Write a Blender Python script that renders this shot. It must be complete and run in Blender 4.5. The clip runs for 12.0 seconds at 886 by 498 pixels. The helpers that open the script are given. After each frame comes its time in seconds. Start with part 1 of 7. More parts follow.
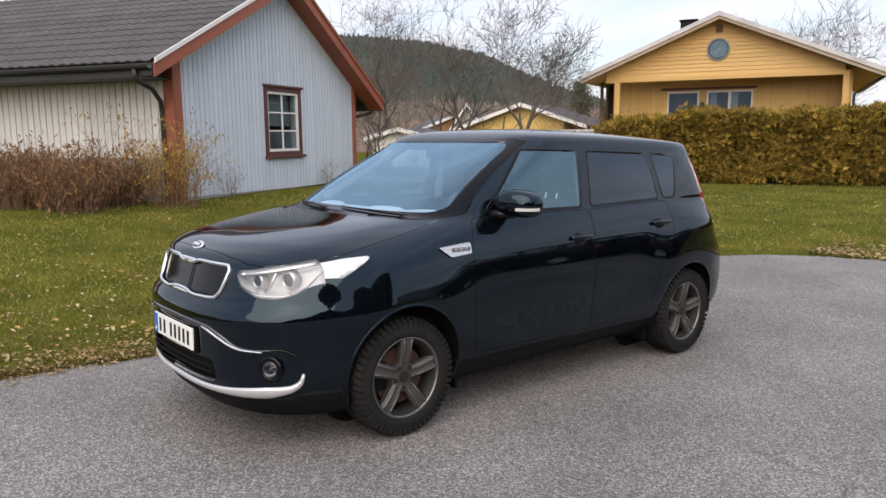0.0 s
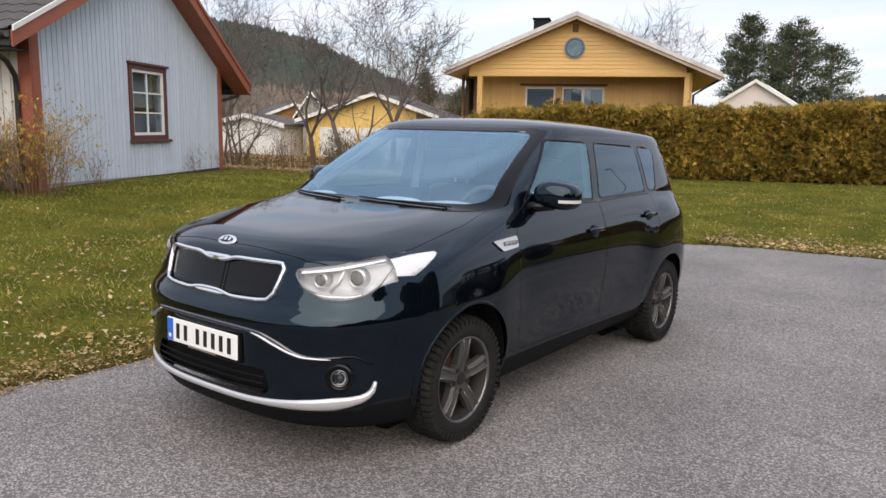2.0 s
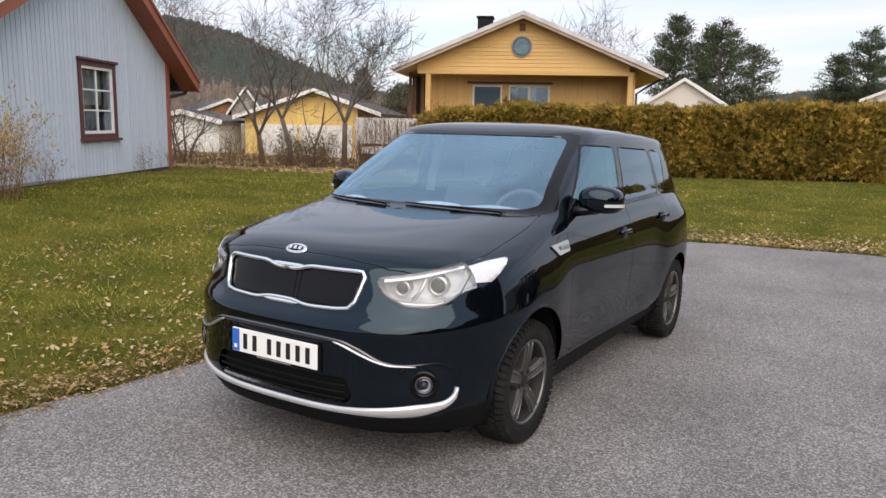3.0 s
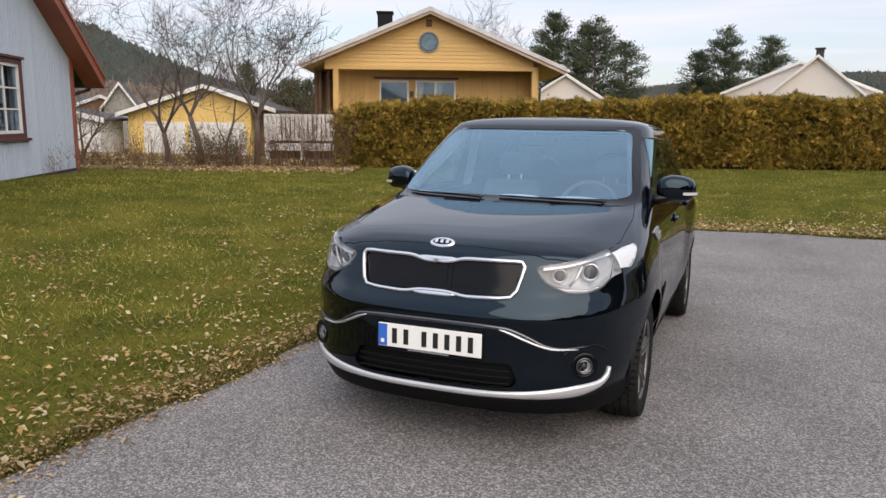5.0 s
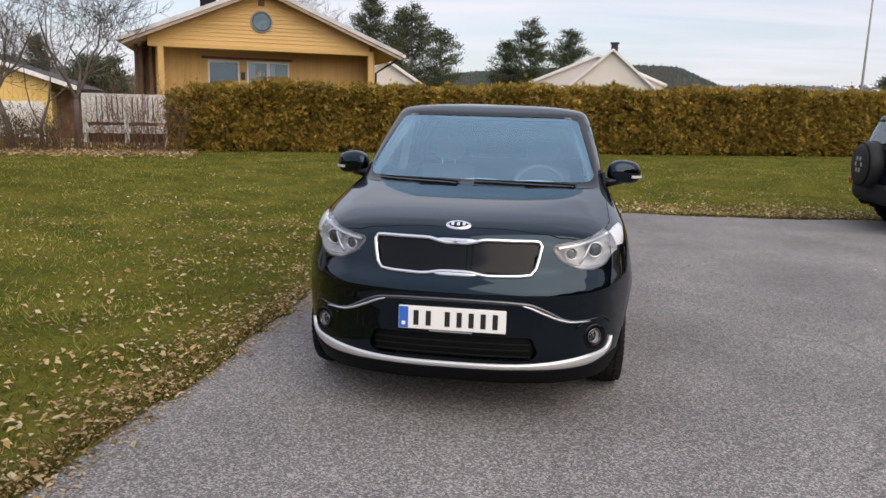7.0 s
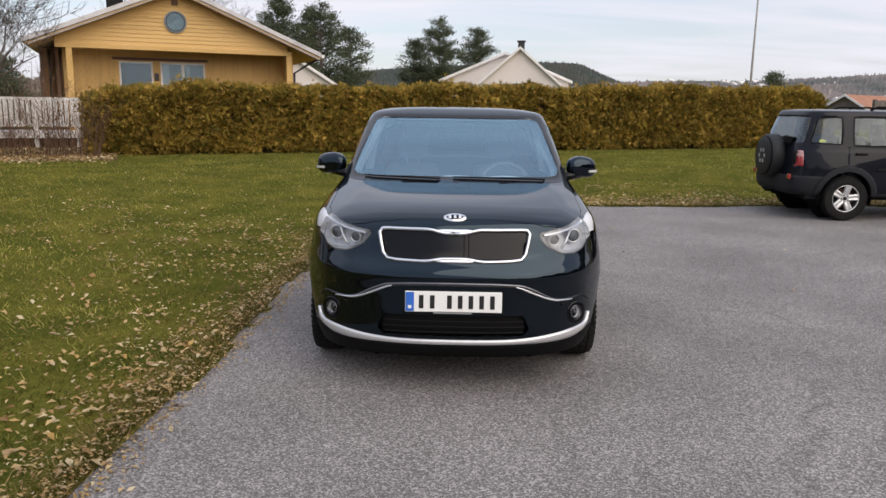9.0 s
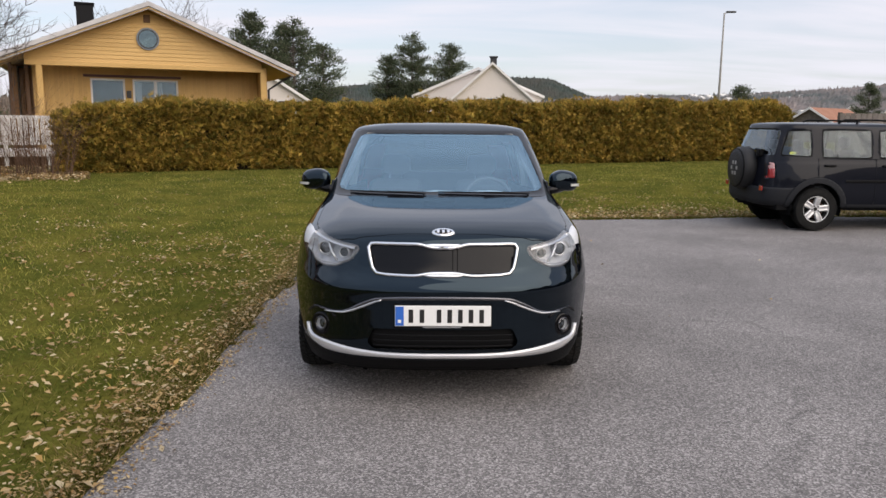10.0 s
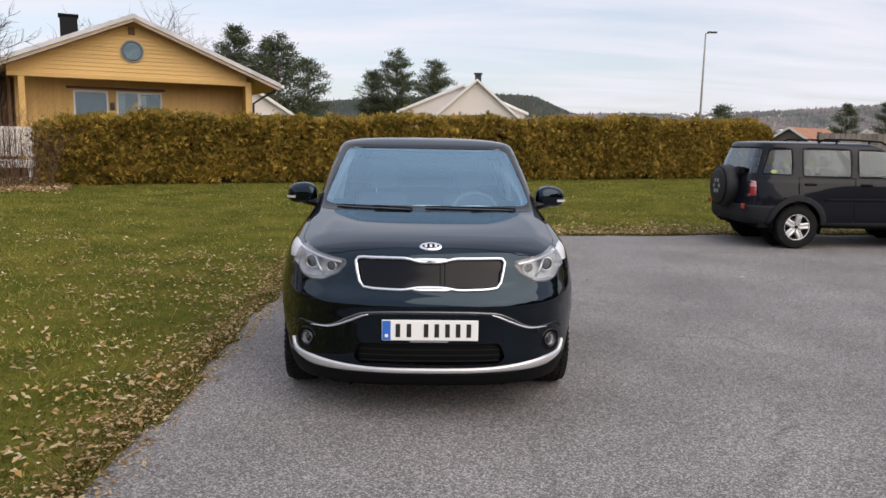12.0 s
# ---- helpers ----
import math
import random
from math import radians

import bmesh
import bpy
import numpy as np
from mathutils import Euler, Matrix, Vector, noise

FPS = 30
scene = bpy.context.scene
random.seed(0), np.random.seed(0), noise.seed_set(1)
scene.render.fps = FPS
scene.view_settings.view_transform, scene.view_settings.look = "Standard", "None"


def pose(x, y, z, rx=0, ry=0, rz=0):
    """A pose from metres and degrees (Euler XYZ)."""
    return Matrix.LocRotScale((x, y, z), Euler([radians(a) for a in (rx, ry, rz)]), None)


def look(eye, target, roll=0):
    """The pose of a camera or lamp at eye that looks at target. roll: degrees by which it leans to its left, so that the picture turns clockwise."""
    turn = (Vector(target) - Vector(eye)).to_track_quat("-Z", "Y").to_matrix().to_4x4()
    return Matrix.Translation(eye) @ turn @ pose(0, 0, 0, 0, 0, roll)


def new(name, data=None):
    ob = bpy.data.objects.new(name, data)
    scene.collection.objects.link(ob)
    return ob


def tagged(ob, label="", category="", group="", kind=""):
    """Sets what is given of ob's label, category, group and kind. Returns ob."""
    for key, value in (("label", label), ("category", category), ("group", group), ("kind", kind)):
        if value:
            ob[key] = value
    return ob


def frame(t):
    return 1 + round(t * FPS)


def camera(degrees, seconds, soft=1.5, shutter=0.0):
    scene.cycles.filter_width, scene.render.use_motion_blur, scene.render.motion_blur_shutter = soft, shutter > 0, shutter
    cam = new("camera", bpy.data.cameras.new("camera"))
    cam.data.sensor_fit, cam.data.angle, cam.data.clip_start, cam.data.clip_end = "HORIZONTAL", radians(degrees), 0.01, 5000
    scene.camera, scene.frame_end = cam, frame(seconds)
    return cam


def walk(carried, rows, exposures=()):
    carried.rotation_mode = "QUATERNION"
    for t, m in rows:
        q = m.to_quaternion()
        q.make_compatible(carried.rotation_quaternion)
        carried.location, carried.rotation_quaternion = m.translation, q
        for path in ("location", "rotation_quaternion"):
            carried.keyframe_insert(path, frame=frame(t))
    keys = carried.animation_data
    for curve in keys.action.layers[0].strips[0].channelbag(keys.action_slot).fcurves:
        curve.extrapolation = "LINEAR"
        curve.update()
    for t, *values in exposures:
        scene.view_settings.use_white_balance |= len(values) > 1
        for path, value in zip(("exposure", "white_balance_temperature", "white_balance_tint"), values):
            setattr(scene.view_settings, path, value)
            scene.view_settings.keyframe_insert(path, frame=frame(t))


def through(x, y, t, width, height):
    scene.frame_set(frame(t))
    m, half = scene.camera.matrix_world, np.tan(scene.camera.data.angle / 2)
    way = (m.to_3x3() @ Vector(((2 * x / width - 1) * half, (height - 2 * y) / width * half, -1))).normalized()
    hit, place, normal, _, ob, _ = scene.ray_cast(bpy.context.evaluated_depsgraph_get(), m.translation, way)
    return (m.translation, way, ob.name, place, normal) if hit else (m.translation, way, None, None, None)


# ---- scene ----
cam = camera(61.2, 12.0)
PATH = [
    (0, (3.852, -1.357, 1.567), (2.339, -0.084, 1.267), -0.5),
    (0.5, (3.637, -1.416, 1.55), (2.172, -0.089, 1.247), 0.1),
    (1, (3.411, -1.576, 1.564), (1.995, -0.196, 1.261), 0.3),
    (1.5, (3.17, -1.805, 1.568), (1.914, -0.281, 1.255), 1.0),
    (2, (2.889, -1.971, 1.548), (1.701, -0.396, 1.224), 1.1),
    (2.5, (2.634, -2.128, 1.568), (1.507, -0.508, 1.241), 1.2),
    (3, (2.38, -2.373, 1.591), (1.343, -0.696, 1.26), 1.2),
    (5, (1.339, -3.076, 1.578), (0.591, -1.252, 1.239), 0.6),
    (5.5, (1.104, -3.214, 1.58), (0.478, -1.346, 1.238), 0.9),
    (6, (0.864, -3.399, 1.594), (0.352, -1.498, 1.241), 1.3),
    (6.5, (0.628, -3.433, 1.571), (0.229, -1.506, 1.213), 1.3),
    (7, (0.421, -3.447, 1.57), (0.155, -1.499, 1.2), 1.6),
    (7.5, (0.237, -3.56, 1.583), (0.101, -1.6, 1.212), 1.4),
    (7.7, (0.186, -3.586, 1.582), (0.099, -1.623, 1.209), 1.5),
    (9.3, (-0.039, -3.931, 1.6), (-0.047, -1.965, 1.231), 0.8),
    (9.5, (-0.065, -3.931, 1.593), (-0.045, -1.963, 1.233), 0.8),
    (10, (-0.076, -3.937, 1.602), (-0.04, -1.965, 1.271), 0.5),
    (10.5, (-0.086, -3.939, 1.601), (-0.036, -1.965, 1.285), 0.7),
    (11, (-0.096, -3.928, 1.596), (-0.037, -1.953, 1.284), 0.9),
    (11.5, (-0.102, -3.921, 1.595), (-0.033, -1.945, 1.291), 1.1),
    (12, (-0.099, -3.936, 1.596), (-0.019, -1.959, 1.306), 1.1),
]
walk(cam, [(t, look(eye, target, roll)) for t, eye, target, roll in PATH], exposures=[(0, 0.76), (3, 0.74), (5.5, 0.61), (10, 0.54), (12, 0.55)])

# ---- world and sun: bright overcast with thin streaked cloud ----
SUN_EL, SUN_AZ = radians(35), radians(138)


def make_world():
    world = bpy.data.worlds.new("sky")
    world.use_nodes = True
    scene.world = world
    nt = world.node_tree
    nt.nodes.clear()
    link = nt.links.new
    out = nt.nodes.new("ShaderNodeOutputWorld")
    bg = nt.nodes.new("ShaderNodeBackground")
    bg.inputs["Strength"].default_value = 0.103
    sky = nt.nodes.new("ShaderNodeTexSky")
    sky.sky_type, sky.sun_disc = "NISHITA", False
    sky.sun_elevation, sky.sun_rotation = SUN_EL, SUN_AZ
    sky.air_density, sky.dust_density, sky.ozone_density = 1.0, 1.5, 1.5
    co = nt.nodes.new("ShaderNodeTexCoord")
    # clouds lie on a flat layer: direction divided by its height
    sep = nt.nodes.new("ShaderNodeSeparateXYZ")
    link(co.outputs["Generated"], sep.inputs[0])
    up = nt.nodes.new("ShaderNodeMath")
    up.operation, up.inputs[1].default_value = "MAXIMUM", 0.0
    link(sep.outputs["Z"], up.inputs[0])
    lift = nt.nodes.new("ShaderNodeMath")
    lift.operation, lift.inputs[1].default_value = "ADD", 0.12
    link(up.outputs[0], lift.inputs[0])
    flat = nt.nodes.new("ShaderNodeCombineXYZ")
    for n, axis in enumerate("XY"):
        div = nt.nodes.new("ShaderNodeMath")
        div.operation = "DIVIDE"
        link(sep.outputs[axis], div.inputs[0])
        link(lift.outputs[0], div.inputs[1])
        link(div.outputs[0], flat.inputs[n])
    mp = nt.nodes.new("ShaderNodeMapping")
    mp.inputs["Rotation"].default_value = (0, 0, radians(-12))
    mp.inputs["Scale"].default_value = (0.35, 1.1, 1)
    link(flat.outputs[0], mp.inputs[0])
    noi = nt.nodes.new("ShaderNodeTexNoise")
    noi.inputs["Scale"].default_value, noi.inputs["Detail"].default_value = 1.3, 6
    noi.inputs["Roughness"].default_value, noi.inputs["Distortion"].default_value = 0.55, 0.4
    link(mp.outputs[0], noi.inputs["Vector"])
    ramp = nt.nodes.new("ShaderNodeValToRGB")
    ramp.color_ramp.elements[0].position, ramp.color_ramp.elements[0].color = 0.38, (0.50, 0.50, 0.50, 1)
    ramp.color_ramp.elements[1].position, ramp.color_ramp.elements[1].color = 0.62, (0.96, 0.96, 0.96, 1)
    link(noi.outputs["Fac"], ramp.inputs[0])
    mix = nt.nodes.new("ShaderNodeMix")
    mix.data_type = "RGBA"
    # the cloud sheet thins out overhead
    thin = nt.nodes.new("ShaderNodeMapRange")
    thin.inputs["From Min"].default_value, thin.inputs["From Max"].default_value = 0.2, 0.7
    thin.inputs["To Min"].default_value, thin.inputs["To Max"].default_value = 1.0, 0.95
    link(up.outputs[0], thin.inputs["Value"])
    cover = nt.nodes.new("ShaderNodeMath")
    cover.operation = "MULTIPLY"
    link(ramp.outputs[0], cover.inputs[0])
    link(thin.outputs[0], cover.inputs[1])
    link(cover.outputs[0], mix.inputs["Factor"])
    link(sky.outputs[0], mix.inputs["A"])
    # an overcast sheet is brighter overhead than at the horizon
    rise = nt.nodes.new("ShaderNodeMapRange")
    rise.inputs["From Min"].default_value, rise.inputs["From Max"].default_value = 0.18, 0.75
    link(up.outputs[0], rise.inputs["Value"])
    sheet_mix = nt.nodes.new("ShaderNodeMix")
    sheet_mix.data_type = "RGBA"
    sheet_mix.inputs["A"].default_value, sheet_mix.inputs["B"].default_value = (5.95, 5.88, 6.45, 1), (8.6, 9.0, 10.4, 1)
    link(rise.outputs[0], sheet_mix.inputs["Factor"])
    link(sheet_mix.outputs["Result"], mix.inputs["B"])
    link(mix.outputs["Result"], bg.inputs["Color"])
    link(bg.outputs[0], out.inputs[0])


make_world()
sun_data = bpy.data.lights.new("sun", "SUN")
sun_data.energy, sun_data.angle, sun_data.color = 1.8, radians(75), (1.0, 0.85, 0.69)
sun = new("sun", sun_data)
SUN_DIR = Vector((math.sin(SUN_AZ) * math.cos(SUN_EL), math.cos(SUN_AZ) * math.cos(SUN_EL), math.sin(SUN_EL)))
sun.matrix_world = look(tuple(SUN_DIR * 50), (0, 0, 0))


# ---- materials ----
def mat(name, colour, rough=0.6, vary=0.15, scale=4.0, fine=60.0, bump=0.0, metal=0.0, second=None, coat=0.0, spec=0.5,
        island=0.0, grain=(1, 1, 1), dirt=0.0):
    """A surface of one colour that varies at two scales, with fine relief. second: a colour that patches of it take."""
    m = bpy.data.materials.new(name)
    m.use_nodes = True
    nt = m.node_tree
    link, bs = nt.links.new, nt.nodes["Principled BSDF"]
    bs.inputs["Roughness"].default_value, bs.inputs["Metallic"].default_value = rough, metal
    bs.inputs["Coat Weight"].default_value, bs.inputs["Coat Roughness"].default_value = coat, 0.03
    bs.inputs["Specular IOR Level"].default_value = spec
    co = nt.nodes.new("ShaderNodeTexCoord")
    mp = nt.nodes.new("ShaderNodeMapping")
    mp.inputs["Scale"].default_value = grain
    link(co.outputs["Object"], mp.inputs[0])
    big, small = nt.nodes.new("ShaderNodeTexNoise"), nt.nodes.new("ShaderNodeTexNoise")
    big.inputs["Scale"].default_value, small.inputs["Scale"].default_value = scale, fine
    big.inputs["Detail"].default_value, small.inputs["Detail"].default_value = 5, 4
    link(mp.outputs[0], big.inputs["Vector"])
    link(mp.outputs[0], small.inputs["Vector"])
    other = second or tuple(c * (1 - 0.5 * dirt) for c in colour)
    mix = nt.nodes.new("ShaderNodeMix")
    mix.data_type = "RGBA"
    mix.inputs["A"].default_value, mix.inputs["B"].default_value = (*colour, 1), (*other, 1)
    ramp = nt.nodes.new("ShaderNodeMapRange")
    ramp.inputs["From Min"].default_value, ramp.inputs["From Max"].default_value = 0.38, 0.66
    link(big.outputs["Fac"], ramp.inputs["Value"])
    link(ramp.outputs[0], mix.inputs["Factor"])
    hsv = nt.nodes.new("ShaderNodeHueSaturation")
    link(mix.outputs["Result"], hsv.inputs["Color"])
    val = nt.nodes.new("ShaderNodeMapRange")
    val.inputs["From Min"].default_value, val.inputs["From Max"].default_value = 0.25, 0.75
    val.inputs["To Min"].default_value, val.inputs["To Max"].default_value = 1 - vary, 1 + vary
    link(small.outputs["Fac"], val.inputs["Value"])
    value = val.outputs[0]
    if island:
        geo, inf = nt.nodes.new("ShaderNodeNewGeometry"), nt.nodes.new("ShaderNodeObjectInfo")
        add = nt.nodes.new("ShaderNodeMath")
        add.operation = "ADD"
        link(geo.outputs["Random Per Island"], add.inputs[0])
        link(inf.outputs["Random"], add.inputs[1])
        fr = nt.nodes.new("ShaderNodeMath")
        fr.operation = "FRACT"
        link(add.outputs[0], fr.inputs[0])
        rnd = nt.nodes.new("ShaderNodeMapRange")
        rnd.inputs["To Min"].default_value, rnd.inputs["To Max"].default_value = 1 - island, 1 + island
        link(fr.outputs[0], rnd.inputs["Value"])
        mul = nt.nodes.new("ShaderNodeMath")
        mul.operation = "MULTIPLY"
        link(value, mul.inputs[0])
        link(rnd.outputs[0], mul.inputs[1])
        value = mul.outputs[0]
    link(value, hsv.inputs["Value"])
    link(hsv.outputs[0], bs.inputs["Base Color"])
    if bump:
        bp = nt.nodes.new("ShaderNodeBump")
        bp.inputs["Strength"].default_value, bp.inputs["Distance"].default_value = min(1.0, bump), 0.02
        link(small.outputs["Fac"], bp.inputs["Height"])
        link(bp.outputs[0], bs.inputs["Normal"])
    return m


def leafy(name, colours, rough=0.7, through=0.25):
    """Leaves: each island takes its own colour from a row of colours; some light passes."""
    m = bpy.data.materials.new(name)
    m.use_nodes = True
    nt = m.node_tree
    bs, link = nt.nodes["Principled BSDF"], nt.links.new
    geo = nt.nodes.new("ShaderNodeNewGeometry")
    ramp = nt.nodes.new("ShaderNodeValToRGB")
    el = ramp.color_ramp.elements
    while len(el) < len(colours):
        el.new(0.5)
    for n, c in enumerate(colours):
        el[n].position, el[n].color = n / (len(colours) - 1), (*c, 1)
    link(geo.outputs["Random Per Island"], ramp.inputs[0])
    co, noi = nt.nodes.new("ShaderNodeTexCoord"), nt.nodes.new("ShaderNodeTexNoise")
    noi.inputs["Scale"].default_value, noi.inputs["Detail"].default_value = 0.9, 4
    link(co.outputs["Object"], noi.inputs["Vector"])
    mr = nt.nodes.new("ShaderNodeMapRange")
    mr.inputs["From Min"].default_value, mr.inputs["From Max"].default_value = 0.3, 0.7
    mr.inputs["To Min"].default_value, mr.inputs["To Max"].default_value = 0.65, 1.35
    link(noi.outputs["Fac"], mr.inputs["Value"])
    hsv = nt.nodes.new("ShaderNodeHueSaturation")
    link(ramp.outputs[0], hsv.inputs["Color"])
    link(mr.outputs[0], hsv.inputs["Value"])
    link(hsv.outputs[0], bs.inputs["Base Color"])
    bs.inputs["Roughness"].default_value = rough
    bs.inputs["Specular IOR Level"].default_value = 0.08
    tr = nt.nodes.new("ShaderNodeBsdfTranslucent")
    link(hsv.outputs[0], tr.inputs["Color"])
    mix = nt.nodes.new("ShaderNodeMixShader")
    mix.inputs[0].default_value = through
    link(bs.outputs[0], mix.inputs[1])
    link(tr.outputs[0], mix.inputs[2])
    link(mix.outputs[0], nt.nodes["Material Output"].inputs["Surface"])
    return m


def pane_glass(name, tint, gloss=0.05, rough=0.0, sheen=(1, 1, 1)):
    """Thin glass: a clear tinted pane with a mirror gloss that grows at grazing angles."""
    m = bpy.data.materials.new(name)
    m.use_nodes = True
    nt = m.node_tree
    nt.nodes.remove(nt.nodes["Principled BSDF"])
    link = nt.links.new
    tr, gl = nt.nodes.new("ShaderNodeBsdfTransparent"), nt.nodes.new("ShaderNodeBsdfGlossy")
    tr.inputs["Color"].default_value, gl.inputs["Roughness"].default_value = (*tint, 1), rough
    gl.inputs["Color"].default_value = (*sheen, 1)
    lw, mix = nt.nodes.new("ShaderNodeLayerWeight"), nt.nodes.new("ShaderNodeMixShader")
    lw.inputs["Blend"].default_value = 0.5
    po, mr = nt.nodes.new("ShaderNodeMath"), nt.nodes.new("ShaderNodeMapRange")
    po.operation, po.inputs[1].default_value = "POWER", 3.5
    mr.inputs["To Min"].default_value, mr.inputs["To Max"].default_value = gloss, 0.95
    link(lw.outputs["Facing"], po.inputs[0])
    link(po.outputs[0], mr.inputs["Value"])
    link(mr.outputs[0], mix.inputs[0])
    link(tr.outputs[0], mix.inputs[1])
    link(gl.outputs[0], mix.inputs[2])
    link(mix.outputs[0], nt.nodes["Material Output"].inputs["Surface"])
    return m


def asphalt():
    m = bpy.data.materials.new("worn_asphalt")
    m.use_nodes = True
    nt = m.node_tree
    bs, link = nt.nodes["Principled BSDF"], nt.links.new
    co = nt.nodes.new("ShaderNodeTexCoord")
    stone = nt.nodes.new("ShaderNodeTexVoronoi")
    stone.inputs["Scale"].default_value = 125
    link(co.outputs["Object"], stone.inputs["Vector"])
    grey = nt.nodes.new("ShaderNodeValToRGB")
    el = grey.color_ramp.elements
    el[0].position, el[0].color = 0.0, (0.088, 0.081, 0.078, 1)
    el[1].position, el[1].color = 1.0, (0.355, 0.33, 0.316, 1)
    el.new(0.55).color = (0.164, 0.152, 0.145, 1)
    sepc = nt.nodes.new("ShaderNodeSeparateColor")
    link(stone.outputs["Color"], sepc.inputs[0])
    link(sepc.outputs[0], grey.inputs[0])
    big = nt.nodes.new("ShaderNodeTexNoise")
    big.inputs["Scale"].default_value, big.inputs["Detail"].default_value = 0.8, 7
    link(co.outputs["Object"], big.inputs["Vector"])
    mr = nt.nodes.new("ShaderNodeMapRange")
    mr.inputs["From Min"].default_value, mr.inputs["From Max"].default_value = 0.3, 0.7
    mr.inputs["To Min"].default_value, mr.inputs["To Max"].default_value = 0.80, 1.18
    link(big.outputs["Fac"], mr.inputs["Value"])
    # cracks: thin dark joints of a large warped cell pattern, only in places
    warp = nt.nodes.new("ShaderNodeTexNoise")
    warp.inputs["Scale"].default_value, warp.inputs["Detail"].default_value = 1.6, 6
    link(co.outputs["Object"], warp.inputs["Vector"])
    vadd = nt.nodes.new("ShaderNodeMix")
    vadd.data_type = "VECTOR"
    vadd.inputs["Factor"].default_value = 0.28
    link(co.outputs["Object"], vadd.inputs["A"])
    link(warp.outputs["Color"], vadd.inputs["B"])
    cell = nt.nodes.new("ShaderNodeTexVoronoi")
    cell.feature, cell.inputs["Scale"].default_value = "DISTANCE_TO_EDGE", 0.42
    link(vadd.outputs["Result"], cell.inputs["Vector"])
    crack = nt.nodes.new("ShaderNodeMapRange")
    crack.inputs["From Min"].default_value, crack.inputs["From Max"].default_value = 0.0, 0.008
    crack.inputs["To Min"].default_value, crack.inputs["To Max"].default_value = 0.74, 1.0
    link(cell.outputs["Distance"], crack.inputs["Value"])
    place = nt.nodes.new("ShaderNodeMix")
    place.data_type = "FLOAT"
    place.inputs["A"].default_value = 1.0
    gate = nt.nodes.new("ShaderNodeMapRange")
    gate.inputs["From Min"].default_value, gate.inputs["From Max"].default_value = 0.5, 0.6
    link(big.outputs["Fac"], gate.inputs["Value"])
    link(gate.outputs[0], place.inputs["Factor"])
    link(crack.outputs[0], place.inputs["B"])
    mul = nt.nodes.new("ShaderNodeMath")
    mul.operation = "MULTIPLY"
    link(mr.outputs[0], mul.inputs[0])
    link(place.outputs["Result"], mul.inputs[1])
    hsv = nt.nodes.new("ShaderNodeHueSaturation")
    link(grey.outputs[0], hsv.inputs["Color"])
    link(mul.outputs[0], hsv.inputs["Value"])
    link(hsv.outputs[0], bs.inputs["Base Color"])
    bs.inputs["Roughness"].default_value = 0.85
    bs.inputs["Specular IOR Level"].default_value = 0.3
    bp = nt.nodes.new("ShaderNodeBump")
    bp.inputs["Strength"].default_value, bp.inputs["Distance"].default_value = 0.5, 0.004
    link(stone.outputs["Distance"], bp.inputs["Height"])
    link(bp.outputs[0], bs.inputs["Normal"])
    return m


ASPHALT = asphalt()
SOIL = mat("lawn_soil", (0.064, 0.070, 0.014), 0.95, 0.35, 1.3, 25, 0.6, second=(0.118, 0.106, 0.022), spec=0.0)
GRASS = leafy("grass_blades", ((0.026, 0.038, 0.004), (0.060, 0.072, 0.008), (0.110, 0.102, 0.017), (0.27, 0.205, 0.075)), 0.6, 0.3)
LUSH = leafy("lush_grass_blades", ((0.094, 0.110, 0.019), (0.180, 0.194, 0.032), (0.280, 0.262, 0.054), (0.43, 0.35, 0.12)), 0.6, 0.3)
FALLEN = leafy("fallen_leaves", ((0.30, 0.175, 0.07), (0.46, 0.34, 0.17), (0.21, 0.12, 0.05), (0.55, 0.46, 0.30), (0.38, 0.24, 0.08)), 0.7, 0.15)
STRAW = leafy("dead_straw_grass", ((0.16, 0.105, 0.045), (0.27, 0.185, 0.08), (0.36, 0.255, 0.12), (0.12, 0.10, 0.03)), 0.8, 0.2)
HEDGE_LEAF = leafy("hedge_leaves", ((0.076, 0.070, 0.018), (0.185, 0.150, 0.029), (0.315, 0.225, 0.042), (0.275, 0.170, 0.044), (0.55, 0.37, 0.08)), 0.65, 0.25)
HEDGE_CORE = mat("hedge_gap_shade", (0.028, 0.021, 0.009), 0.95, 0.4, 3, 40, 0.8)
BARK = mat("bare_bark", (0.075, 0.060, 0.052), 0.9, 0.3, 3, 50, 0.5, second=(0.12, 0.098, 0.085))
SHRUB = mat("dry_shrub_stems", (0.13, 0.075, 0.045), 0.9, 0.3, 5, 60, 0, island=0.4)
PINE = leafy("pine_needles", ((0.042, 0.056, 0.034), (0.074, 0.094, 0.054), (0.110, 0.130, 0.076), (0.155, 0.168, 0.104)), 0.7, 0.3)
FOREST = mat("far_forest", (0.028, 0.042, 0.03), 0.95, 0.45, 0.02, 0.35, 0.0, second=(0.055, 0.05, 0.036))
FOREST_GREY = mat("far_bare_forest", (0.17, 0.125, 0.095), 0.95, 0.4, 0.05, 0.9, 0.0, second=(0.10, 0.088, 0.066))
# paled in colour to stand for the haze of distance
FAR_SLOPE = mat("far_slope_haze_in_colour", (0.20, 0.165, 0.15), 0.95, 0.4, 0.022, 0.5, 0.0, second=(0.075, 0.085, 0.08))
YELLOW = mat("yellow_painted_board", (0.57, 0.36, 0.125), 0.6, 0.06, 1.2, 30, 0.12, second=(0.52, 0.325, 0.105), island=0.06, grain=(0.3, 1, 1))
WHITE = mat("white_painted_wood", (0.72, 0.70, 0.68), 0.55, 0.06, 2, 40, 0.08, dirt=0.2)
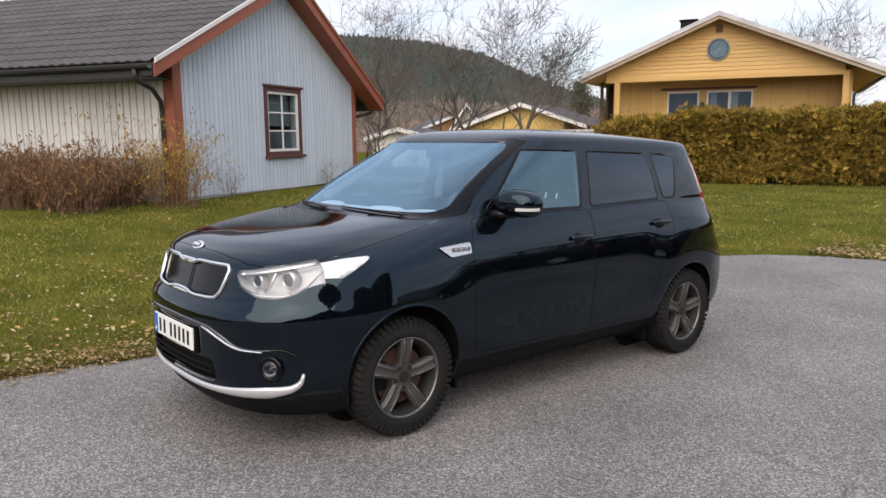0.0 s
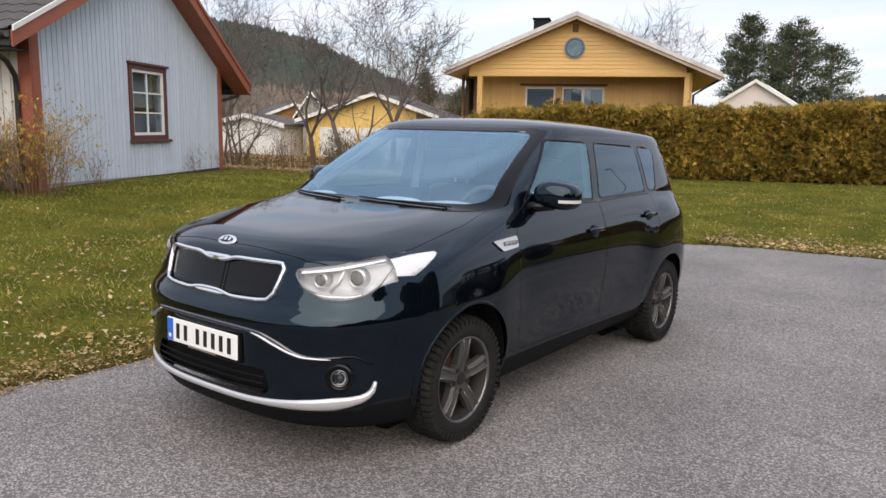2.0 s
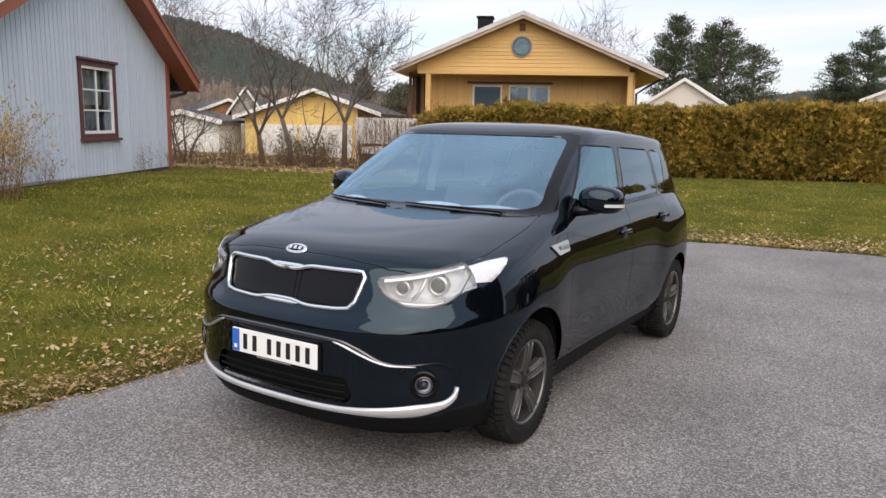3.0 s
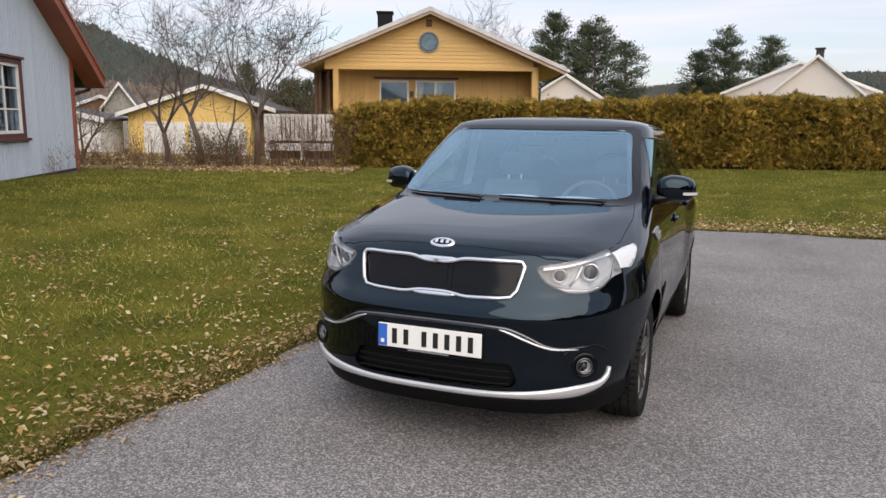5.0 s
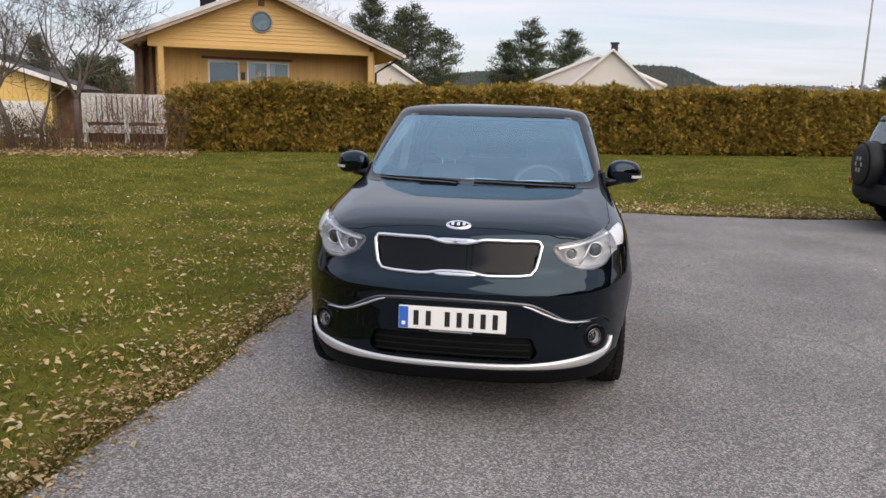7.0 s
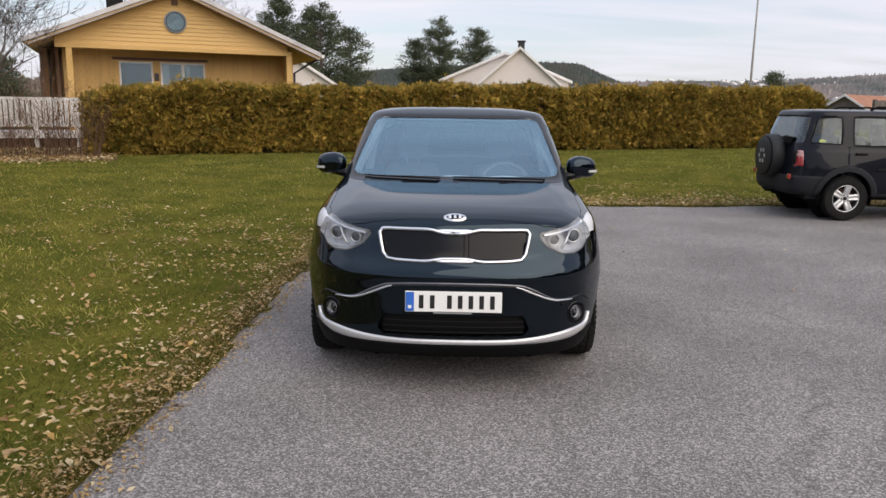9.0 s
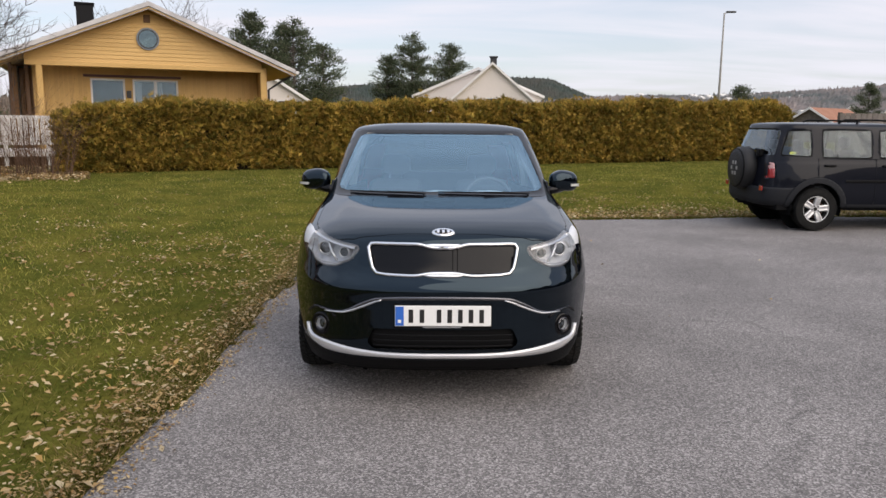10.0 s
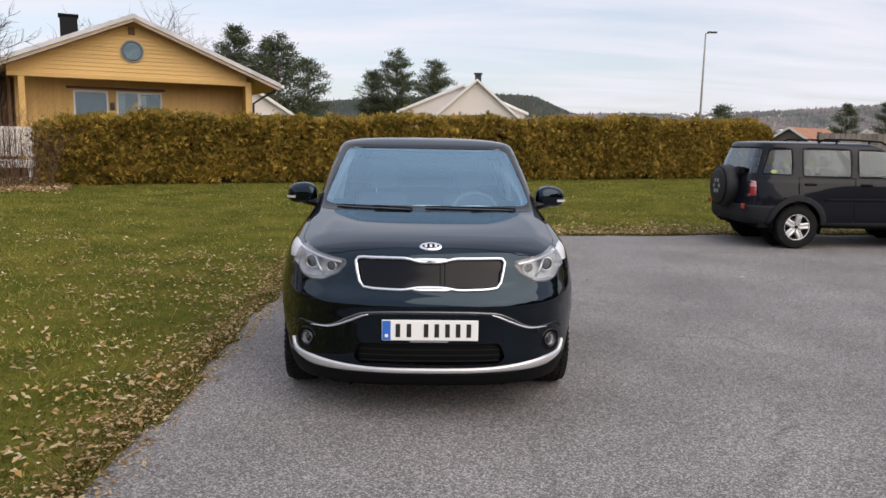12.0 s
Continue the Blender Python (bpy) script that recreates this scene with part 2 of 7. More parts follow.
BLUE = mat("pale_blue_painted_board", (0.50, 0.555, 0.635), 0.6, 0.05, 1.0, 30, 0.1, second=(0.47, 0.525, 0.60), island=0.05, grain=(1, 1, 0.3))
CREAM = mat("grey_white_painted_board", (0.62, 0.61, 0.59), 0.6, 0.05, 1.0, 30, 0.1, second=(0.57, 0.56, 0.54), island=0.05, grain=(1, 1, 0.3))
REDBROWN = mat("red_brown_painted_wood", (0.29, 0.085, 0.045), 0.6, 0.1, 2, 40, 0.12, second=(0.24, 0.07, 0.04))
DARKTRIM = mat("dark_red_window_trim", (0.085, 0.028, 0.026), 0.55, 0.12, 3, 40, 0.1)
ROOFTILE = mat("dark_roof_tile", (0.055, 0.05, 0.05), 0.75, 0.2, 2, 40, 0.25, second=(0.075, 0.068, 0.066), island=0.15)
GUTTER = mat("black_painted_metal", (0.02, 0.02, 0.022), 0.5, 0.1, 4, 60, 0.0)
CONCRETE = mat("grey_concrete", (0.30, 0.29, 0.27), 0.9, 0.15, 2, 50, 0.4, second=(0.23, 0.22, 0.2))
DARKWOOD = mat("weathered_dark_wood", (0.09, 0.075, 0.06), 0.8, 0.2, 3, 50, 0.3, second=(0.13, 0.11, 0.09))
# sheen tints the gloss with the blue of a reflected sky
WINDOW = pane_glass("house_window_glass", (0.7, 0.76, 0.8), 0.035, sheen=(0.62, 0.80, 1.0))
# plaster coloured dark to stand for an unlit room
ROOM = mat("room_plaster_dimmed_in_colour", (0.16, 0.155, 0.15), 0.9, 0.1, 1, 20)
CURTAIN = mat("pale_curtain", (0.55, 0.53, 0.5), 0.9, 0.1, 3, 40)
PALE_YELLOW = mat("pale_yellow_painted_board", (0.74, 0.52, 0.18), 0.6, 0.06, 1.2, 30, 0.12, second=(0.69, 0.47, 0.15), island=0.06)
BROWNWOOD = mat("brown_stained_wood", (0.12, 0.065, 0.035), 0.8, 0.2, 3, 50, 0.3, second=(0.16, 0.09, 0.05))
RHODO = leafy("dark_evergreen_leaves", ((0.04, 0.06, 0.025), (0.075, 0.095, 0.04), (0.12, 0.13, 0.06), (0.17, 0.14, 0.07)), 0.5, 0.15)


# ---- helpers of this place ----
def part(name, bm, material, parent=None, label="", smooth=False):
    """Links a bmesh as one mesh object, under a thing or a part."""
    me = bpy.data.meshes.new(name)
    bm.to_mesh(me)
    bm.free()
    me.materials.append(material)
    if smooth:
        me.shade_smooth()
    ob = new(name, me)
    ob.parent = parent
    return tagged(ob, label)


def arrays(name, verts, faces, material, parent=None, smooth=False):
    me = bpy.data.meshes.new(name)
    me.from_pydata(np.asarray(verts).tolist(), [], np.asarray(faces).tolist())
    me.materials.append(material)
    if smooth:
        me.shade_smooth()
    ob = new(name, me)
    ob.parent = parent
    return ob


def thing(name, label, category, m=None, group="", kind=""):
    ob = new(name)
    ob.empty_display_size = 0.2
    if m is not None:
        ob.matrix_basis = m
    return tagged(ob, label, category, group, kind)


def box(x0, x1, y0, y1, z0, z1, bevel=0.0, bm=None):
    bm = bm or bmesh.new()
    vs = [bm.verts.new((x, y, z)) for z in (z0, z1) for y in (y0, y1) for x in (x0, x1)]
    fs = [bm.faces.new([vs[i] for i in q]) for q in ((0, 2, 3, 1), (4, 5, 7, 6), (0, 1, 5, 4), (2, 6, 7, 3), (0, 4, 6, 2), (1, 3, 7, 5))]
    if bevel:
        es = list({e for f in fs for e in f.edges})
        bmesh.ops.bevel(bm, geom=es, offset=bevel, segments=2, affect="EDGES", profile=0.5)
    return bm


def slab(poly, axis, a, b, bm=None):
    """A prism: the polygon, in the two other axes, drawn out along an axis from a to b."""
    bm = bm or bmesh.new()

    def put(p, d):
        return {"x": (d, p[0], p[1]), "y": (p[0], d, p[1]), "z": (p[0], p[1], d)}[axis]

    lo, hi = [bm.verts.new(put(p, a)) for p in poly], [bm.verts.new(put(p, b)) for p in poly]
    n = len(poly)
    bm.faces.new(lo)
    bm.faces.new(hi[::-1])
    for i in range(n):
        bm.faces.new((lo[i], hi[i], hi[(i + 1) % n], lo[(i + 1) % n]))
    bmesh.ops.recalc_face_normals(bm, faces=bm.faces)
    return bm


def tube(points, radii, sides=6, bm=None, cap=True):
    """A round bar along points, with a radius at each."""
    bm = bm or bmesh.new()
    rings = []
    pts = [Vector(p) for p in points]
    for i, p in enumerate(pts):
        d = (pts[min(i + 1, len(pts) - 1)] - pts[max(i - 1, 0)]).normalized()
        a = d.orthogonal().normalized() if not rings else (last - d * last.dot(d)).normalized()
        last = a
        b = d.cross(a)
        r = radii[i] if hasattr(radii, "__len__") else radii
        rings.append([bm.verts.new(p + (a * math.cos(k * math.tau / sides) + b * math.sin(k * math.tau / sides)) * r) for k in range(sides)])
    for r0, r1 in zip(rings, rings[1:]):
        for k in range(sides):
            bm.faces.new((r0[k], r0[(k + 1) % sides], r1[(k + 1) % sides], r1[k]))
    if cap:
        bm.faces.new(rings[0][::-1])
        bm.faces.new(rings[-1])
    return bm


def lathe(profile, axis="y", sides=32, bm=None, closed=False):
    """Turns a profile of (radius, along) about an axis."""
    bm = bm or bmesh.new()
    rings = []
    for r, d in profile:
        ring = []
        for k in range(sides):
            c, s = math.cos(k * math.tau / sides) * r, math.sin(k * math.tau / sides) * r
            ring.append(bm.verts.new({"x": (d, c, s), "y": (c, d, s), "z": (c, s, d)}[axis]))
        rings.append(ring)
    if closed:
        rings.append(rings[0])
    for r0, r1 in zip(rings, rings[1:]):
        for k in range(sides):
            bm.faces.new((r0[k], r0[(k + 1) % sides], r1[(k + 1) % sides], r1[k]))
    if not closed:
        bm.faces.new(rings[0][::-1])
        bm.faces.new(rings[-1])
    bmesh.ops.recalc_face_normals(bm, faces=bm.faces)
    return bm


def smoothstep(a, b, x):
    t = np.clip((np.asarray(x, float) - a) / (b - a), 0, 1)
    return t * t * (3 - 2 * t)


# ---- ground ----
GY = (-400, -30, -5, 4, 9, 15, 19, 28, 60, 400)
GZ = (0.0, 0.18, 0.135, -0.05, -0.045, 0.25, 0.27, 0.28, 0.0, -2.0)
TURN = radians(24.5)


def drive_edge(x):
    """The far edge of the asphalt at x."""
    return 8.75 + 0.10 * np.clip(np.asarray(x, float), 0, 20)


def height(x, y):
    x, y = np.asarray(x, float), np.asarray(y, float)
    z = sum(np.interp(y + k, GY, GZ) for k in (-0.8, -0.4, 0, 0.4, 0.8)) / 5
    rise = smoothstep(-2.0, -10.5, x) * (1 - smoothstep(7, 15, y)) * 0.45
    dip = 1.05 * smoothstep(-9, -17, x) * smoothstep(18, 27, y)
    return z + rise * (y > -60) - dip - 0.018


def on_asphalt(x, y):
    """True where the drive lies: right of its long straight edge, nearer than the far one, with a rounded corner."""
    x, y = np.asarray(x, float), np.asarray(y, float)
    wob = 0.035 * np.sin(1.7 * y + 0.4) + 0.025 * np.sin(4.1 * y) + 0.012 * np.sin(11.3 * y + x)
    wob2 = 0.05 * np.sin(1.3 * x) + 0.03 * np.sin(3.7 * x + 1)
    corner = ((x + 1.5 - 1.6) ** 2 + (y - (drive_edge(0.1) - 1.9)) ** 2 / 1.4 < 1.6**2) | (x > 0.1) | (y < drive_edge(0.1) - 1.9)
    return (x > -1.5 + wob) & (y < drive_edge(x) + wob2) & corner


def axis_steps(lo, hi, near_lo, near_hi, step):
    """Coordinates that are close together between near_lo and near_hi and spread out beyond."""
    vals = list(np.arange(near_lo, near_hi + 1e-6, step))
    d, v = step, near_hi
    while v < hi:
        d *= 1.25
        v += d
        vals.append(min(v, hi))
    d, v = step, near_lo
    while v > lo:
        d *= 1.25
        v -= d
        vals.insert(0, max(v, lo))
    return np.array(vals)


def grid_mesh(xs, ys, zf, keep=None):
    X, Y = np.meshgrid(xs, ys)
    verts = np.stack([X.ravel(), Y.ravel(), zf(X, Y).ravel()], 1)
    n = len(xs)
    i = (np.arange(len(ys) - 1)[:, None] * n + np.arange(n - 1)[None]).ravel()
    faces = np.stack([i, i + 1, i + n + 1, i + n], 1)
    if keep is not None:
        c = verts[faces].mean(1)
        faces = faces[keep(c[:, 0], c[:, 1])]
    return verts, faces


xs, ys = axis_steps(-3000, 3000, -20, 26, 0.5), axis_steps(-3000, 3000, -12, 30, 0.5)
v, f = grid_mesh(xs, ys, height)
ground = arrays("ground", v, f, SOIL, smooth=True)
tagged(ground, "mown autumn lawn ground sloping gently round the drive", "ground", kind="structure")

xs = np.concatenate([np.arange(-1.7, 8, 0.06), axis_steps(8, 60, 8, 14, 0.3)[1:]])
ys = np.concatenate([axis_steps(-60, -4, -8, -4, 0.3), np.arange(-3.94, 11, 0.06)])
v, f = grid_mesh(xs, ys, lambda x, y: height(x, y) + 0.018 + 0.004 * np.sin(1.1 * x + 0.7 * y), on_asphalt)
used = np.unique(f)
back = np.full(len(v), -1)
back[used] = np.arange(len(used))
v, f = v[used], back[f]
drive = arrays("driveway", v, f, ASPHALT, smooth=True)
sol = drive.modifiers.new("thickness", "SOLIDIFY")
sol.thickness, sol.offset = 0.05, -1
tagged(drive, "worn grey asphalt driveway with fine cracks", "driveway", kind="structure")


def blades(name, xy, tall, wide, material, label, category, lean=0.6):
    """Thin tapered blades, one triangle pair each, standing at the points xy."""
    rng = np.random.default_rng(len(xy))
    n = len(xy)
    z = height(xy[:, 0], xy[:, 1])
    a = rng.uniform(0, math.tau, n)
    h = tall * rng.uniform(0.5, 1.3, n)
    w = wide * rng.uniform(0.6, 1.2, n)
    side = np.stack([np.cos(a), np.sin(a), 0 * a], 1) * w[:, None]
    b = rng.uniform(0, math.tau, n)
    tip = np.stack([np.cos(b) * lean * h, np.sin(b) * lean * h, h], 1)
    p = np.stack([xy[:, 0], xy[:, 1], z - 0.01], 1)
    verts = np.stack([p - side, p + side, p + tip * 0.55 + side * 0.5, p + tip], 1).reshape(-1, 3)
    i = np.arange(n)[:, None] * 4
    faces = np.concatenate([i + [0, 1, 2], i + [0, 2, 3]])
    ob = arrays(name, verts, faces, material)
    return tagged(ob, label, category, kind="stuff")


def scatter(rng, n, x0, x1, y0, y1):
    return np.stack([rng.uniform(x0, x1, n), rng.uniform(y0, y1, n)], 1)


def patches(xy, step, seed):
    """Soft random patches over the ground, from -1 to 1: a smoothed grid of random values."""
    grid = np.random.default_rng(seed).uniform(-1, 1, (400, 400))
    a, b = (xy[:, 0] + 60) / step, (xy[:, 1] + 60) / step
    i, j = np.floor(a).astype(int), np.floor(b).astype(int)
    fa, fb = smoothstep(0, 1, a - i), smoothstep(0, 1, b - j)
    i, j = i % 399, j % 399
    return (grid[i, j] * (1 - fa) + grid[i + 1, j] * fa) * (1 - fb) + (grid[i, j + 1] * (1 - fa) + grid[i + 1, j + 1] * fa) * fb


rng = np.random.default_rng(3)
# blades stand closer together near the drive and thin out evenly with distance from it
draw = scatter(rng, 2400000, -16, 22, -8, 27)
away = np.hypot(draw[:, 0] + 0.8, draw[:, 1] + 1.5)
thick = 0.62 / (1 + (away / 5.0) ** 2.2) + 0.07
clump = 1 + 0.55 * patches(draw, 0.22, 21) + 0.35 * patches(draw, 0.9, 22)
keep = (rng.uniform(0, 1, len(draw)) < thick * clump) & ~on_asphalt(draw[:, 0], draw[:, 1])
keep &= (draw[:, 1] * math.cos(TURN) - draw[:, 0] * math.sin(TURN) < 18.3) & ((draw[:, 0] < 1) | (draw[:, 1] > 7))
pts = draw[keep]
edge = np.concatenate([np.stack([rng.normal(-1.56, 0.06, 9000), rng.uniform(-2.2, 7.2, 9000)], 1),
                       np.stack([t := rng.uniform(-0.6, 16, 12000), drive_edge(t) + rng.normal(0.06, 0.07, 12000)], 1)])
# lush green away from the drive, thinner and browner near it, in uneven patches
far_off = np.maximum(-3.0 - pts[:, 0], pts[:, 1] - 8.6)
lush = far_off + 0.9 * patches(pts, 0.8, 23) + 0.9 * patches(pts, 2.6, 24) + rng.normal(0, 0.5, len(pts)) > 0
blades("lawn_grass", pts[~lush], 0.045, 0.0042, GRASS, "short yellow-green autumn lawn grass", "grass", 0.9)
blades("lawn_grass", pts[lush], 0.05, 0.0062, LUSH, "lush green lawn grass away from the drive", "grass", 0.9)
t = rng.uniform(-6, 7.2, 15000)
straw = np.stack([-1.52 - np.abs(rng.normal(0, 0.16, 15000)), t], 1)
blades("dead_grass", straw[~on_asphalt(straw[:, 0], straw[:, 1])], 0.038, 0.004, STRAW, "dead straw-coloured grass and dirt beside the drive", "grass", 1.6)
blades("edge_grass", edge[~on_asphalt(edge[:, 0] + 0.02, edge[:, 1])], 0.06, 0.004, GRASS, "ragged grass along the edge of the drive", "grass", 1.0)


def leaf_litter(xy, size, label, lift=0.0):
    """Curled leaves lying on the ground, four triangles each."""
    rng = np.random.default_rng(len(xy) + 1)
    n = len(xy)
    z = height(xy[:, 0], xy[:, 1]) + np.where(on_asphalt(xy[:, 0], xy[:, 1]), 0.022, rng.uniform(0.015, 0.045, n) + lift)
    a, s = rng.uniform(0, math.tau, n), size * rng.uniform(0.5, 1.25, n)
    u = np.stack([np.cos(a), np.sin(a), rng.normal(0, 0.25, n)], 1) * s[:, None]
    w = np.stack([-np.sin(a), np.cos(a), rng.normal(0, 0.25, n)], 1) * s[:, None] * 0.62
    c = np.stack([xy[:, 0], xy[:, 1], z], 1)
    up = np.zeros((n, 3))
    up[:, 2] = s * rng.uniform(0.05, 0.5, n)
    verts = np.stack([c - u, c + w + up, c + u * 1.1, c - w + up, c], 1).reshape(-1, 3)
    i = np.arange(n)[:, None] * 5
    faces = np.concatenate([i + [0, 4, 1], i + [1, 4, 2], i + [2, 4, 3], i + [3, 4, 0]])
    return tagged(arrays("fallen_leaves", verts, faces, FALLEN), label, "leaves", kind="stuff")


d = np.abs(rng.normal(0, 1, 5200))
litter = np.concatenate([
    np.stack([-1.52 - d[:1300] * 0.38, rng.uniform(-2, 7, 1300)], 1), scatter(rng, 900, -7, -1.6, -1.5, 9), scatter(rng, 500, -6, -1.6, -7, -1.5),
    np.stack([t := rng.uniform(-0.8, 14, 2600), drive_edge(t) + 0.05 + d[2600:] * 0.7], 1), scatter(rng, 1800, -6, 14, 8.8, 15),
    scatter(rng, 400, -12, -5, 0, 12)])
drifts = np.concatenate([scatter(rng, 38, -5.5, -1.7, -3, 7), scatter(rng, 26, -1, 14, 9.5, 12.5)])
litter = np.concatenate([litter] + [p + rng.normal(0, rng.uniform(0.1, 0.35), (int(rng.uniform(12, 60)), 2)) for p in drifts])
litter = litter[~on_asphalt(litter[:, 0], litter[:, 1])]
leaf_litter(litter, 0.022, "yellow and brown fallen leaves strewn on the grass")
t = rng.uniform(-0.6, 16, 5200)
band = np.stack([t, drive_edge(t) + 0.03 + np.abs(rng.normal(0, 0.55, 5200))], 1)
leaf_litter(band[~on_asphalt(band[:, 0], band[:, 1])], 0.030, "golden and brown leaves banked along the far edge of the drive", 0.012)
t = rng.uniform(-3, 7, 5200)
fine = np.stack([-1.52 - np.abs(rng.normal(0, 0.30, 5200)), t], 1)
fine = fine[patches(fine, 0.5, 25) + rng.uniform(-0.4, 0.4, 5200) > 0.15]
leaf_litter(fine[~on_asphalt(fine[:, 0], fine[:, 1])], 0.011, "small brown leaf scraps along the edge of the drive", 0.006)
near = scatter(rng, 46, -4.6, -1.65, -3.2, 6)
big = np.concatenate([scatter(rng, 260, -5.5, -1.6, -3.5, 8)] + [p + rng.normal(0, 0.16, (int(rng.uniform(4, 16)), 2)) for p in near])
leaf_litter(big, 0.029, "pale beige curled leaves lying in small drifts on the lawn", 0.008)
crumbs = np.stack([rng.normal(-1.47, 0.05, 2600), rng.uniform(-4, 7, 2600)], 1)
leaf_litter(crumbs[patches(crumbs, 0.6, 26) > -0.35], 0.011, "tan leaf crumbs and dirt along the edge of the asphalt")
stray = np.concatenate([np.stack([-1.5 + np.abs(rng.normal(0, 0.12, 150)), rng.uniform(-2, 7, 150)], 1),
                        np.stack([t := rng.uniform(0, 12, 90), drive_edge(t) - np.abs(rng.normal(0, 0.15, 90))], 1),
                        scatter(rng, 14, 1.2, 6, -2, 7)])
leaf_litter(stray, 0.018, "a few dry leaves blown onto the asphalt")

# ---- frame of the plots: along the hedge, and away from the drive ----


def plot(u, w):
    return u * math.cos(TURN) - w * math.sin(TURN), u * math.sin(TURN) + w * math.cos(TURN)


# ---- hedge ----
def hedge():
    ob = thing("hedge", "clipped thuja hedge turning olive and brown", "hedge", Matrix.Translation((*plot(0, 18.0), 0)) @ pose(0, 0, 0, 0, 0, 24.5))
    u0, u1, deep = -2.3, 24.2, 1.3
    us = np.arange(u0 + 0.25, u1 - 0.25, 0.25)

    def ground_z(u, w):
        x, y = u * math.cos(TURN) - (w + 18) * math.sin(TURN), u * math.sin(TURN) + (w + 18) * math.cos(TURN)
        return height(x, y)

    def top(u):
        u = np.asarray(u, float)
        return 1.9 + 0.022 * (u + 2) + 0.05 * np.sin(1.9 * u) + 0.045 * np.sin(0.8 * u + 1) + 0.03 * np.sin(4.7 * u) + 0.03 * np.sin(7.9 * u + 2) - 0.25 * smoothstep(u0 + 0.9, u0, u) - 0.35 * smoothstep(u1 - 1.2, u1, u)

    # dark core: the deep shade in the leaf gaps is put into its colour
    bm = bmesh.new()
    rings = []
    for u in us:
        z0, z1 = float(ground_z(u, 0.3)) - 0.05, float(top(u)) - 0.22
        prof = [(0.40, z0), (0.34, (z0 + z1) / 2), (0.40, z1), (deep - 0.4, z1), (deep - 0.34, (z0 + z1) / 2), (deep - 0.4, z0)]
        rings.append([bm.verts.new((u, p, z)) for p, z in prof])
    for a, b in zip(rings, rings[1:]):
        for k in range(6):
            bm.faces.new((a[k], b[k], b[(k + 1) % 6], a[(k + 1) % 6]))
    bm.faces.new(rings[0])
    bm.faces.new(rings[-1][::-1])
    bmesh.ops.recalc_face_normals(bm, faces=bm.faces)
    part("shade_core", bm, HEDGE_CORE, ob)
    rng = np.random.default_rng(11)
    # clumps: each is a small plume whose sprays fan out from a point inside the hedge
    clumps, each = 7600, 13
    face = rng.choice(4, clumps, p=(0.70, 0.20, 0.06, 0.04))
    u = rng.uniform(u0 + 0.05, u1 - 0.05, clumps)
    fr = rng.uniform(0, 1, clumps)
    g = ground_z(u, 0.3)
    sway = 0.04 * np.sin(2.3 * u + 1.7 * fr) + rng.normal(0, 0.055, clumps)
    c, out = np.zeros((clumps, 3)), np.zeros((clumps, 3))
    m = face == 0
    c[m] = np.stack([u, 0.20 + sway + 0.14 * (fr - 0.45) ** 2, g + 0.05 + fr * (top(u) - g - 0.12)], 1)[m]
    out[m] = (0, -1, 0.45)
    m = face == 1
    c[m] = np.stack([u, rng.uniform(0.1, deep - 0.1, clumps), top(u) - 0.07 + sway], 1)[m]
    out[m] = (0, -0.2, 1)
    m = face == 2
    c[m] = np.stack([u1 - 0.2 + sway, rng.uniform(0.1, deep, clumps), g + fr * (top(np.full(clumps, u1)) - g)], 1)[m]
    out[m] = (1, 0, 0.4)
    m = face == 3
    c[m] = np.stack([u0 + 0.2 + sway, rng.uniform(0.1, deep, clumps), g + fr * (top(np.full(clumps, u0)) - g)], 1)[m]
    out[m] = (-1, 0, 0.4)
    lean = out / np.linalg.norm(out, axis=1)[:, None] + rng.normal(0, 0.28, (clumps, 3))
    wide = rng.uniform(0.045, 0.085, clumps)
    p = np.repeat(c, each, 0)
    off = rng.normal(0, 1, (clumps * each, 3)) * np.repeat(wide, each)[:, None]
    p = p + off + np.repeat(lean, each, 0) * rng.uniform(-0.03, 0.12, clumps * each)[:, None]
    sprays(p, np.repeat(lean, each, 0) + off * 9, rng, 0.105, HEDGE_LEAF, ob, "leaf_sprays", slim=0.8)
    # loose upright shoots along the top
    n = 5200
    u = rng.uniform(u0 + 0.1, u1 - 0.2, n)
    tuft = rng.uniform(u0, u1, 150)
    u = np.where(rng.uniform(0, 1, n) < 0.7, tuft[rng.integers(0, 150, n)] + rng.normal(0, 0.07, n), u)
    p = np.stack([u, rng.uniform(0.05, deep * 0.6, n), top(u) + rng.uniform(0.0, 0.14, n)], 1)
    sprays(p, np.tile((0.0, -0.1, 2.2), (n, 1)), rng, 0.15, HEDGE_LEAF, ob, "loose_growth", slim=0.6)
    return ob


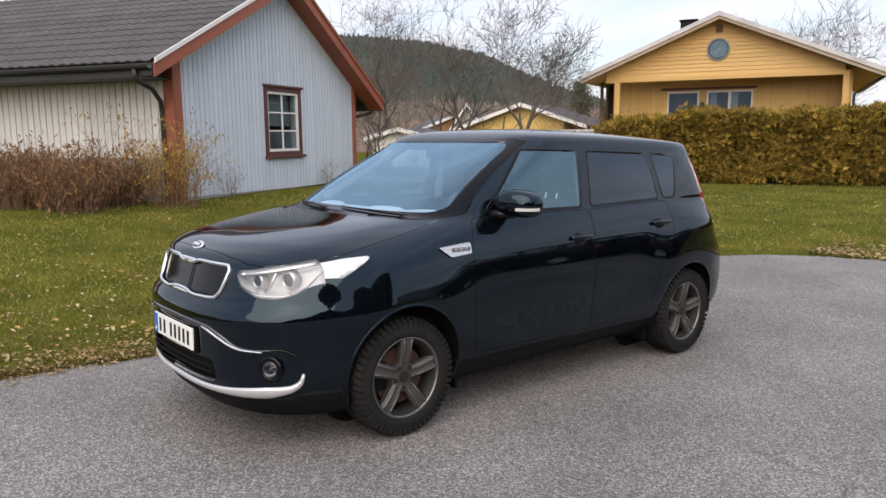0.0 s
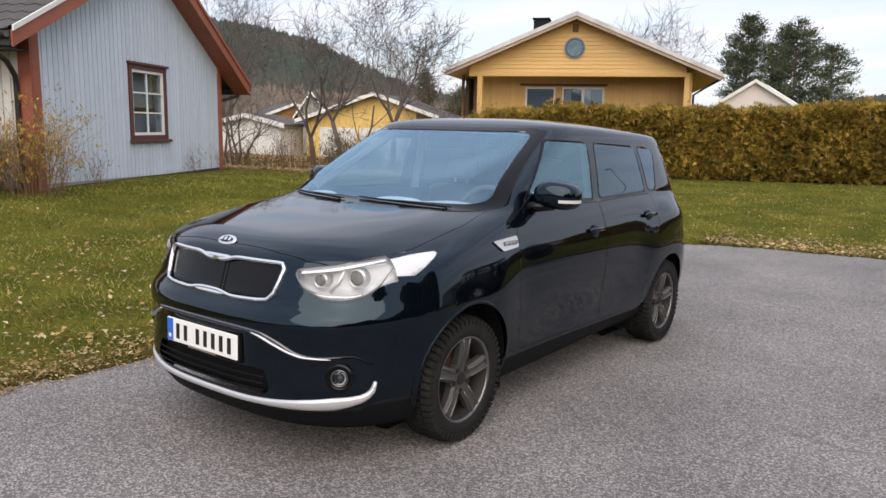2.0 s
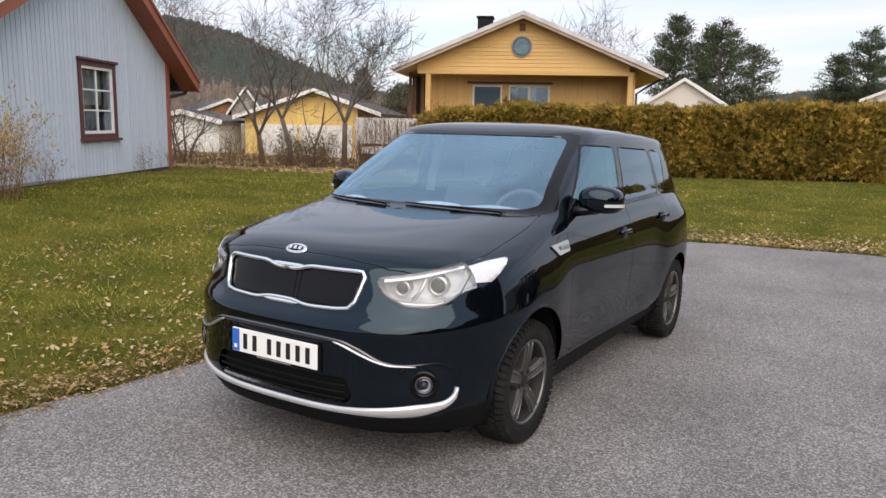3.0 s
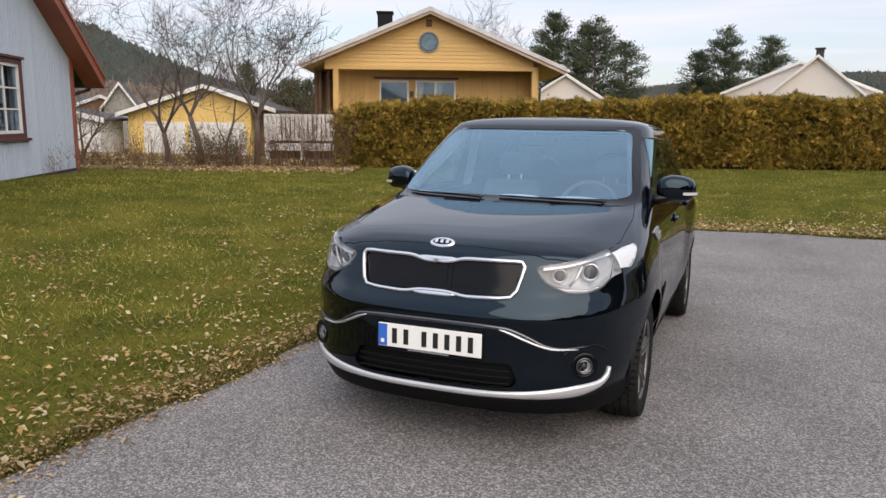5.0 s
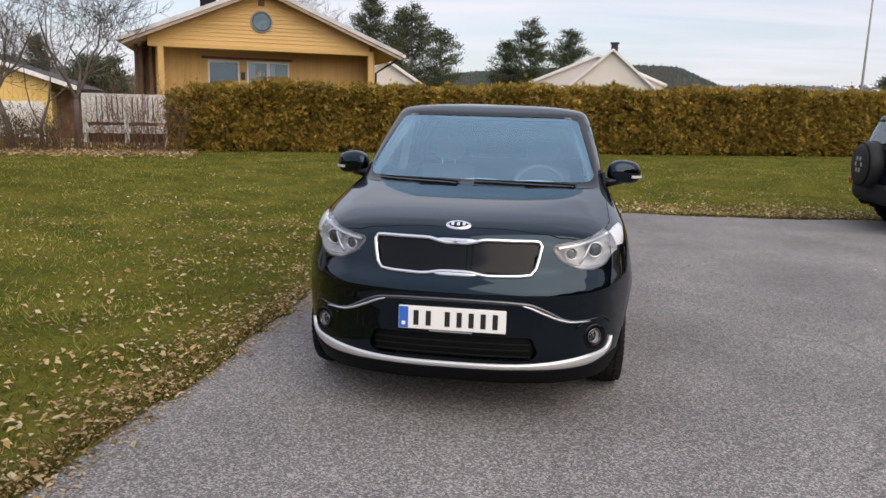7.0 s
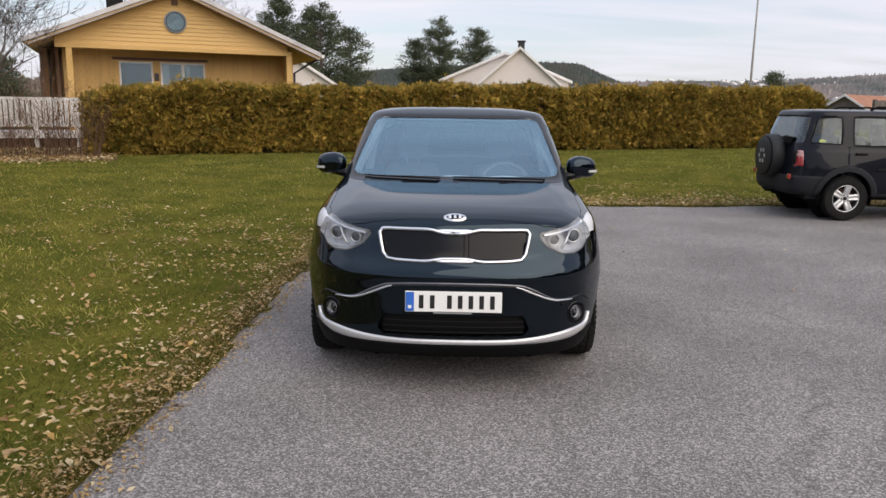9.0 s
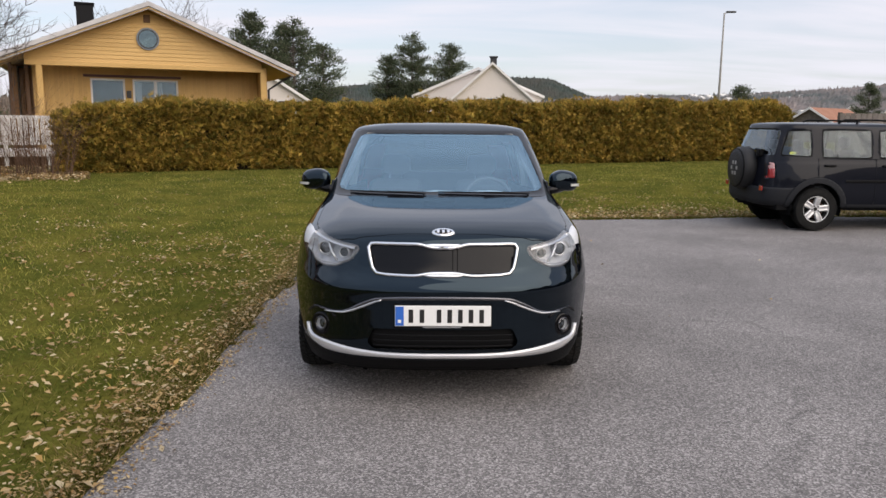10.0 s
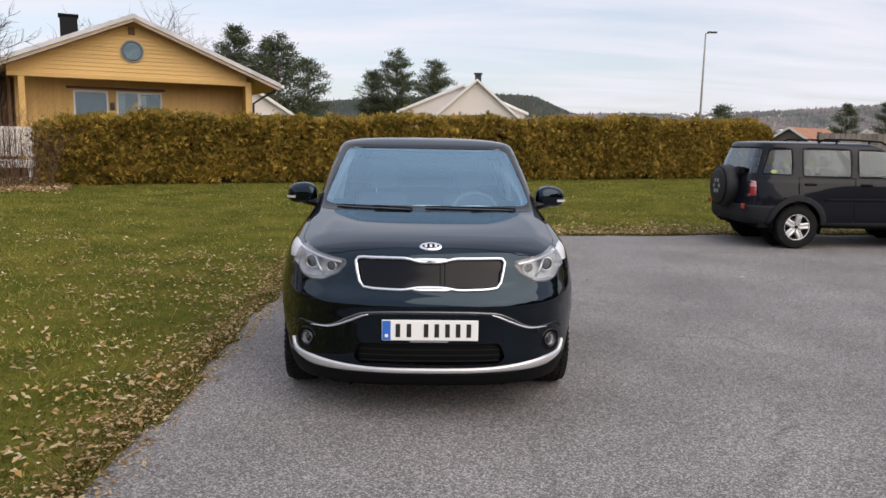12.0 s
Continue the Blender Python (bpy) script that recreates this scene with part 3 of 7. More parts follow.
def sprays(p, nrm, rng, size, material, parent, name, fan=3, slim=1.0):
    """Flat leafy sprays: at each point a small fan of tapered blades that leans outwards and up."""
    n = len(p)
    out = nrm / np.linalg.norm(nrm, axis=1)[:, None] + rng.normal(0, 0.5, (n, 3)) + (0, 0, 0.35)
    out /= np.linalg.norm(out, axis=1)[:, None]
    side = np.cross(out, rng.normal(0, 1, (n, 3)))
    side /= np.linalg.norm(side, axis=1)[:, None]
    s = (size * rng.uniform(0.5, 1.3, n))[:, None]
    base = p - out * s * 0.5
    verts, faces = [base - side * s * 0.08, base + side * s * 0.08], []
    for k in range(fan):
        a = (k - (fan - 1) / 2) * 0.75
        way = out * math.cos(a) + side * math.sin(a)
        across = side * math.cos(a) - out * math.sin(a)
        verts += [base + way * s * 0.62 - across * s * 0.17 * slim, base + way * s * 1.15, base + way * s * 0.62 + across * s * 0.17 * slim]
    m = len(verts)
    allv = np.stack(verts, 1).reshape(-1, 3)
    i = np.arange(n)[:, None] * m
    for k in range(fan):
        j = 2 + 3 * k
        faces.append(i + [0, 1, j + 2])
        faces.append(i + [0, j + 2, j])
        faces.append(i + [j, j + 2, j + 1])
    ob = arrays(name, allv, np.concatenate(faces), material, parent)
    return tagged(ob, kind="stuff")


hedge()


# ---- houses ----
EAVE = mat("greyed_white_paint", (0.52, 0.50, 0.50), 0.6, 0.1, 2, 30, 0.1, dirt=0.5)
def window_part(house, x0, x1, z0, z1, y, frame_mat, cols, rows, trim=None, trim_w=0.1, bars=0.03, name="window"):
    """A window in a wall that faces -y: outer trim, white frame, bars, panes and a sill, in an opening that goes through."""
    win = part(name, frame_ring(x0, x1, z0, z1, 0.06, y - 0.03, y + 0.09), frame_mat, house)
    if trim is not None:
        part("trim", frame_ring(x0 - trim_w, x1 + trim_w, z0 - trim_w, z1 + trim_w, trim_w + 0.002, y - 0.055, y - 0.012), trim, win)
        part("sill", box(x0 - trim_w - 0.06, x1 + trim_w + 0.06, y - 0.12, y - 0.01, z0 - trim_w - 0.045, z0 - trim_w + 0.01, 0.006), trim, win)
        part("head_board", box(x0 - trim_w - 0.05, x1 + trim_w + 0.05, y - 0.10, y - 0.01, z1 + trim_w - 0.01, z1 + trim_w + 0.04, 0.006), trim, win)
    a0, a1, c0, c1 = x0 + 0.06, x1 - 0.06, z0 + 0.06, z1 - 0.06
    for k in range(1, cols):
        xc = a0 + (a1 - a0) * k / cols
        part("bar", box(xc - bars / 2, xc + bars / 2, y - 0.012, y + 0.03, c0, c1), frame_mat, win)
    for k in range(1, rows):
        zc = c0 + (c1 - c0) * k / rows
        part("bar", box(a0, a1, y - 0.010, y + 0.028, zc - bars / 2, zc + bars / 2), frame_mat, win)
    for i in range(cols):
        for k in range(rows):
            xa, xb = a0 + (a1 - a0) * i / cols, a0 + (a1 - a0) * (i + 1) / cols
            za, zb = c0 + (c1 - c0) * k / rows, c0 + (c1 - c0) * (k + 1) / rows
            part("pane", box(xa, xb, y + 0.010, y + 0.016, za, zb), WINDOW, win)
    return win


def frame_ring(x0, x1, z0, z1, w, ya, yb):
    bm = bmesh.new()
    for a in ((x0, x1, z0, z0 + w), (x0, x1, z1 - w, z1), (x0, x0 + w, z0 + w, z1 - w), (x1 - w, x1, z0 + w, z1 - w)):
        box(a[0], a[1], ya, yb, a[2], a[3], bm=bm)
    return bm


def wall_with_hole(poly, holes, y0, y1):
    """A wall facing -y, from y0 to y1 thick, with an upper outline given by (x, z) points, and square holes."""
    bm = bmesh.new()
    xs = sorted({p[0] for p in poly} | {v for h in holes for v in h[:2]})

    def roof(x):
        return float(np.interp(x, [p[0] for p in poly], [p[1] for p in poly]))

    base = poly[0][2]
    for a, b in zip(xs, xs[1:]):
        mid = (a + b) / 2
        cuts = sorted([(h[2], h[3]) for h in holes if h[0] < mid < h[1]])
        z = base
        for lo, hi in cuts:
            slab([(a, z), (b, z), (b, lo), (a, lo)], "y", y0, y1, bm)
            z = hi
        slab([(a, z), (b, z), (b, roof(b)), (a, roof(a))], "y", y0, y1, bm)
    return bm


def tiled_roof(house, x_ridge, z_ridge, x_eave, z_eave, y0, y1, material, rows_step=0.36, col=0.24, thick=0.05, tiles=True):
    """One slope of a roof, from ridge to eave, along y; wavy courses of tiles stand on a deck."""
    deck = slab([(x_ridge, z_ridge - thick - 0.03), (x_eave, z_eave - thick - 0.03), (x_eave, z_eave - 0.03), (x_ridge, z_ridge - 0.03)], "y", y0, y1)
    roof = part("roof", deck, GUTTER, house)
    run = math.hypot(x_eave - x_ridge, z_eave - z_ridge)
    rows = int(run / rows_step)
    ux, uz = (x_eave - x_ridge) / run, (z_eave - z_ridge) / run
    nx, nz = (-uz, ux) if ux > 0 else (uz, -ux)
    if not tiles:
        for r in range(rows):
            a, b = r * run / rows, (r + 1) * run / rows + 0.05
            bm = bmesh.new()
            q = [(x_ridge + ux * a, z_ridge + uz * a), (x_ridge + ux * b + nx * 0.02, z_ridge + uz * b + nz * 0.02)]
            slab([q[0], q[1], (q[1][0] - nx * 0.03, q[1][1] - nz * 0.03), (q[0][0] - nx * 0.03, q[0][1] - nz * 0.03)], "y", y0 - 0.01, y1 + 0.01, bm)
            part("roof_strip", bm, material, roof)
        return roof
    verts, faces = [], []
    cols = int((y1 - y0) / col)
    wave = [0, 0.25, 0.5, 0.75]
    ys = [y0 + (c + k) * col for c in range(cols) for k in wave] + [y0 + cols * col]
    lift = [0.03 * (0.5 + 0.5 * math.cos(2 * math.pi * (n % 4) / 4)) for n in range(len(ys))]
    for r in range(rows):
        a, b = r * run / rows, (r + 1) * run / rows + 0.03
        i0 = len(verts)
        for s, extra in ((a, 0.0), (b, 0.016), (b, 0.0)):
            for yv, h in zip(ys, lift):
                hh = h * (1 if extra or s == a else 0.6) + extra
                verts.append((x_ridge + ux * s + nx * hh, yv, z_ridge + uz * s + nz * hh))
        n = len(ys)
        for k in range(n - 1):
            for j in (0, 1):
                faces.append((i0 + j * n + k, i0 + j * n + k + 1, i0 + (j + 1) * n + k + 1, i0 + (j + 1) * n + k))
    tagged(arrays("roof_tiles", verts, faces, material, roof), kind="stuff")
    return roof


def blue_house():
    base = thing("blue_house", "pale blue boarded house with red-brown trim and dark tiled roof", "house", pose(-9.8, 3.8, 0, 0, 0, 119.7))
    wide, deep, ridge, zr, zg = 7.12, 11.0, 3.58, 5.05, 0.1
    left, right = 0.49, 0.565

    def under(x):
        return zr - 0.22 - (ridge - x) * left if x < ridge else zr - 0.22 - (x - ridge) * right

    win = (2.99, 4.28, 1.24, 2.56)
    wall = part("wall", wall_with_hole([(0, under(0), 0.3), (ridge, under(ridge)), (wide, under(wide))], [win], 0.0, 0.2), BLUE, base)
    step, n = 0.142, int(wide / 0.142)
    step = wide / n
    for k in range(n):
        a, b = k * step + 0.008, (k + 1) * step - 0.014
        bottom = 0.47 - 0.13 * (a / wide)
        spans = [(bottom, None)]
        if b > win[0] - 0.1 and a < win[1] + 0.1:
            spans = [(bottom, win[2] - 0.12), (win[3] + 0.12, None)]
        for lo, hi in spans:
            za, zb = (under(a), under(b)) if hi is None else (hi, hi)
            part("board", slab([(a, lo), (b, lo), (b, zb), (a, za)], "y", -0.020, 0.004), BLUE, wall)
    part("foundation", box(0.04, wide - 0.04, -0.012, 0.18, zg - 0.5, 0.46), CONCRETE, base)
    part("drip_board", box(0.1, wide - 0.1, -0.04, -0.026, 0.34, 0.40), GUTTER, base)
    for x0, x1 in ((-0.02, 0.17), (wide - 0.13, wide + 0.03)):
        part("corner_board", slab([(x0, 0.36), (x1, 0.36), (x1, under(max(0, min(x1, wide)))), (x0, under(max(0, min(x0, wide))))], "y", -0.06, -0.024), REDBROWN, base, "red-brown corner board")
    part("corner_board", box(-0.06, -0.03, -0.06, 0.16, 0.36, under(0)), REDBROWN, base)
    window_part(base, win[0], win[1], win[2], win[3], 0.02, WHITE, 2, 3, DARKTRIM, 0.10)
    part("curtain", box(win[0] + 0.02, win[1] - 0.02, 0.24, 0.26, win[3] - 0.75, win[3]), CURTAIN, base)
    # room behind the window, its dimness put into the wall colour
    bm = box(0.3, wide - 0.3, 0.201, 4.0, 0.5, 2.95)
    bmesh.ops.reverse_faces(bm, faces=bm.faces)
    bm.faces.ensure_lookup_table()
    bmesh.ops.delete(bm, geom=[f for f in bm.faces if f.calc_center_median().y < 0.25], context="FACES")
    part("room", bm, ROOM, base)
    # side wall of grey-white boards
    side = part("wall", box(0.0, 0.2, 0.201, deep, 0.3, under(0)), CREAM, base)
    n = int(deep / 0.16)
    for k in range(n):
        a, b = 0.17 + k * (deep - 0.17) / n + 0.008, 0.17 + (k + 1) * (deep - 0.17) / n - 0.018
        part("board", box(-0.024, 0.004, a, b, 1.2, under(0)), CREAM, side)
    part("foundation", box(-0.05, 0.15, 0.19, deep, -0.3, 1.2), CONCRETE, base, "grey concrete base under the side wall")
    part("wall", box(wide - 0.2, wide, 0.201, deep, 0.0, under(wide)), BLUE, base)
    part("wall", wall_with_hole([(0.2, under(0.2), 0.3), (ridge, under(ridge)), (wide - 0.2, under(wide - 0.2))], [], deep - 0.2, deep), BLUE, base)
    # roof with overhangs
    y0, y1 = -0.42, deep + 0.4
    xl, xr = -0.95, wide + 0.98
    zl, zrr = zr - (ridge - xl) * left, zr - (xr - ridge) * right
    tiled_roof(base, ridge, zr, xl, zl, y0, y1, ROOFTILE)
    tiled_roof(base, ridge, zr, xr, zrr, y0, y1, ROOFTILE)
    for xe, ze in ((xl, zl), (xr, zrr)):
        sgn = -1 if xe < ridge else 1
        part("barge_board", slab([(ridge, zr - 0.02), (xe, ze - 0.02), (xe, ze - 0.26), (ridge, zr - 0.26)], "y", y0 - 0.03, y0), REDBROWN, base, "red-brown barge board")
        part("barge_cap", slab([(ridge, zr + 0.05), (xe, ze + 0.05), (xe, ze - 0.03), (ridge, zr - 0.03)], "y", y0 - 0.06, y0 - 0.031), WHITE if sgn < 0 else REDBROWN, base)
        part("soffit", slab([(ridge, zr - 0.2), (xe, ze - 0.2), (xe, ze - 0.23), (ridge, zr - 0.23)], "y", y0, 0.0), REDBROWN if sgn > 0 else CREAM, base)
        part("fascia", box(min(xe, xe + sgn * 0.03), max(xe, xe + sgn * 0.03), y0, y1, ze - 0.24, ze - 0.03), GUTTER, base)
        bm = bmesh.new()
        gx = xe + sgn * 0.09
        prof = [(gx + 0.07 * math.cos(a), ze - 0.07 + 0.07 * math.sin(a)) for a in np.linspace(math.pi, 2 * math.pi, 7)]
        prof += [(gx + 0.06 * math.cos(a), ze - 0.07 + 0.06 * math.sin(a)) for a in np.linspace(2 * math.pi, math.pi, 7)]
        part("gutter", slab(prof, "y", y0, y1, bm), GUTTER, base)
    part("soffit", slab([(xl, zl - 0.24), (0, zl - 0.24), (0, zl - 0.22), (xl, zl - 0.22)], "y", 0, deep), GUTTER, base)
    # rain pipes at the two corners
    part("rain_pipe", tube([(xl - 0.09, -0.1, zl - 0.12), (xl - 0.05, -0.1, zl - 0.3), (-0.5, 0.02, zl - 0.42), (-0.14, 0.16, zl - 0.62), (-0.10, 0.18, zl - 0.8), (-0.10, 0.18, 0.25)], 0.042, 10), GUTTER, base, smooth=True)
    part("rain_pipe", tube([(xr + 0.09, -0.1, zrr - 0.12), (xr + 0.05, -0.05, zrr - 0.28), (wide + 0.3, 0.1, zrr - 0.42), (wide + 0.09, 0.15, zrr - 0.6), (wide + 0.08, 0.15, 0.2)], 0.042, 10), GUTTER, base, smooth=True)
    return base


def yellow_house():
    """Local frame: x along the gable from its middle, y away from the drive."""
    gx, gy = plot(0.43, 23.0)
    base = thing("yellow_house", "yellow boarded house with white eaves and a covered porch", "house", pose(gx, gy, 0, 0, 0, 24.5))
    half, apex, slope, floor = 4.62, 5.28, 0.415, 0.55
    ov = -0.55

    def line(x):
        return apex - slope * abs(x)

    inner = 3.58
    # gable above the porch, of lapped boards
    back = part("gable", slab([(-inner, 3.42), (inner, 3.42), (inner, line(inner) - 0.2), (0, apex - 0.2), (-inner, line(inner) - 0.2)], "y", 0.02, 0.16), YELLOW, base)
    z, hgt = 3.40, 0.125
    while z < apex - 0.3:
        x0 = min(inner, (apex - 0.2 - z) / slope)
        x1 = min(inner, max(0.02, (apex - 0.2 - z - hgt) / slope))
        bm = bmesh.new()
        lo, hi = [(-x0, z), (x0, z)], [(x1, z + hgt), (-x1, z + hgt)]
        vs = [bm.verts.new((x, y, zz)) for (x, zz), y in ((lo[0], -0.012), (lo[1], -0.012), (hi[0], 0.008), (hi[1], 0.008), (lo[0], 0.02), (lo[1], 0.02), (hi[0], 0.02), (hi[1], 0.02))]
        for q in ((0, 1, 2, 3), (0, 4, 5, 1), (1, 5, 6, 2), (3, 7, 4, 0), (2, 6, 7, 3)):
            bm.faces.new([vs[i] for i in q])
        bmesh.ops.recalc_face_normals(bm, faces=bm.faces)
        part("board", bm, YELLOW, back)
        z += hgt
    part("porch_beam", box(-inner, inner, -0.06, 0.2, 3.26, 3.40, 0.01), YELLOW, base)
    # round window: frame, ring and pane, and a small vent above
    rw = part("round_window", lathe([(0.28, -0.06), (0.345, -0.06), (0.345, 0.0), (0.28, 0.0)], "y", 36, closed=True), RING, base)
    rw.location = (-0.03, 0, 4.19)
    part("ring", lathe([(0.272, -0.075), (0.30, -0.075), (0.30, -0.02), (0.272, -0.02)], "y", 36, closed=True), GUTTER, rw)
    part("pane", lathe([(0.30, -0.045), (0.30, -0.04)], "y", 36), ROUNDGLASS, rw)
    part("vent", box(-0.13, 0.07, -0.05, 0.0, 4.70, 4.94, 0.01), BROWNWOOD, base, "brown slatted gable vent")
    # porch: posts, floor, ceiling, recessed wall with the wide window
    for x in (-3.2, 3.62):
        part("post", box(x - 0.09, x + 0.09, -0.05, 0.13, floor - 0.9, 3.40, 0.012), YELLOW, base)
    part("porch_floor", box(-3.9, 3.9, -0.1, 1.4, floor - 0.12, floor), DARKWOOD, base)
    part("porch_ceiling", box(-inner, inner, 0.2, 1.4, 3.34, 3.40), YELLOW, base)
    x0, x1, xm = -1.78, 0.98, -0.6
    wall = part("wall", wall_with_hole([(-3.36, 3.4, -0.5), (3.7, 3.4)], [(x0, xm - 0.12, 1.75, 2.98), (xm + 0.12, x1, 0.9, 2.98)], 1.4, 1.6), YELLOW, base)
    n = 56
    for k in range(n):
        a, b = -4.1 + k * 7.8 / n + 0.01, -4.1 + (k + 1) * 7.8 / n - 0.02
        if -3.34 < a and b < x0 - 0.08 or a > x1 + 0.08:
            part("board", box(a, b, 1.378, 1.402, -0.4, 3.34), YELLOW, wall)
    part("head_board", box(x0 - 0.2, x1 + 0.1, 1.34, 1.4, 3.02, 3.1), DARKTRIM, base)
    window_part(base, x0, xm - 0.12, 1.75, 2.98, 1.42, WHITE, 1, 1)
    window_part(base, xm + 0.12, x1, 0.9, 2.98, 1.42, WHITE, 2, 1, bars=0.09, name="glass_door")
    part("curtain", box(xm + 0.2, xm + 0.42, 1.7, 1.72, 0.9, 2.9), CURTAIN, base)
    part("curtain", box(0.2, 0.5, 1.7, 1.72, 0.9, 2.9), CURTAIN, base)
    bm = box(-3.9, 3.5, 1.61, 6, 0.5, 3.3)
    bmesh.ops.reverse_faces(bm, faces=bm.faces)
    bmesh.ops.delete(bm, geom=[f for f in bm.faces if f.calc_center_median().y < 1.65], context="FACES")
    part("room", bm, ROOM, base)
    # porch lamp and side panels
    part("wall_lamp", box(-0.68, -0.54, 1.3, 1.4, 2.35, 2.6, 0.02), GUTTER, base)
    # brown wood whose dark colour also holds the shade under the eave
    part("side_wall", box(-4.2, -4.1, 2.6, 11, -0.5, 3.42), BROWNWOOD, base)
    part("side_wall", box(-3.46, -3.362, 1.4, 2.6, -0.5, 3.40), YELLOW, base)
    # recess shade is painted in: a browner colour than the other porch walls
    part("side_wall", box(-4.1, -3.462, 2.6, 2.7, -0.5, 3.40), OCHRE_AND_SHADE, base, "wall of the recessed side porch, browned in colour for its shade")
    for x in (-3.62, -4.08):
        part("porch_rail_post", box(x - 0.05, x + 0.05, 1.45, 1.55, floor - 0.5, 3.40), BROWNWOOD, base)
    part("side_wall", box(3.7, 3.8, 0.2, 11, -0.5, 3.42), YELLOW, base)
    part("wall", slab([(-4.1, -0.5), (3.7, -0.5), (3.7, 3.4), (0, apex - 0.25), (-4.1, 3.4)], "y", 10.8, 11), YELLOW, base)
    # roof
    for sgn in (-1, 1):
        xe = half if sgn > 0 else -4.34
        ze = line(abs(xe))
        tiled_roof(base, 0, apex, xe, ze, ov, 11.4, ROOFTILE, rows_step=0.34, tiles=False)
        part("barge_board", slab([(0, apex + 0.01), (xe, ze + 0.01), (xe, ze - 0.13), (0, apex - 0.13)], "y", ov - 0.04, ov - 0.005), EAVE, base, "white barge board")
        part("barge_board", slab([(0, apex - 0.13), (xe * 0.99, ze - 0.13), (xe * 0.99, ze - 0.22), (0, apex - 0.22)], "y", ov + 0.02, ov + 0.05), EAVE, base)
        part("soffit", slab([(0, apex - 0.16), (xe, ze - 0.16), (xe, ze - 0.19), (0, apex - 0.19)], "y", ov, 11.2), YELLOW, base)
        part("gutter", slab([(xe + 0.02 * sgn, ze - 0.14), (xe + 0.12 * sgn, ze - 0.14), (xe + 0.12 * sgn, ze - 0.04), (xe + 0.02 * sgn, ze - 0.04)], "y", ov, 11.2), WHITE, base)
    part("rain_pipe", tube([(half + 0.05, 0.1, line(half) - 0.15), (half - 0.4, 0.15, 2.95), (3.86, 0.25, 2.7), (3.86, 0.25, 0)], 0.04, 8), GUTTER, base)
    ch = part("chimney", box(-2.05, -1.45, 5.7, 6.4, 4.0, 5.90, 0.02), SOOT, base, "black metal-clad chimney")
    part("cap", box(-2.10, -1.40, 5.65, 6.45, 5.90, 5.97, 0.015), SOOT, ch)
    # side porch to the left: a dark door leaf and an inner post
    part("side_door", box(-4.26, -4.2, 2.8, 3.7, floor, 2.6), DARKWOOD, base)
    return base


def deck():
    gx, gy = plot(-2.3, 21.2)
    base = thing("garden_deck", "white railed timber deck beside the yellow house", "deck", pose(gx, gy, 0, 0, 0, 24.5))
    part("deck_floor", box(-2.6, 0.9, 0, 2.4, 0.60, 0.72), WHITE, base)
    part("top_rail", box(-2.6, 0.9, 0.0, 0.12, 1.64, 1.72, 0.01), WHITE, base)
    part("bottom_rail", box(-2.6, 0.9, 0.02, 0.1, 0.90, 0.96), WHITE, base)
    part("skirt_beam", box(-2.6, 0.9, -0.03, -0.002, 0.56, 0.70), WHITE, base)
    part("under_boarding", box(-2.5, 0.8, 0.35, 0.40, -0.6, 0.58), BROWNWOOD, base)
    n = 25
    for k in range(n):
        x = -2.55 + k * 3.4 / (n - 1)
        part("baluster", box(x - 0.055, x + 0.055, 0.012, 0.045, 0.88, 1.64), WHITE, base)
    for x in (-2.54, -1.4, -0.3, 0.8):
        part("post", box(x - 0.06, x + 0.06, 0.05, 0.17, -0.6, 1.64), WHITE, base)
    part("top_rail", box(-2.6, -2.5, 0.12, 2.4, 1.64, 1.72, 0.01), WHITE, base)
    for k in range(14):
        y = 0.2 + k * 0.16
        part("baluster", box(-2.58, -2.55, y - 0.05, y + 0.05, 0.88, 1.64), WHITE, base)
    return base


def garage():
    base = thing("garage", "yellow double garage with white doors and white eaves", "garage", pose(-25.2, 29.0, -0.45, 0, 0, 24.5))
    apex, slope = 3.68, 0.335
    west, east = 4.1, 2.25

    def line(x):
        return apex - slope * abs(x)

    wall = part("wall", slab([(-west, -0.9), (east, -0.9), (east, line(east) - 0.1), (0, apex - 0.1), (-west, line(west) - 0.1)], "y", 0, 0.2), PALE_YELLOW, base)
    for k in range(32):
        wide = (west + east) / 32
        a, b = -west + k * wide + 0.02, -west + (k + 1) * wide - 0.02
        part("board", slab([(a, 1.86), (b, 1.86), (b, line(b) - 0.15), (a, line(a) - 0.15)], "y", -0.025, 0.003), PALE_YELLOW, wall)
    part("carport_wall", box(east, 3.3, 1.2, 1.3, -0.9, 2.4), BROWNWOOD, base)
    for x0, x1 in ((-3.3, -1.15), (-0.98, 1.95)):
        door = part("garage_door", box(x0, x1, -0.06, -0.005, -0.9, 1.80, 0.01), WHITE, base, "white boarded garage door")
        n = int((x1 - x0) / 0.28)
        for k in range(n):
            a, b = x0 + k * (x1 - x0) / n + 0.02, x0 + (k + 1) * (x1 - x0) / n - 0.02
            part("door_board", box(a, b, -0.085, -0.055, -0.85, 1.77), WHITE, door)
    for sgn in (-1, 1):
        half = 3.65 if sgn > 0 else 4.55
        side = east if sgn > 0 else west
        xe, ze = sgn * half, line(half)
        tiled_roof(base, 0, apex, xe, ze, -0.6, 7, ROOFTILE, tiles=False)
        part("barge_board", slab([(0, apex + 0.06), (xe, ze + 0.06), (xe, ze - 0.15), (0, apex - 0.15)], "y", -0.66, -0.61), WHITE, base)
        part("wall", box(min(sgn * side, sgn * (side - 0.2)), max(sgn * side, sgn * (side - 0.2)), 0.2, 6.6, -0.9, line(side) - 0.1), PALE_YELLOW, base)
    return base


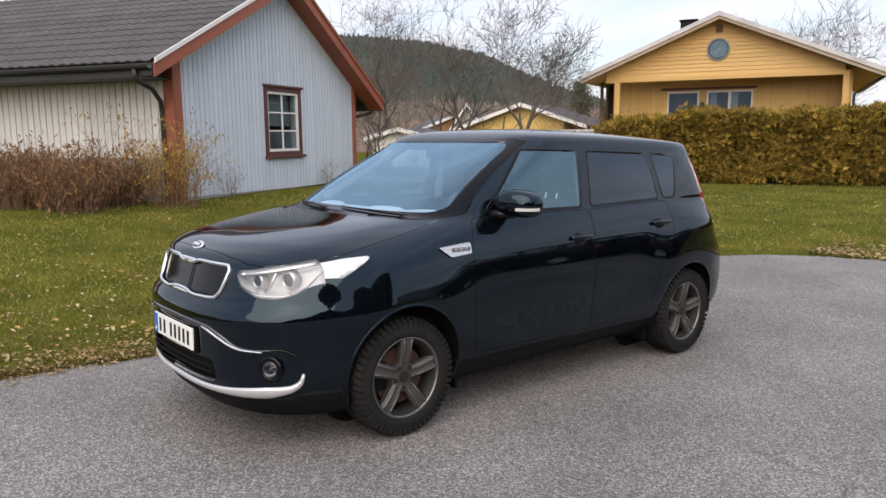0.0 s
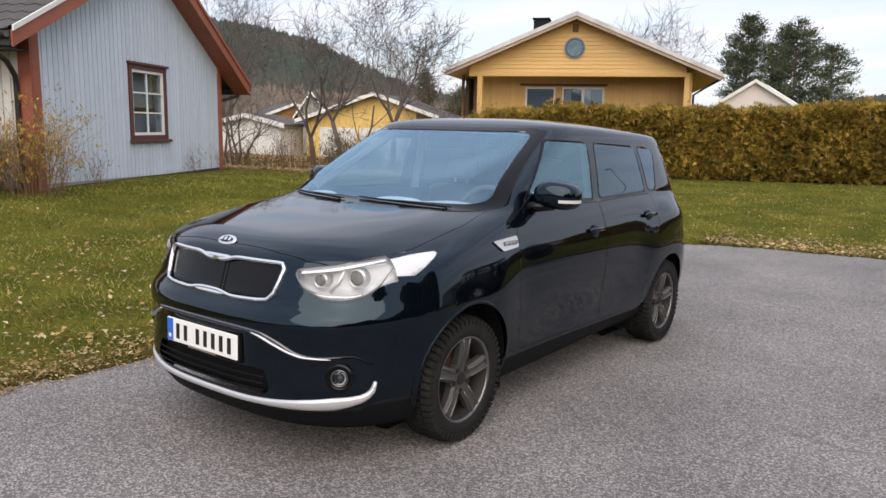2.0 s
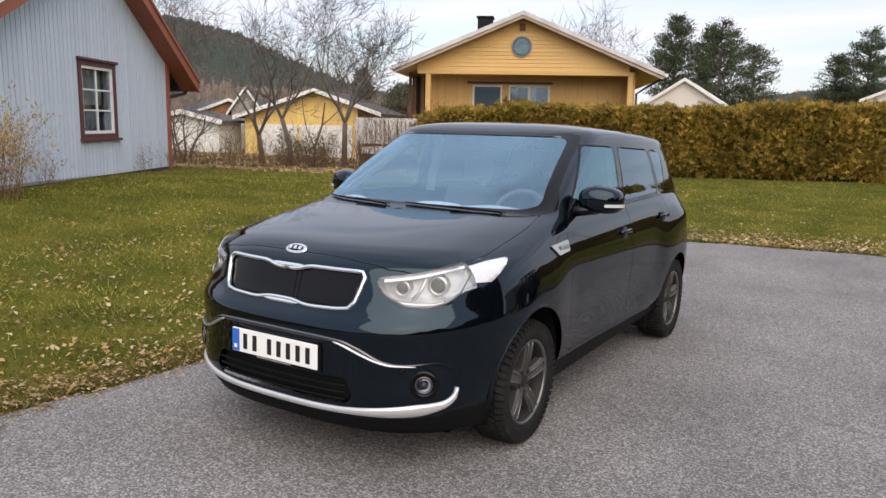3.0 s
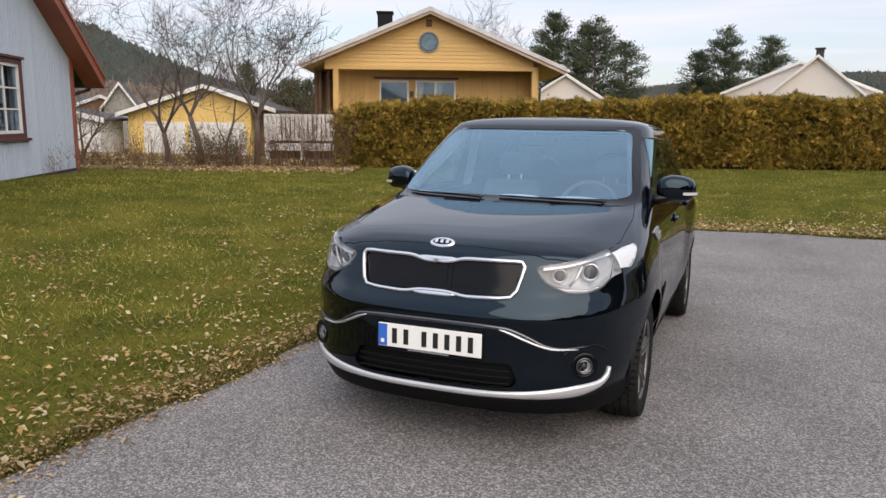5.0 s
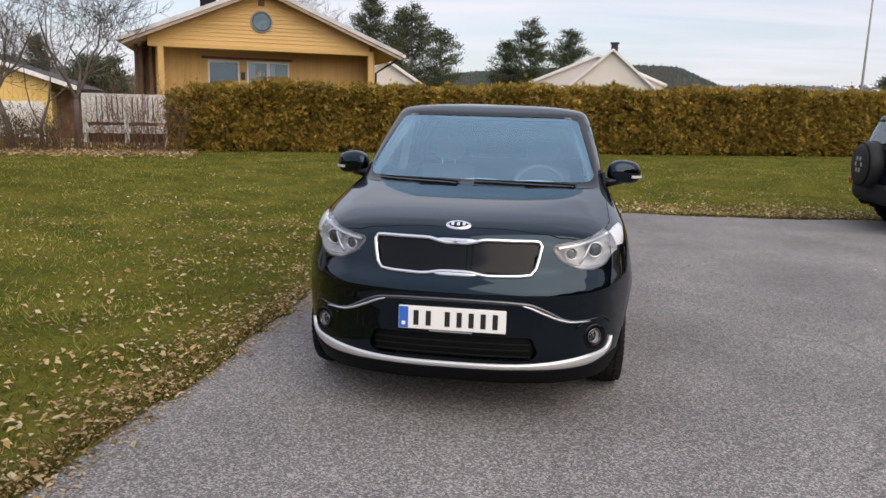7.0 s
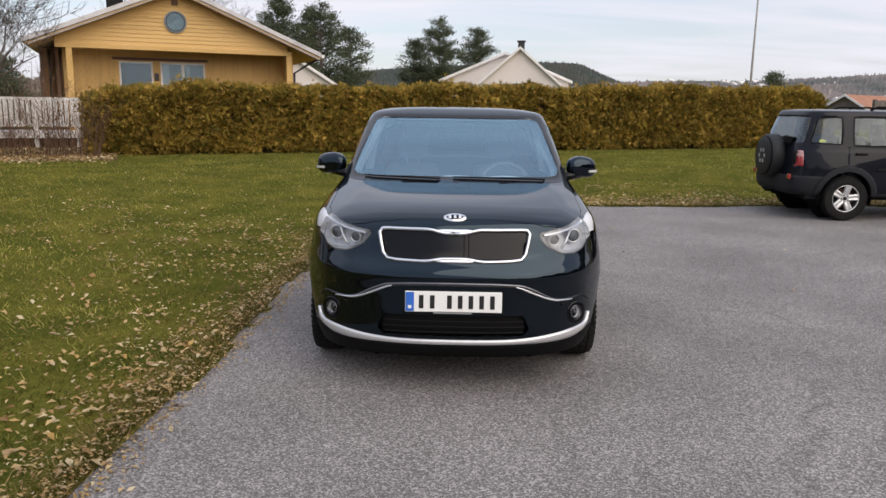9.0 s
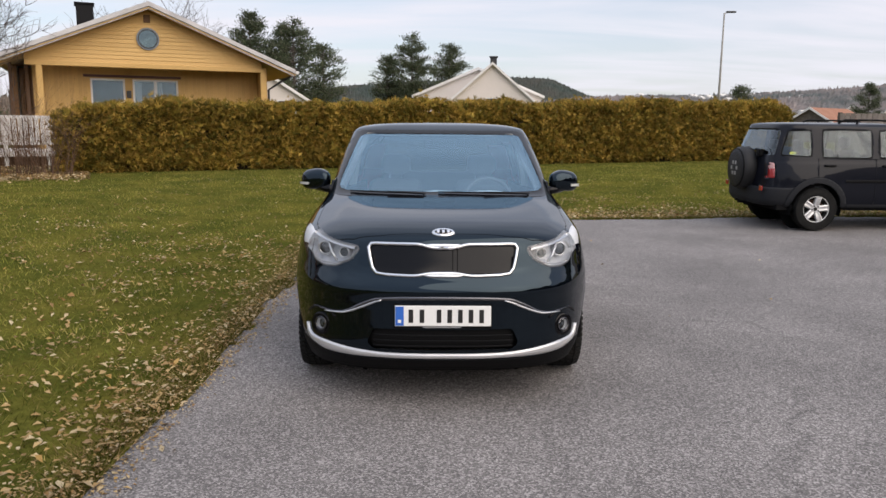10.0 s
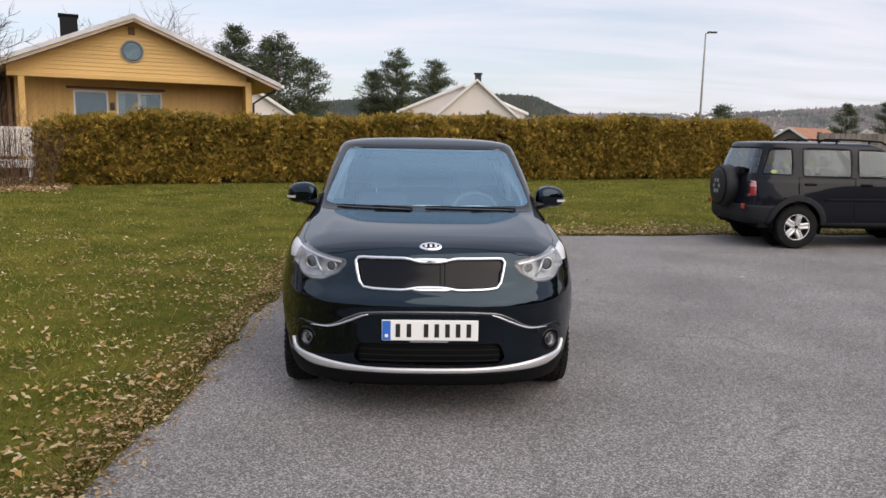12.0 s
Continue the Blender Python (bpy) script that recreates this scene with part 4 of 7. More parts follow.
def small_house(name, label, m, half, eave, apex, deep, wall_mat, roof_mat, trim, windows=(), chimney=None, over=0.35):
    """A plain gabled house: x along the gable, y away."""
    base = thing(name, label, "house", m)
    body = part("wall", slab([(-half, -1.5), (half, -1.5), (half, eave), (0, apex), (-half, eave)], "y", 0, deep), wall_mat, base)
    slope = (apex - eave) / half
    for sgn in (-1, 1):
        xe = sgn * (half + over)
        ze = apex - slope * (half + over)
        part("roof", slab([(0, apex + 0.04), (xe, ze + 0.04), (xe, ze + 0.16), (0, apex + 0.16)], "y", -over, deep + over), roof_mat, base)
        part("barge_board", slab([(0, apex - 0.05), (xe, ze - 0.05), (xe, ze + 0.2), (0, apex + 0.2)], "y", -over - 0.06, -over), trim, base)
    for x0, x1, z0, z1 in windows:
        w = part("window", frame_ring(x0, x1, z0, z1, 0.08, -0.06, 0.0), trim, base)
        part("pane", box(x0 + 0.08, x1 - 0.08, -0.025, -0.015, z0 + 0.08, z1 - 0.08), GLASSY, w)
    if chimney:
        c = part("chimney", box(chimney[0] - 0.3, chimney[0] + 0.3, chimney[1], chimney[1] + 0.6, apex - 0.6, chimney[2]), GUTTER, base)
        part("cap", box(chimney[0] - 0.4, chimney[0] + 0.4, chimney[1] - 0.1, chimney[1] + 0.7, chimney[2], chimney[2] + 0.12), GUTTER, c)
    return base


SOOT = mat("matt_black_metal", (0.012, 0.012, 0.013), 0.75, 0.15, 3, 40, spec=0.15)
RING = mat("blue_grey_window_ring", (0.16, 0.19, 0.22), 0.6, 0.1, 4, 40)
# opaque pane; the blue of reflected sky is put into its colour
ROUNDGLASS = mat("glass_with_painted_sky_blue", (0.03, 0.05, 0.07), 0.1, 0.2, 2, 10, metal=0.7, second=(0.05, 0.08, 0.1))
GLASSY = mat("dark_window_glass", (0.03, 0.035, 0.045), 0.06, 0.05, 2, 10, spec=1.0)
PALEWALL = mat("pale_cream_wall", (0.66, 0.60, 0.56), 0.7, 0.05, 0.6, 12, second=(0.62, 0.57, 0.53))
# ochre boards of the far house; painted shade on the side porch wall
OCHRE_AND_SHADE = mat("ochre_and_shade_brown_board", (0.30, 0.15, 0.055), 0.7, 0.1, 1, 12, second=(0.24, 0.12, 0.045))
ORANGE_TILE = mat("orange_roof_tile", (0.26, 0.115, 0.065), 0.8, 0.2, 1, 12, second=(0.31, 0.15, 0.09))
blue_house()
yellow_house()
deck()
garage()
# the pale house with two gables beyond the hedge, and the white gable beside the yellow house
pale = small_house("pale_house", "pale cream house with a steep gable and black chimney", pose(5.7, 67.5, 0, 0, 0, -6), 4.1, 3.5, 7.05, 9, PALEWALL, WHITE, WHITE, ((-0.6, 0.9, 2.3, 4.0),), (0.05, 1.0, 7.75))
small_house("pale_house", "low pale cream house with white roof edges", pose(4.5, 69.5, 0, 0, 0, -6), 6.0, 4.2, 6.7, 8, PALEWALL, WHITE, WHITE)
small_house("white_house", "white gabled house half hidden behind the hedge", pose(-12.65, 56, 0, 0, 0, 8), 2.85, 3.3, 5.12, 9, PALEWALL, WHITE, WHITE, ((0.6, 1.7, 2.0, 3.3),))
small_house("shed", "white and yellow garden shed beside the garage", pose(-30.6, 24.6, -0.5, 0, 0, 24.5), 1.9, 1.9, 2.35, 3, WHITE, ROOFTILE, WHITE)
small_house("red_roofed_house", "brown house with an orange tiled roof", pose(43.2, 82, -1.9, 0, 0, -50), 4.0, 3.0, 5.5, 10, DARKWOOD, ORANGE_TILE, WHITE)
small_house("brown_house", "ochre house with a dark roof and white gable trim", pose(-47, 42.5, -1.0, 0, 0, 60), 4.0, 2.5, 4.1, 9, OCHRE_AND_SHADE, ROOFTILE, WHITE)
small_house("grey_house", "small grey gabled house behind the bare trees", pose(-44.3, 42, -0.8, 0, 0, 40), 1.15, 3.2, 4.85, 5, CONCRETE, ROOFTILE, WHITE)
for x, y, turn, s in ((86, 150, -30, 1.0), (95, 150, -25, 1.1), (104, 155, -35, 1.0)):
    small_house("white_house", "far white gabled house with a grey roof", pose(x, y, 0, 0, 0, turn), 3.4 * s, 3.4, 5.8, 7, PALEWALL, CONCRETE, WHITE)


# ---- bare trees ----
def grow(rng, verts, faces, p, d, length, radius, depth, sides, bend, up, spread, kids, thin):
    """One limb as a tapered tube, and the limbs that leave it."""
    steps = 4 if depth > 1 else 3
    ring0, pts = None, []
    a = d.orthogonal().normalized()
    r = radius
    for s in range(steps + 1):
        b = d.cross(a)
        i = len(verts)
        for k in range(sides):
            t = k * math.tau / sides
            verts.append(tuple(p + (a * math.cos(t) + b * math.sin(t)) * r))
        if ring0 is not None:
            for k in range(sides):
                faces.append((ring0 + k, ring0 + (k + 1) % sides, i + (k + 1) % sides, i + k))
        ring0 = i
        pts.append((p.copy(), d.copy(), r))
        p = p + d * (length / steps)
        d = (d + Vector(rng.normal(0, bend, 3)) + Vector((0, 0, up))).normalized()
        a = (a - d * a.dot(d)).normalized()
        r = radius * (1 - 0.62 * (s + 1) / steps)
    if depth <= 0:
        return
    n = kids if depth > 1 else kids + 1
    for k in range(n):
        at = pts[max(1, min(steps, 1 + int(rng.uniform(0.1, 1) * steps)))]
        turn = Vector(rng.normal(0, 1, 3))
        out = (turn - at[1] * turn.dot(at[1])).normalized()
        nd = (at[1] * (1 - spread) + out * spread + Vector((0, 0, 0.12))).normalized()
        grow(rng, verts, faces, at[0].copy(), nd, length * rng.uniform(0.5, 0.82), max(thin, at[2] * rng.uniform(0.45, 0.7)), depth - 1, max(3, sides - 1), bend, up, spread, kids, thin)


def bare_tree(name, label, x, y, stems, tall, radius, depth, seed, kids=4, spread=0.55, bend=0.16, up=0.05, lean=0.25, thin=0.004, material=None, z=None, base_lean=None):
    rng = np.random.default_rng(seed)
    base = thing(name, label, "tree", Matrix.Translation((x, y, float(height(x, y)) - 0.05 if z is None else z)))
    for s in range(stems):
        verts, faces = [], []
        a = s * math.tau / max(1, stems) + rng.uniform(0, 1)
        d = Vector((math.cos(a) * lean, math.sin(a) * lean, 1)).normalized() if base_lean is None else Vector((*base_lean, 1)).normalized()
        grow(rng, verts, faces, Vector((math.cos(a) * 0.05 * stems, math.sin(a) * 0.05 * stems, 0)), d, tall * rng.uniform(0.36, 0.46), radius * rng.uniform(0.8, 1.1), depth, 7, bend, up, spread, kids, thin)
        arrays("trunk", verts, faces, material or BARK, base, smooth=True)
    return base


def fruit_tree(label, x, y, trunk_h, radius, lean, limbs, reach, seed, kids=3):
    """An old orchard tree: a short crooked trunk that forks into a few upright limbs with dense twigs."""
    rng = np.random.default_rng(seed)
    base = thing("bare_fruit_tree", label, "tree", Matrix.Translation((x, y, float(height(x, y)) - 0.05)))
    top = Vector((lean[0] * trunk_h, lean[1] * trunk_h, trunk_h))
    bend = Vector((lean[0] * trunk_h * 0.25 + rng.normal(0, 0.04), lean[1] * trunk_h * 0.3, trunk_h * 0.5))
    part("trunk", tube([(0, 0, -0.05), (0.01, 0, 0.12), bend, top], [radius * 1.5, radius * 1.1, radius * 0.92, radius * 0.85], 8), BARK, base, smooth=True)
    for k in range(limbs):
        verts, faces = [], []
        a = k * math.tau / limbs + rng.uniform(-0.4, 0.4)
        d = Vector((math.cos(a) * 0.55, math.sin(a) * 0.55, 1)).normalized()
        grow(rng, verts, faces, top - d * radius * 0.6, d, reach * rng.uniform(0.85, 1.15), radius * rng.uniform(0.5, 0.66), 4, 6, 0.24, 0.05, 0.52, kids, 0.007)
        arrays("limb", verts, faces, BARK, base, smooth=True)
    return base


fruit_tree("leafless old fruit tree with a forked trunk", -14.64, 14.42, 0.95, 0.085, (-0.12, 0), 4, 2.2, 21)
fruit_tree("leafless fruit tree with thin upright limbs", -13.25, 14.3, 1.45, 0.078, (-0.28, 0), 4, 2.0, 5)
fruit_tree("leafless fruit tree with spreading crooked branches", -12.2, 15.4, 1.35, 0.085, (0.03, 0), 4, 2.0, 33, 4)
bare_tree("bare_fruit_tree", "young leafless fruit tree beside the blue house", -17.0, 13.2, 3, 3.6, 0.05, 3, 8, lean=0.3)
bare_tree("bare_fruit_tree", "young leafless tree with thin stems", -18.4, 14.6, 2, 4.2, 0.05, 3, 9, lean=0.3)
bare_tree("sawn_stump", "tall sawn-off bare trunk", -12.75, 14.6, 1, 4.4, 0.06, 1, 12, kids=1, lean=0.05)
bare_tree("bare_birch", "tall leafless birch behind the yellow house", -18.2, 47.5, 3, 13.5, 0.2, 4, 3, lean=0.15, thin=0.012, kids=5)
bare_tree("bare_birch", "tall leafless birch behind the blue house", -33, 25, 2, 11.5, 0.16, 4, 4, lean=0.15, thin=0.01, kids=5)
bare_tree("bare_birch", "tall leafless birch among far gardens", -30, 38, 2, 10, 0.16, 4, 14, lean=0.2, thin=0.01, kids=5)


# ---- shrubs ----
def shrub(name, label, x, y, count, tall, spread_r, seed, leaf_mat=None, leaf_n=0, leaf_size=0.05, stem=0.006):
    rng = np.random.default_rng(seed)
    base = thing(name, label, "shrub", Matrix.Translation((x, y, float(height(x, y)) - 0.03)))
    verts, faces, tips = [], [], []
    for k in range(count):
        a, r = rng.uniform(0, math.tau), spread_r * math.sqrt(rng.uniform(0, 1))
        p = Vector((math.cos(a) * r, math.sin(a) * r * 0.8, 0))
        d = Vector((math.cos(a) * 0.25 * rng.uniform(0, 1.6), math.sin(a) * 0.25 * rng.uniform(0, 1.6), 1)).normalized()
        h = tall * rng.uniform(0.5, 1.1)
        n0 = len(verts)
        grow(rng, verts, faces, p, d, h, stem, 1, 3, 0.12, 0.0, 0.5, 3, 0.0025)
        tips += [verts[n0 + int(j)] for j in rng.uniform(0.3, 1, 6) * (len(verts) - n0 - 1)]
    tagged(arrays("undergrowth", verts, faces, SHRUB, base), kind="stuff")
    if leaf_mat:
        idx = rng.integers(0, len(tips), leaf_n)
        p = np.array(tips)[idx] + rng.normal(0, 0.06, (leaf_n, 3))
        p[:, 2] = np.maximum(p[:, 2], 0.08)
        sprays(p, np.tile((0, 0, 1.0), (leaf_n, 1)) + rng.normal(0, 0.6, (leaf_n, 3)), rng, leaf_size, leaf_mat, base, "leaves", 1)
    return base


WITHER = leafy("withered_leaves", ((0.10, 0.05, 0.03), (0.2, 0.11, 0.06), (0.3, 0.18, 0.08), (0.14, 0.08, 0.055)), 0.8, 0.2)
GOLD = leafy("golden_shrub_leaves", ((0.4, 0.24, 0.05), (0.5, 0.33, 0.08), (0.3, 0.2, 0.06), (0.22, 0.2, 0.07)), 0.7, 0.3)
shrub("golden_shrub", "shrub with golden autumn leaves by the blue house", -9.2, 3.5, 70, 0.98, 0.5, 31, GOLD, 2600, 0.052)
for n, (x, y) in enumerate(((-9.9, 2.6), (-10.6, 2.0), (-11.3, 1.6), (-12.1, 1.2), (-9.4, 1.9), (-10.2, 1.2), (-12.9, 0.7))):
    shrub("dry_shrub", "dense dry red-brown shrub along the house", x, y, 150, 0.68, 0.62, 40 + n, WITHER, 2200, 0.07)
shrub("golden_shrub", "thin shrub with a few golden leaves", -9.9, 2.9, 20, 1.25, 0.5, 71, GOLD, 380, 0.07)
for n, (u, w, t) in enumerate(((-7.2, 17.6, 1.0), (-6.3, 17.9, 0.8), (-5.2, 18.0, 1.1), (-4.3, 18.2, 0.9), (-3.5, 18.0, 1.5), (-2.9, 18.1, 1.7), (-2.5, 17.9, 1.5), (-8.3, 17.8, 0.8), (-9.4, 17.7, 0.7))):
    x, y = plot(u, w)
    shrub("bare_shrub", "tangle of bare brown stems under the trees", x, y, 50, t, 0.6, 80 + n, WITHER, 160, 0.05, 0.008)
rng = np.random.default_rng(61)
pts = np.array([plot(u, w) for u, w in zip(rng.uniform(-11, -1.6, 5200), rng.normal(17.2, 0.55, 5200))])
leaf_litter(pts, 0.05, "brown leaf litter under the bare trees")
pts = np.array([plot(u, w) for u, w in zip(rng.uniform(-19, -1.6, 9000), rng.uniform(17.8, 25, 9000))])
leaf_litter(pts, 0.065, "withered brown garden floor beyond the lawn")
shrub("evergreen_shrub", "dark green shrub in front of the garage", -13.1, 14.7, 60, 0.72, 0.75, 99, RHODO, 2600, 0.07)
for n, s in enumerate((1.2, 5.2, 6.4)):
    x, y = -9.8 - 0.495 * s + 0.25, 3.8 + 0.869 * s + 0.12
    shrub("grass_tuft", "tall dry weeds at the foot of the blue wall", x, y, 14, 0.5, 0.2, 120 + n, WITHER, 60, 0.04, 0.003)


# ---- evergreens ----
def pine(x, y, tall, wide, seed, z=0.0, bare=0.06, round_top=True):
    """A pine: a trunk, whorls of limbs, and needle clumps along them with gaps between."""
    rng = np.random.default_rng(seed)
    base = thing("pine_tree", "dark green pine with an uneven crown", "tree", Matrix.Translation((x, y, z)), group="pines beyond the hedge")
    part("trunk", tube([(0, 0, -0.5), (0.1, 0, tall * 0.5), (0, 0.1, tall * 0.97)], [tall * 0.016, tall * 0.011, 0.03], 7), BARK, base)
    p, nrm = [], []
    bm = bmesh.new()
    for k in range(int(tall * 15)):
        f = bare + (1 - bare) * rng.uniform(0, 1)
        g = (f - bare) / (1 - bare)
        shape = math.sqrt(1 - g * g) * (0.84 + 0.16 * math.sin(9 * g + seed)) + 0.06 if round_top else (1 - g) + 0.06
        r = wide * shape * rng.uniform(0.55, 1.1) + 0.2
        a = rng.uniform(0, math.tau)
        tip = Vector((math.cos(a) * r, math.sin(a) * r, tall * f + rng.uniform(0, 0.12) * r))
        root = Vector((0, 0, tall * f - 0.25 * r))
        tube([root, tip], [0.05, 0.015], 3, bm)
        for s in rng.uniform(0.3, 1.05, int(5 + 6 * r)):
            q = root.lerp(tip, s)
            for _ in range(8):
                p.append(q + Vector(rng.normal(0, 0.24, 3) * (1, 1, 0.7)))
                nrm.append((math.cos(a), math.sin(a), 0.5))
    tagged(part("branchwork", bm, BARK, base), kind="stuff")
    sprays(np.array(p), np.array(nrm), rng, 0.20, PINE, base, "needles", 1)
    return base


pine(-16.9, 68, 11.6, 2.9, 1)
pine(-12.9, 68, 11.0, 3.4, 2)
pine(-10.4, 70, 8.8, 3.0, 6)
pine(-14.6, 71, 10.2, 2.2, 13)
pine(-2.3, 86, 11.7, 3.7, 3)
pine(2.2, 88, 10.8, 3.0, 7)
pine(-5.3, 87, 9.5, 2.4, 8)
pine(-23, 45, 6.5, 1.6, 10, round_top=False)
pine(-19.5, 44, 5.2, 1.5, 11, round_top=False)
pine(32, 74, 5.6, 1.7, 12)
for n, (x, y, tall, wide) in enumerate(((-35.3, 46, 6.9, 1.2), (-33.2, 47.5, 5.6, 1.6), (-31.4, 46.5, 5.4, 1.7), (-29.6, 46, 5.3, 1.6))):
    pine(x, y, tall, wide, 30 + n, z=-1.0, round_top=n > 0)
for n, (x, y) in enumerate(((77, 129), (83, 127), (90, 126))):
    pine(x, y, 9.6 + n * 0.5, 2.8, 40 + n, z=-0.5)


# ---- far hills ----
def ridge(name, label, far, deep, az, el, material, seed, rough, base_z=-4):
    """A wooded hill: its skyline height, as an angle, along a row of compass angles; tree tops roughen it."""
    rng = np.random.default_rng(seed)
    n = 760
    a = np.linspace(az[0], az[-1], n)
    e = np.interp(a, az, el)
    e = np.convolve(np.pad(e, 9, mode="edge"), np.ones(19) / 19, mode="valid")
    rows = 40
    verts = []
    for r in range(rows):
        f = r / (rows - 1)
        d = far + deep * f
        top = np.tan(np.radians(e)) * (far + deep) + 1.6
        z = base_z + (top - base_z) * (math.sin(f * math.pi / 2) ** 0.9) + rng.normal(0, 1, n) * rough * (0.3 + f)
        verts.append(np.stack([np.sin(np.radians(a)) * d, np.cos(np.radians(a)) * d, z], 1))
    verts.append(verts[-1] * (1.08, 1.08, 0) + (0, 0, base_z))
    v = np.concatenate(verts)
    i = (np.arange(rows)[:, None] * n + np.arange(n - 1)[None]).ravel()
    f = np.stack([i, i + 1, i + n + 1, i + n], 1)
    return tagged(arrays(name, v, f, material, smooth=True), label, "hill", kind="structure")


ridge("backdrop_hill", "dark wooded hill rising behind the houses", 330, 260, (-100, -75, -62, -56, -51, -47, -43, -40, -36, -30, -22), (5, 6.6, 7.0, 6.9, 6.5, 5.7, 4.0, 2.8, 1.9, 1.2, 0.6), FOREST, 1, 1.5)
ridge("backdrop_hill", "low wooded hill in the distance", 700, 300, (-16, -9, -6, -2, 2, 6, 9, 11, 14, 20), (0.8, 2.2, 2.6, 2.9, 3.1, 3.3, 3.2, 2.3, 1.2, 0.3), FOREST, 2, 1.2)
ridge("backdrop_hill", "far hillside with haze put in its colour and scattered houses", 500, 300, (8, 12, 16, 20, 23, 27, 32, 40, 60), (1.5, 1.9, 2.0, 2.0, 2.1, 2.3, 2.6, 2.8, 2.6), FAR_SLOPE, 3, 1.1)
ridge("backdrop_wood", "belt of bare woodland behind the gardens", 120, 30, (-100, -70, -60, -52, -46, -40, -34, -26, -18), (2.2, 2.6, 2.7, 2.4, 2.0, 1.7, 1.3, 0.9, 0.2), FOREST_GREY, 4, 0.7)


# ---- behind the camera: an unseen dark belt, added to darken reflections ----
def unseen_belt():
    rng = np.random.default_rng(77)
    n = 240
    a = np.radians(np.linspace(62, 282, n))
    rows = []
    for f, lean in ((0, 0), (0.25, -0.8), (0.5, -1.2), (0.8, -0.3), (1.0, 1.2)):
        r = 30 + 3 * np.sin(5 * a) + lean + rng.normal(0, 0.5, n)
        tall = 3.0 + 5.2 * smoothstep(155, 100, np.degrees(a))
        z = -0.5 + f * tall * (1 + 0.2 * np.sin(7 * a) + 0.15 * np.sin(17 * a + 1) + rng.normal(0, 0.02, n))
        rows.append(np.stack([np.sin(a) * r, np.cos(a) * r, z], 1))
    v = np.concatenate(rows)
    i = (np.arange(4)[:, None] * n + np.arange(n - 1)[None]).ravel()
    return tagged(arrays("unseen_dark_belt", v, np.stack([i, i + 1, i + n + 1, i + n], 1), FOREST), "unseen dark belt added beyond the drive to darken reflections", "trees", kind="structure")


unseen_belt()


# ---- materials of the vehicles ----
PAINT = mat("black_car_paint", (0.0013, 0.0019, 0.0034), 0.04, 0.1, 3, 200, spec=0.55)
# bluish tint puts the sky's blue into the paint's reflections
PAINT.node_tree.nodes["Principled BSDF"].inputs["Specular Tint"].default_value = (0.60, 0.82, 1.0, 1)
PLASTIC = mat("black_plastic", (0.0055, 0.0055, 0.006), 0.6, 0.15, 5, 300, 0.08, spec=0.1)
GLOSSBLACK = mat("gloss_black_plastic", (0.003, 0.003, 0.004), 0.14, 0.1, 5, 200, spec=0.22)
CHROME = mat("chrome", (0.75, 0.75, 0.76), 0.12, 0.04, 4, 80, metal=1.0)
SATIN = mat("satin_silver", (0.62, 0.62, 0.63), 0.32, 0.05, 4, 120, metal=0.9)
SMOKE = mat("dark_chrome", (0.13, 0.13, 0.14), 0.2, 0.05, 4, 120, metal=0.9)
ALLOY = mat("dark_grey_alloy", (0.058, 0.056, 0.054), 0.40, 0.12, 6, 200, metal=0.35, second=(0.075, 0.072, 0.068), spec=0.3)
ALLOY_EDGE = mat("brushed_alloy_lip", (0.17, 0.165, 0.16), 0.35, 0.12, 6, 200, metal=0.8)
SILVER_ALLOY = mat("silver_alloy", (0.6, 0.6, 0.6), 0.35, 0.08, 6, 200, metal=0.6)
RUBBER = mat("tyre_rubber", (0.014, 0.014, 0.0138), 0.9, 0.3, 9, 160, 0.15, second=(0.02, 0.0195, 0.0185), spec=0.1)
BARREL = mat("dark_wheel_barrel", (0.018, 0.017, 0.016), 0.6, 0.2, 8, 120, spec=0.2)
RUST = mat("rusty_brake_disc", (0.07, 0.036, 0.026), 0.6, 0.3, 12, 90, 0.1, metal=0.4)
SEAT = mat("grey_seat_fabric", (0.12, 0.12, 0.123), 0.9, 0.1, 4, 150, 0.2)
DASH = mat("pale_grey_dashboard", (0.62, 0.63, 0.64), 0.75, 0.08, 4, 150, 0.1)
INNER = mat("dark_cabin_lining", (0.012, 0.012, 0.0125), 0.9, 0.1, 4, 80, spec=0.0)
LINING = mat("light_headlining", (0.35, 0.35, 0.34), 0.9, 0.08, 3, 80)
# windscreen sheen: reflected sky's blue is put into the gloss colour
WINDSCREEN = pane_glass("windscreen_glass", (0.76, 0.87, 0.93), 0.21, sheen=(0.56, 0.82, 1.0))
SIDEGLASS = pane_glass("side_window_glass", (0.40, 0.50, 0.55), 0.16, sheen=(0.55, 0.85, 1.0))
DARKGLASS = pane_glass("privacy_glass", (0.10, 0.11, 0.12), 0.06, sheen=(0.7, 0.86, 1.0))
LENS = pane_glass("clear_lamp_lens", (0.93, 0.94, 0.95), 0.04)
LAMP_TIP = mat("pale_lamp_tip", (0.62, 0.63, 0.65), 0.25, 0.08, 20, 80, metal=0.1)
LAMP_INNER = mat("lamp_reflector", (0.52, 0.53, 0.55), 0.3, 0.1, 20, 80, metal=0.12)
LAMP_DARK = mat("lamp_bezel", (0.14, 0.14, 0.145), 0.3, 0.06, 20, 80, metal=0.5)
BULB = mat("projector_lens", (0.045, 0.05, 0.055), 0.05, 0.05, 8, 60, spec=0.35)
REDLENS = mat("red_lamp_lens", (0.32, 0.02, 0.02), 0.1, 0.05, 12, 80, coat=1.0)
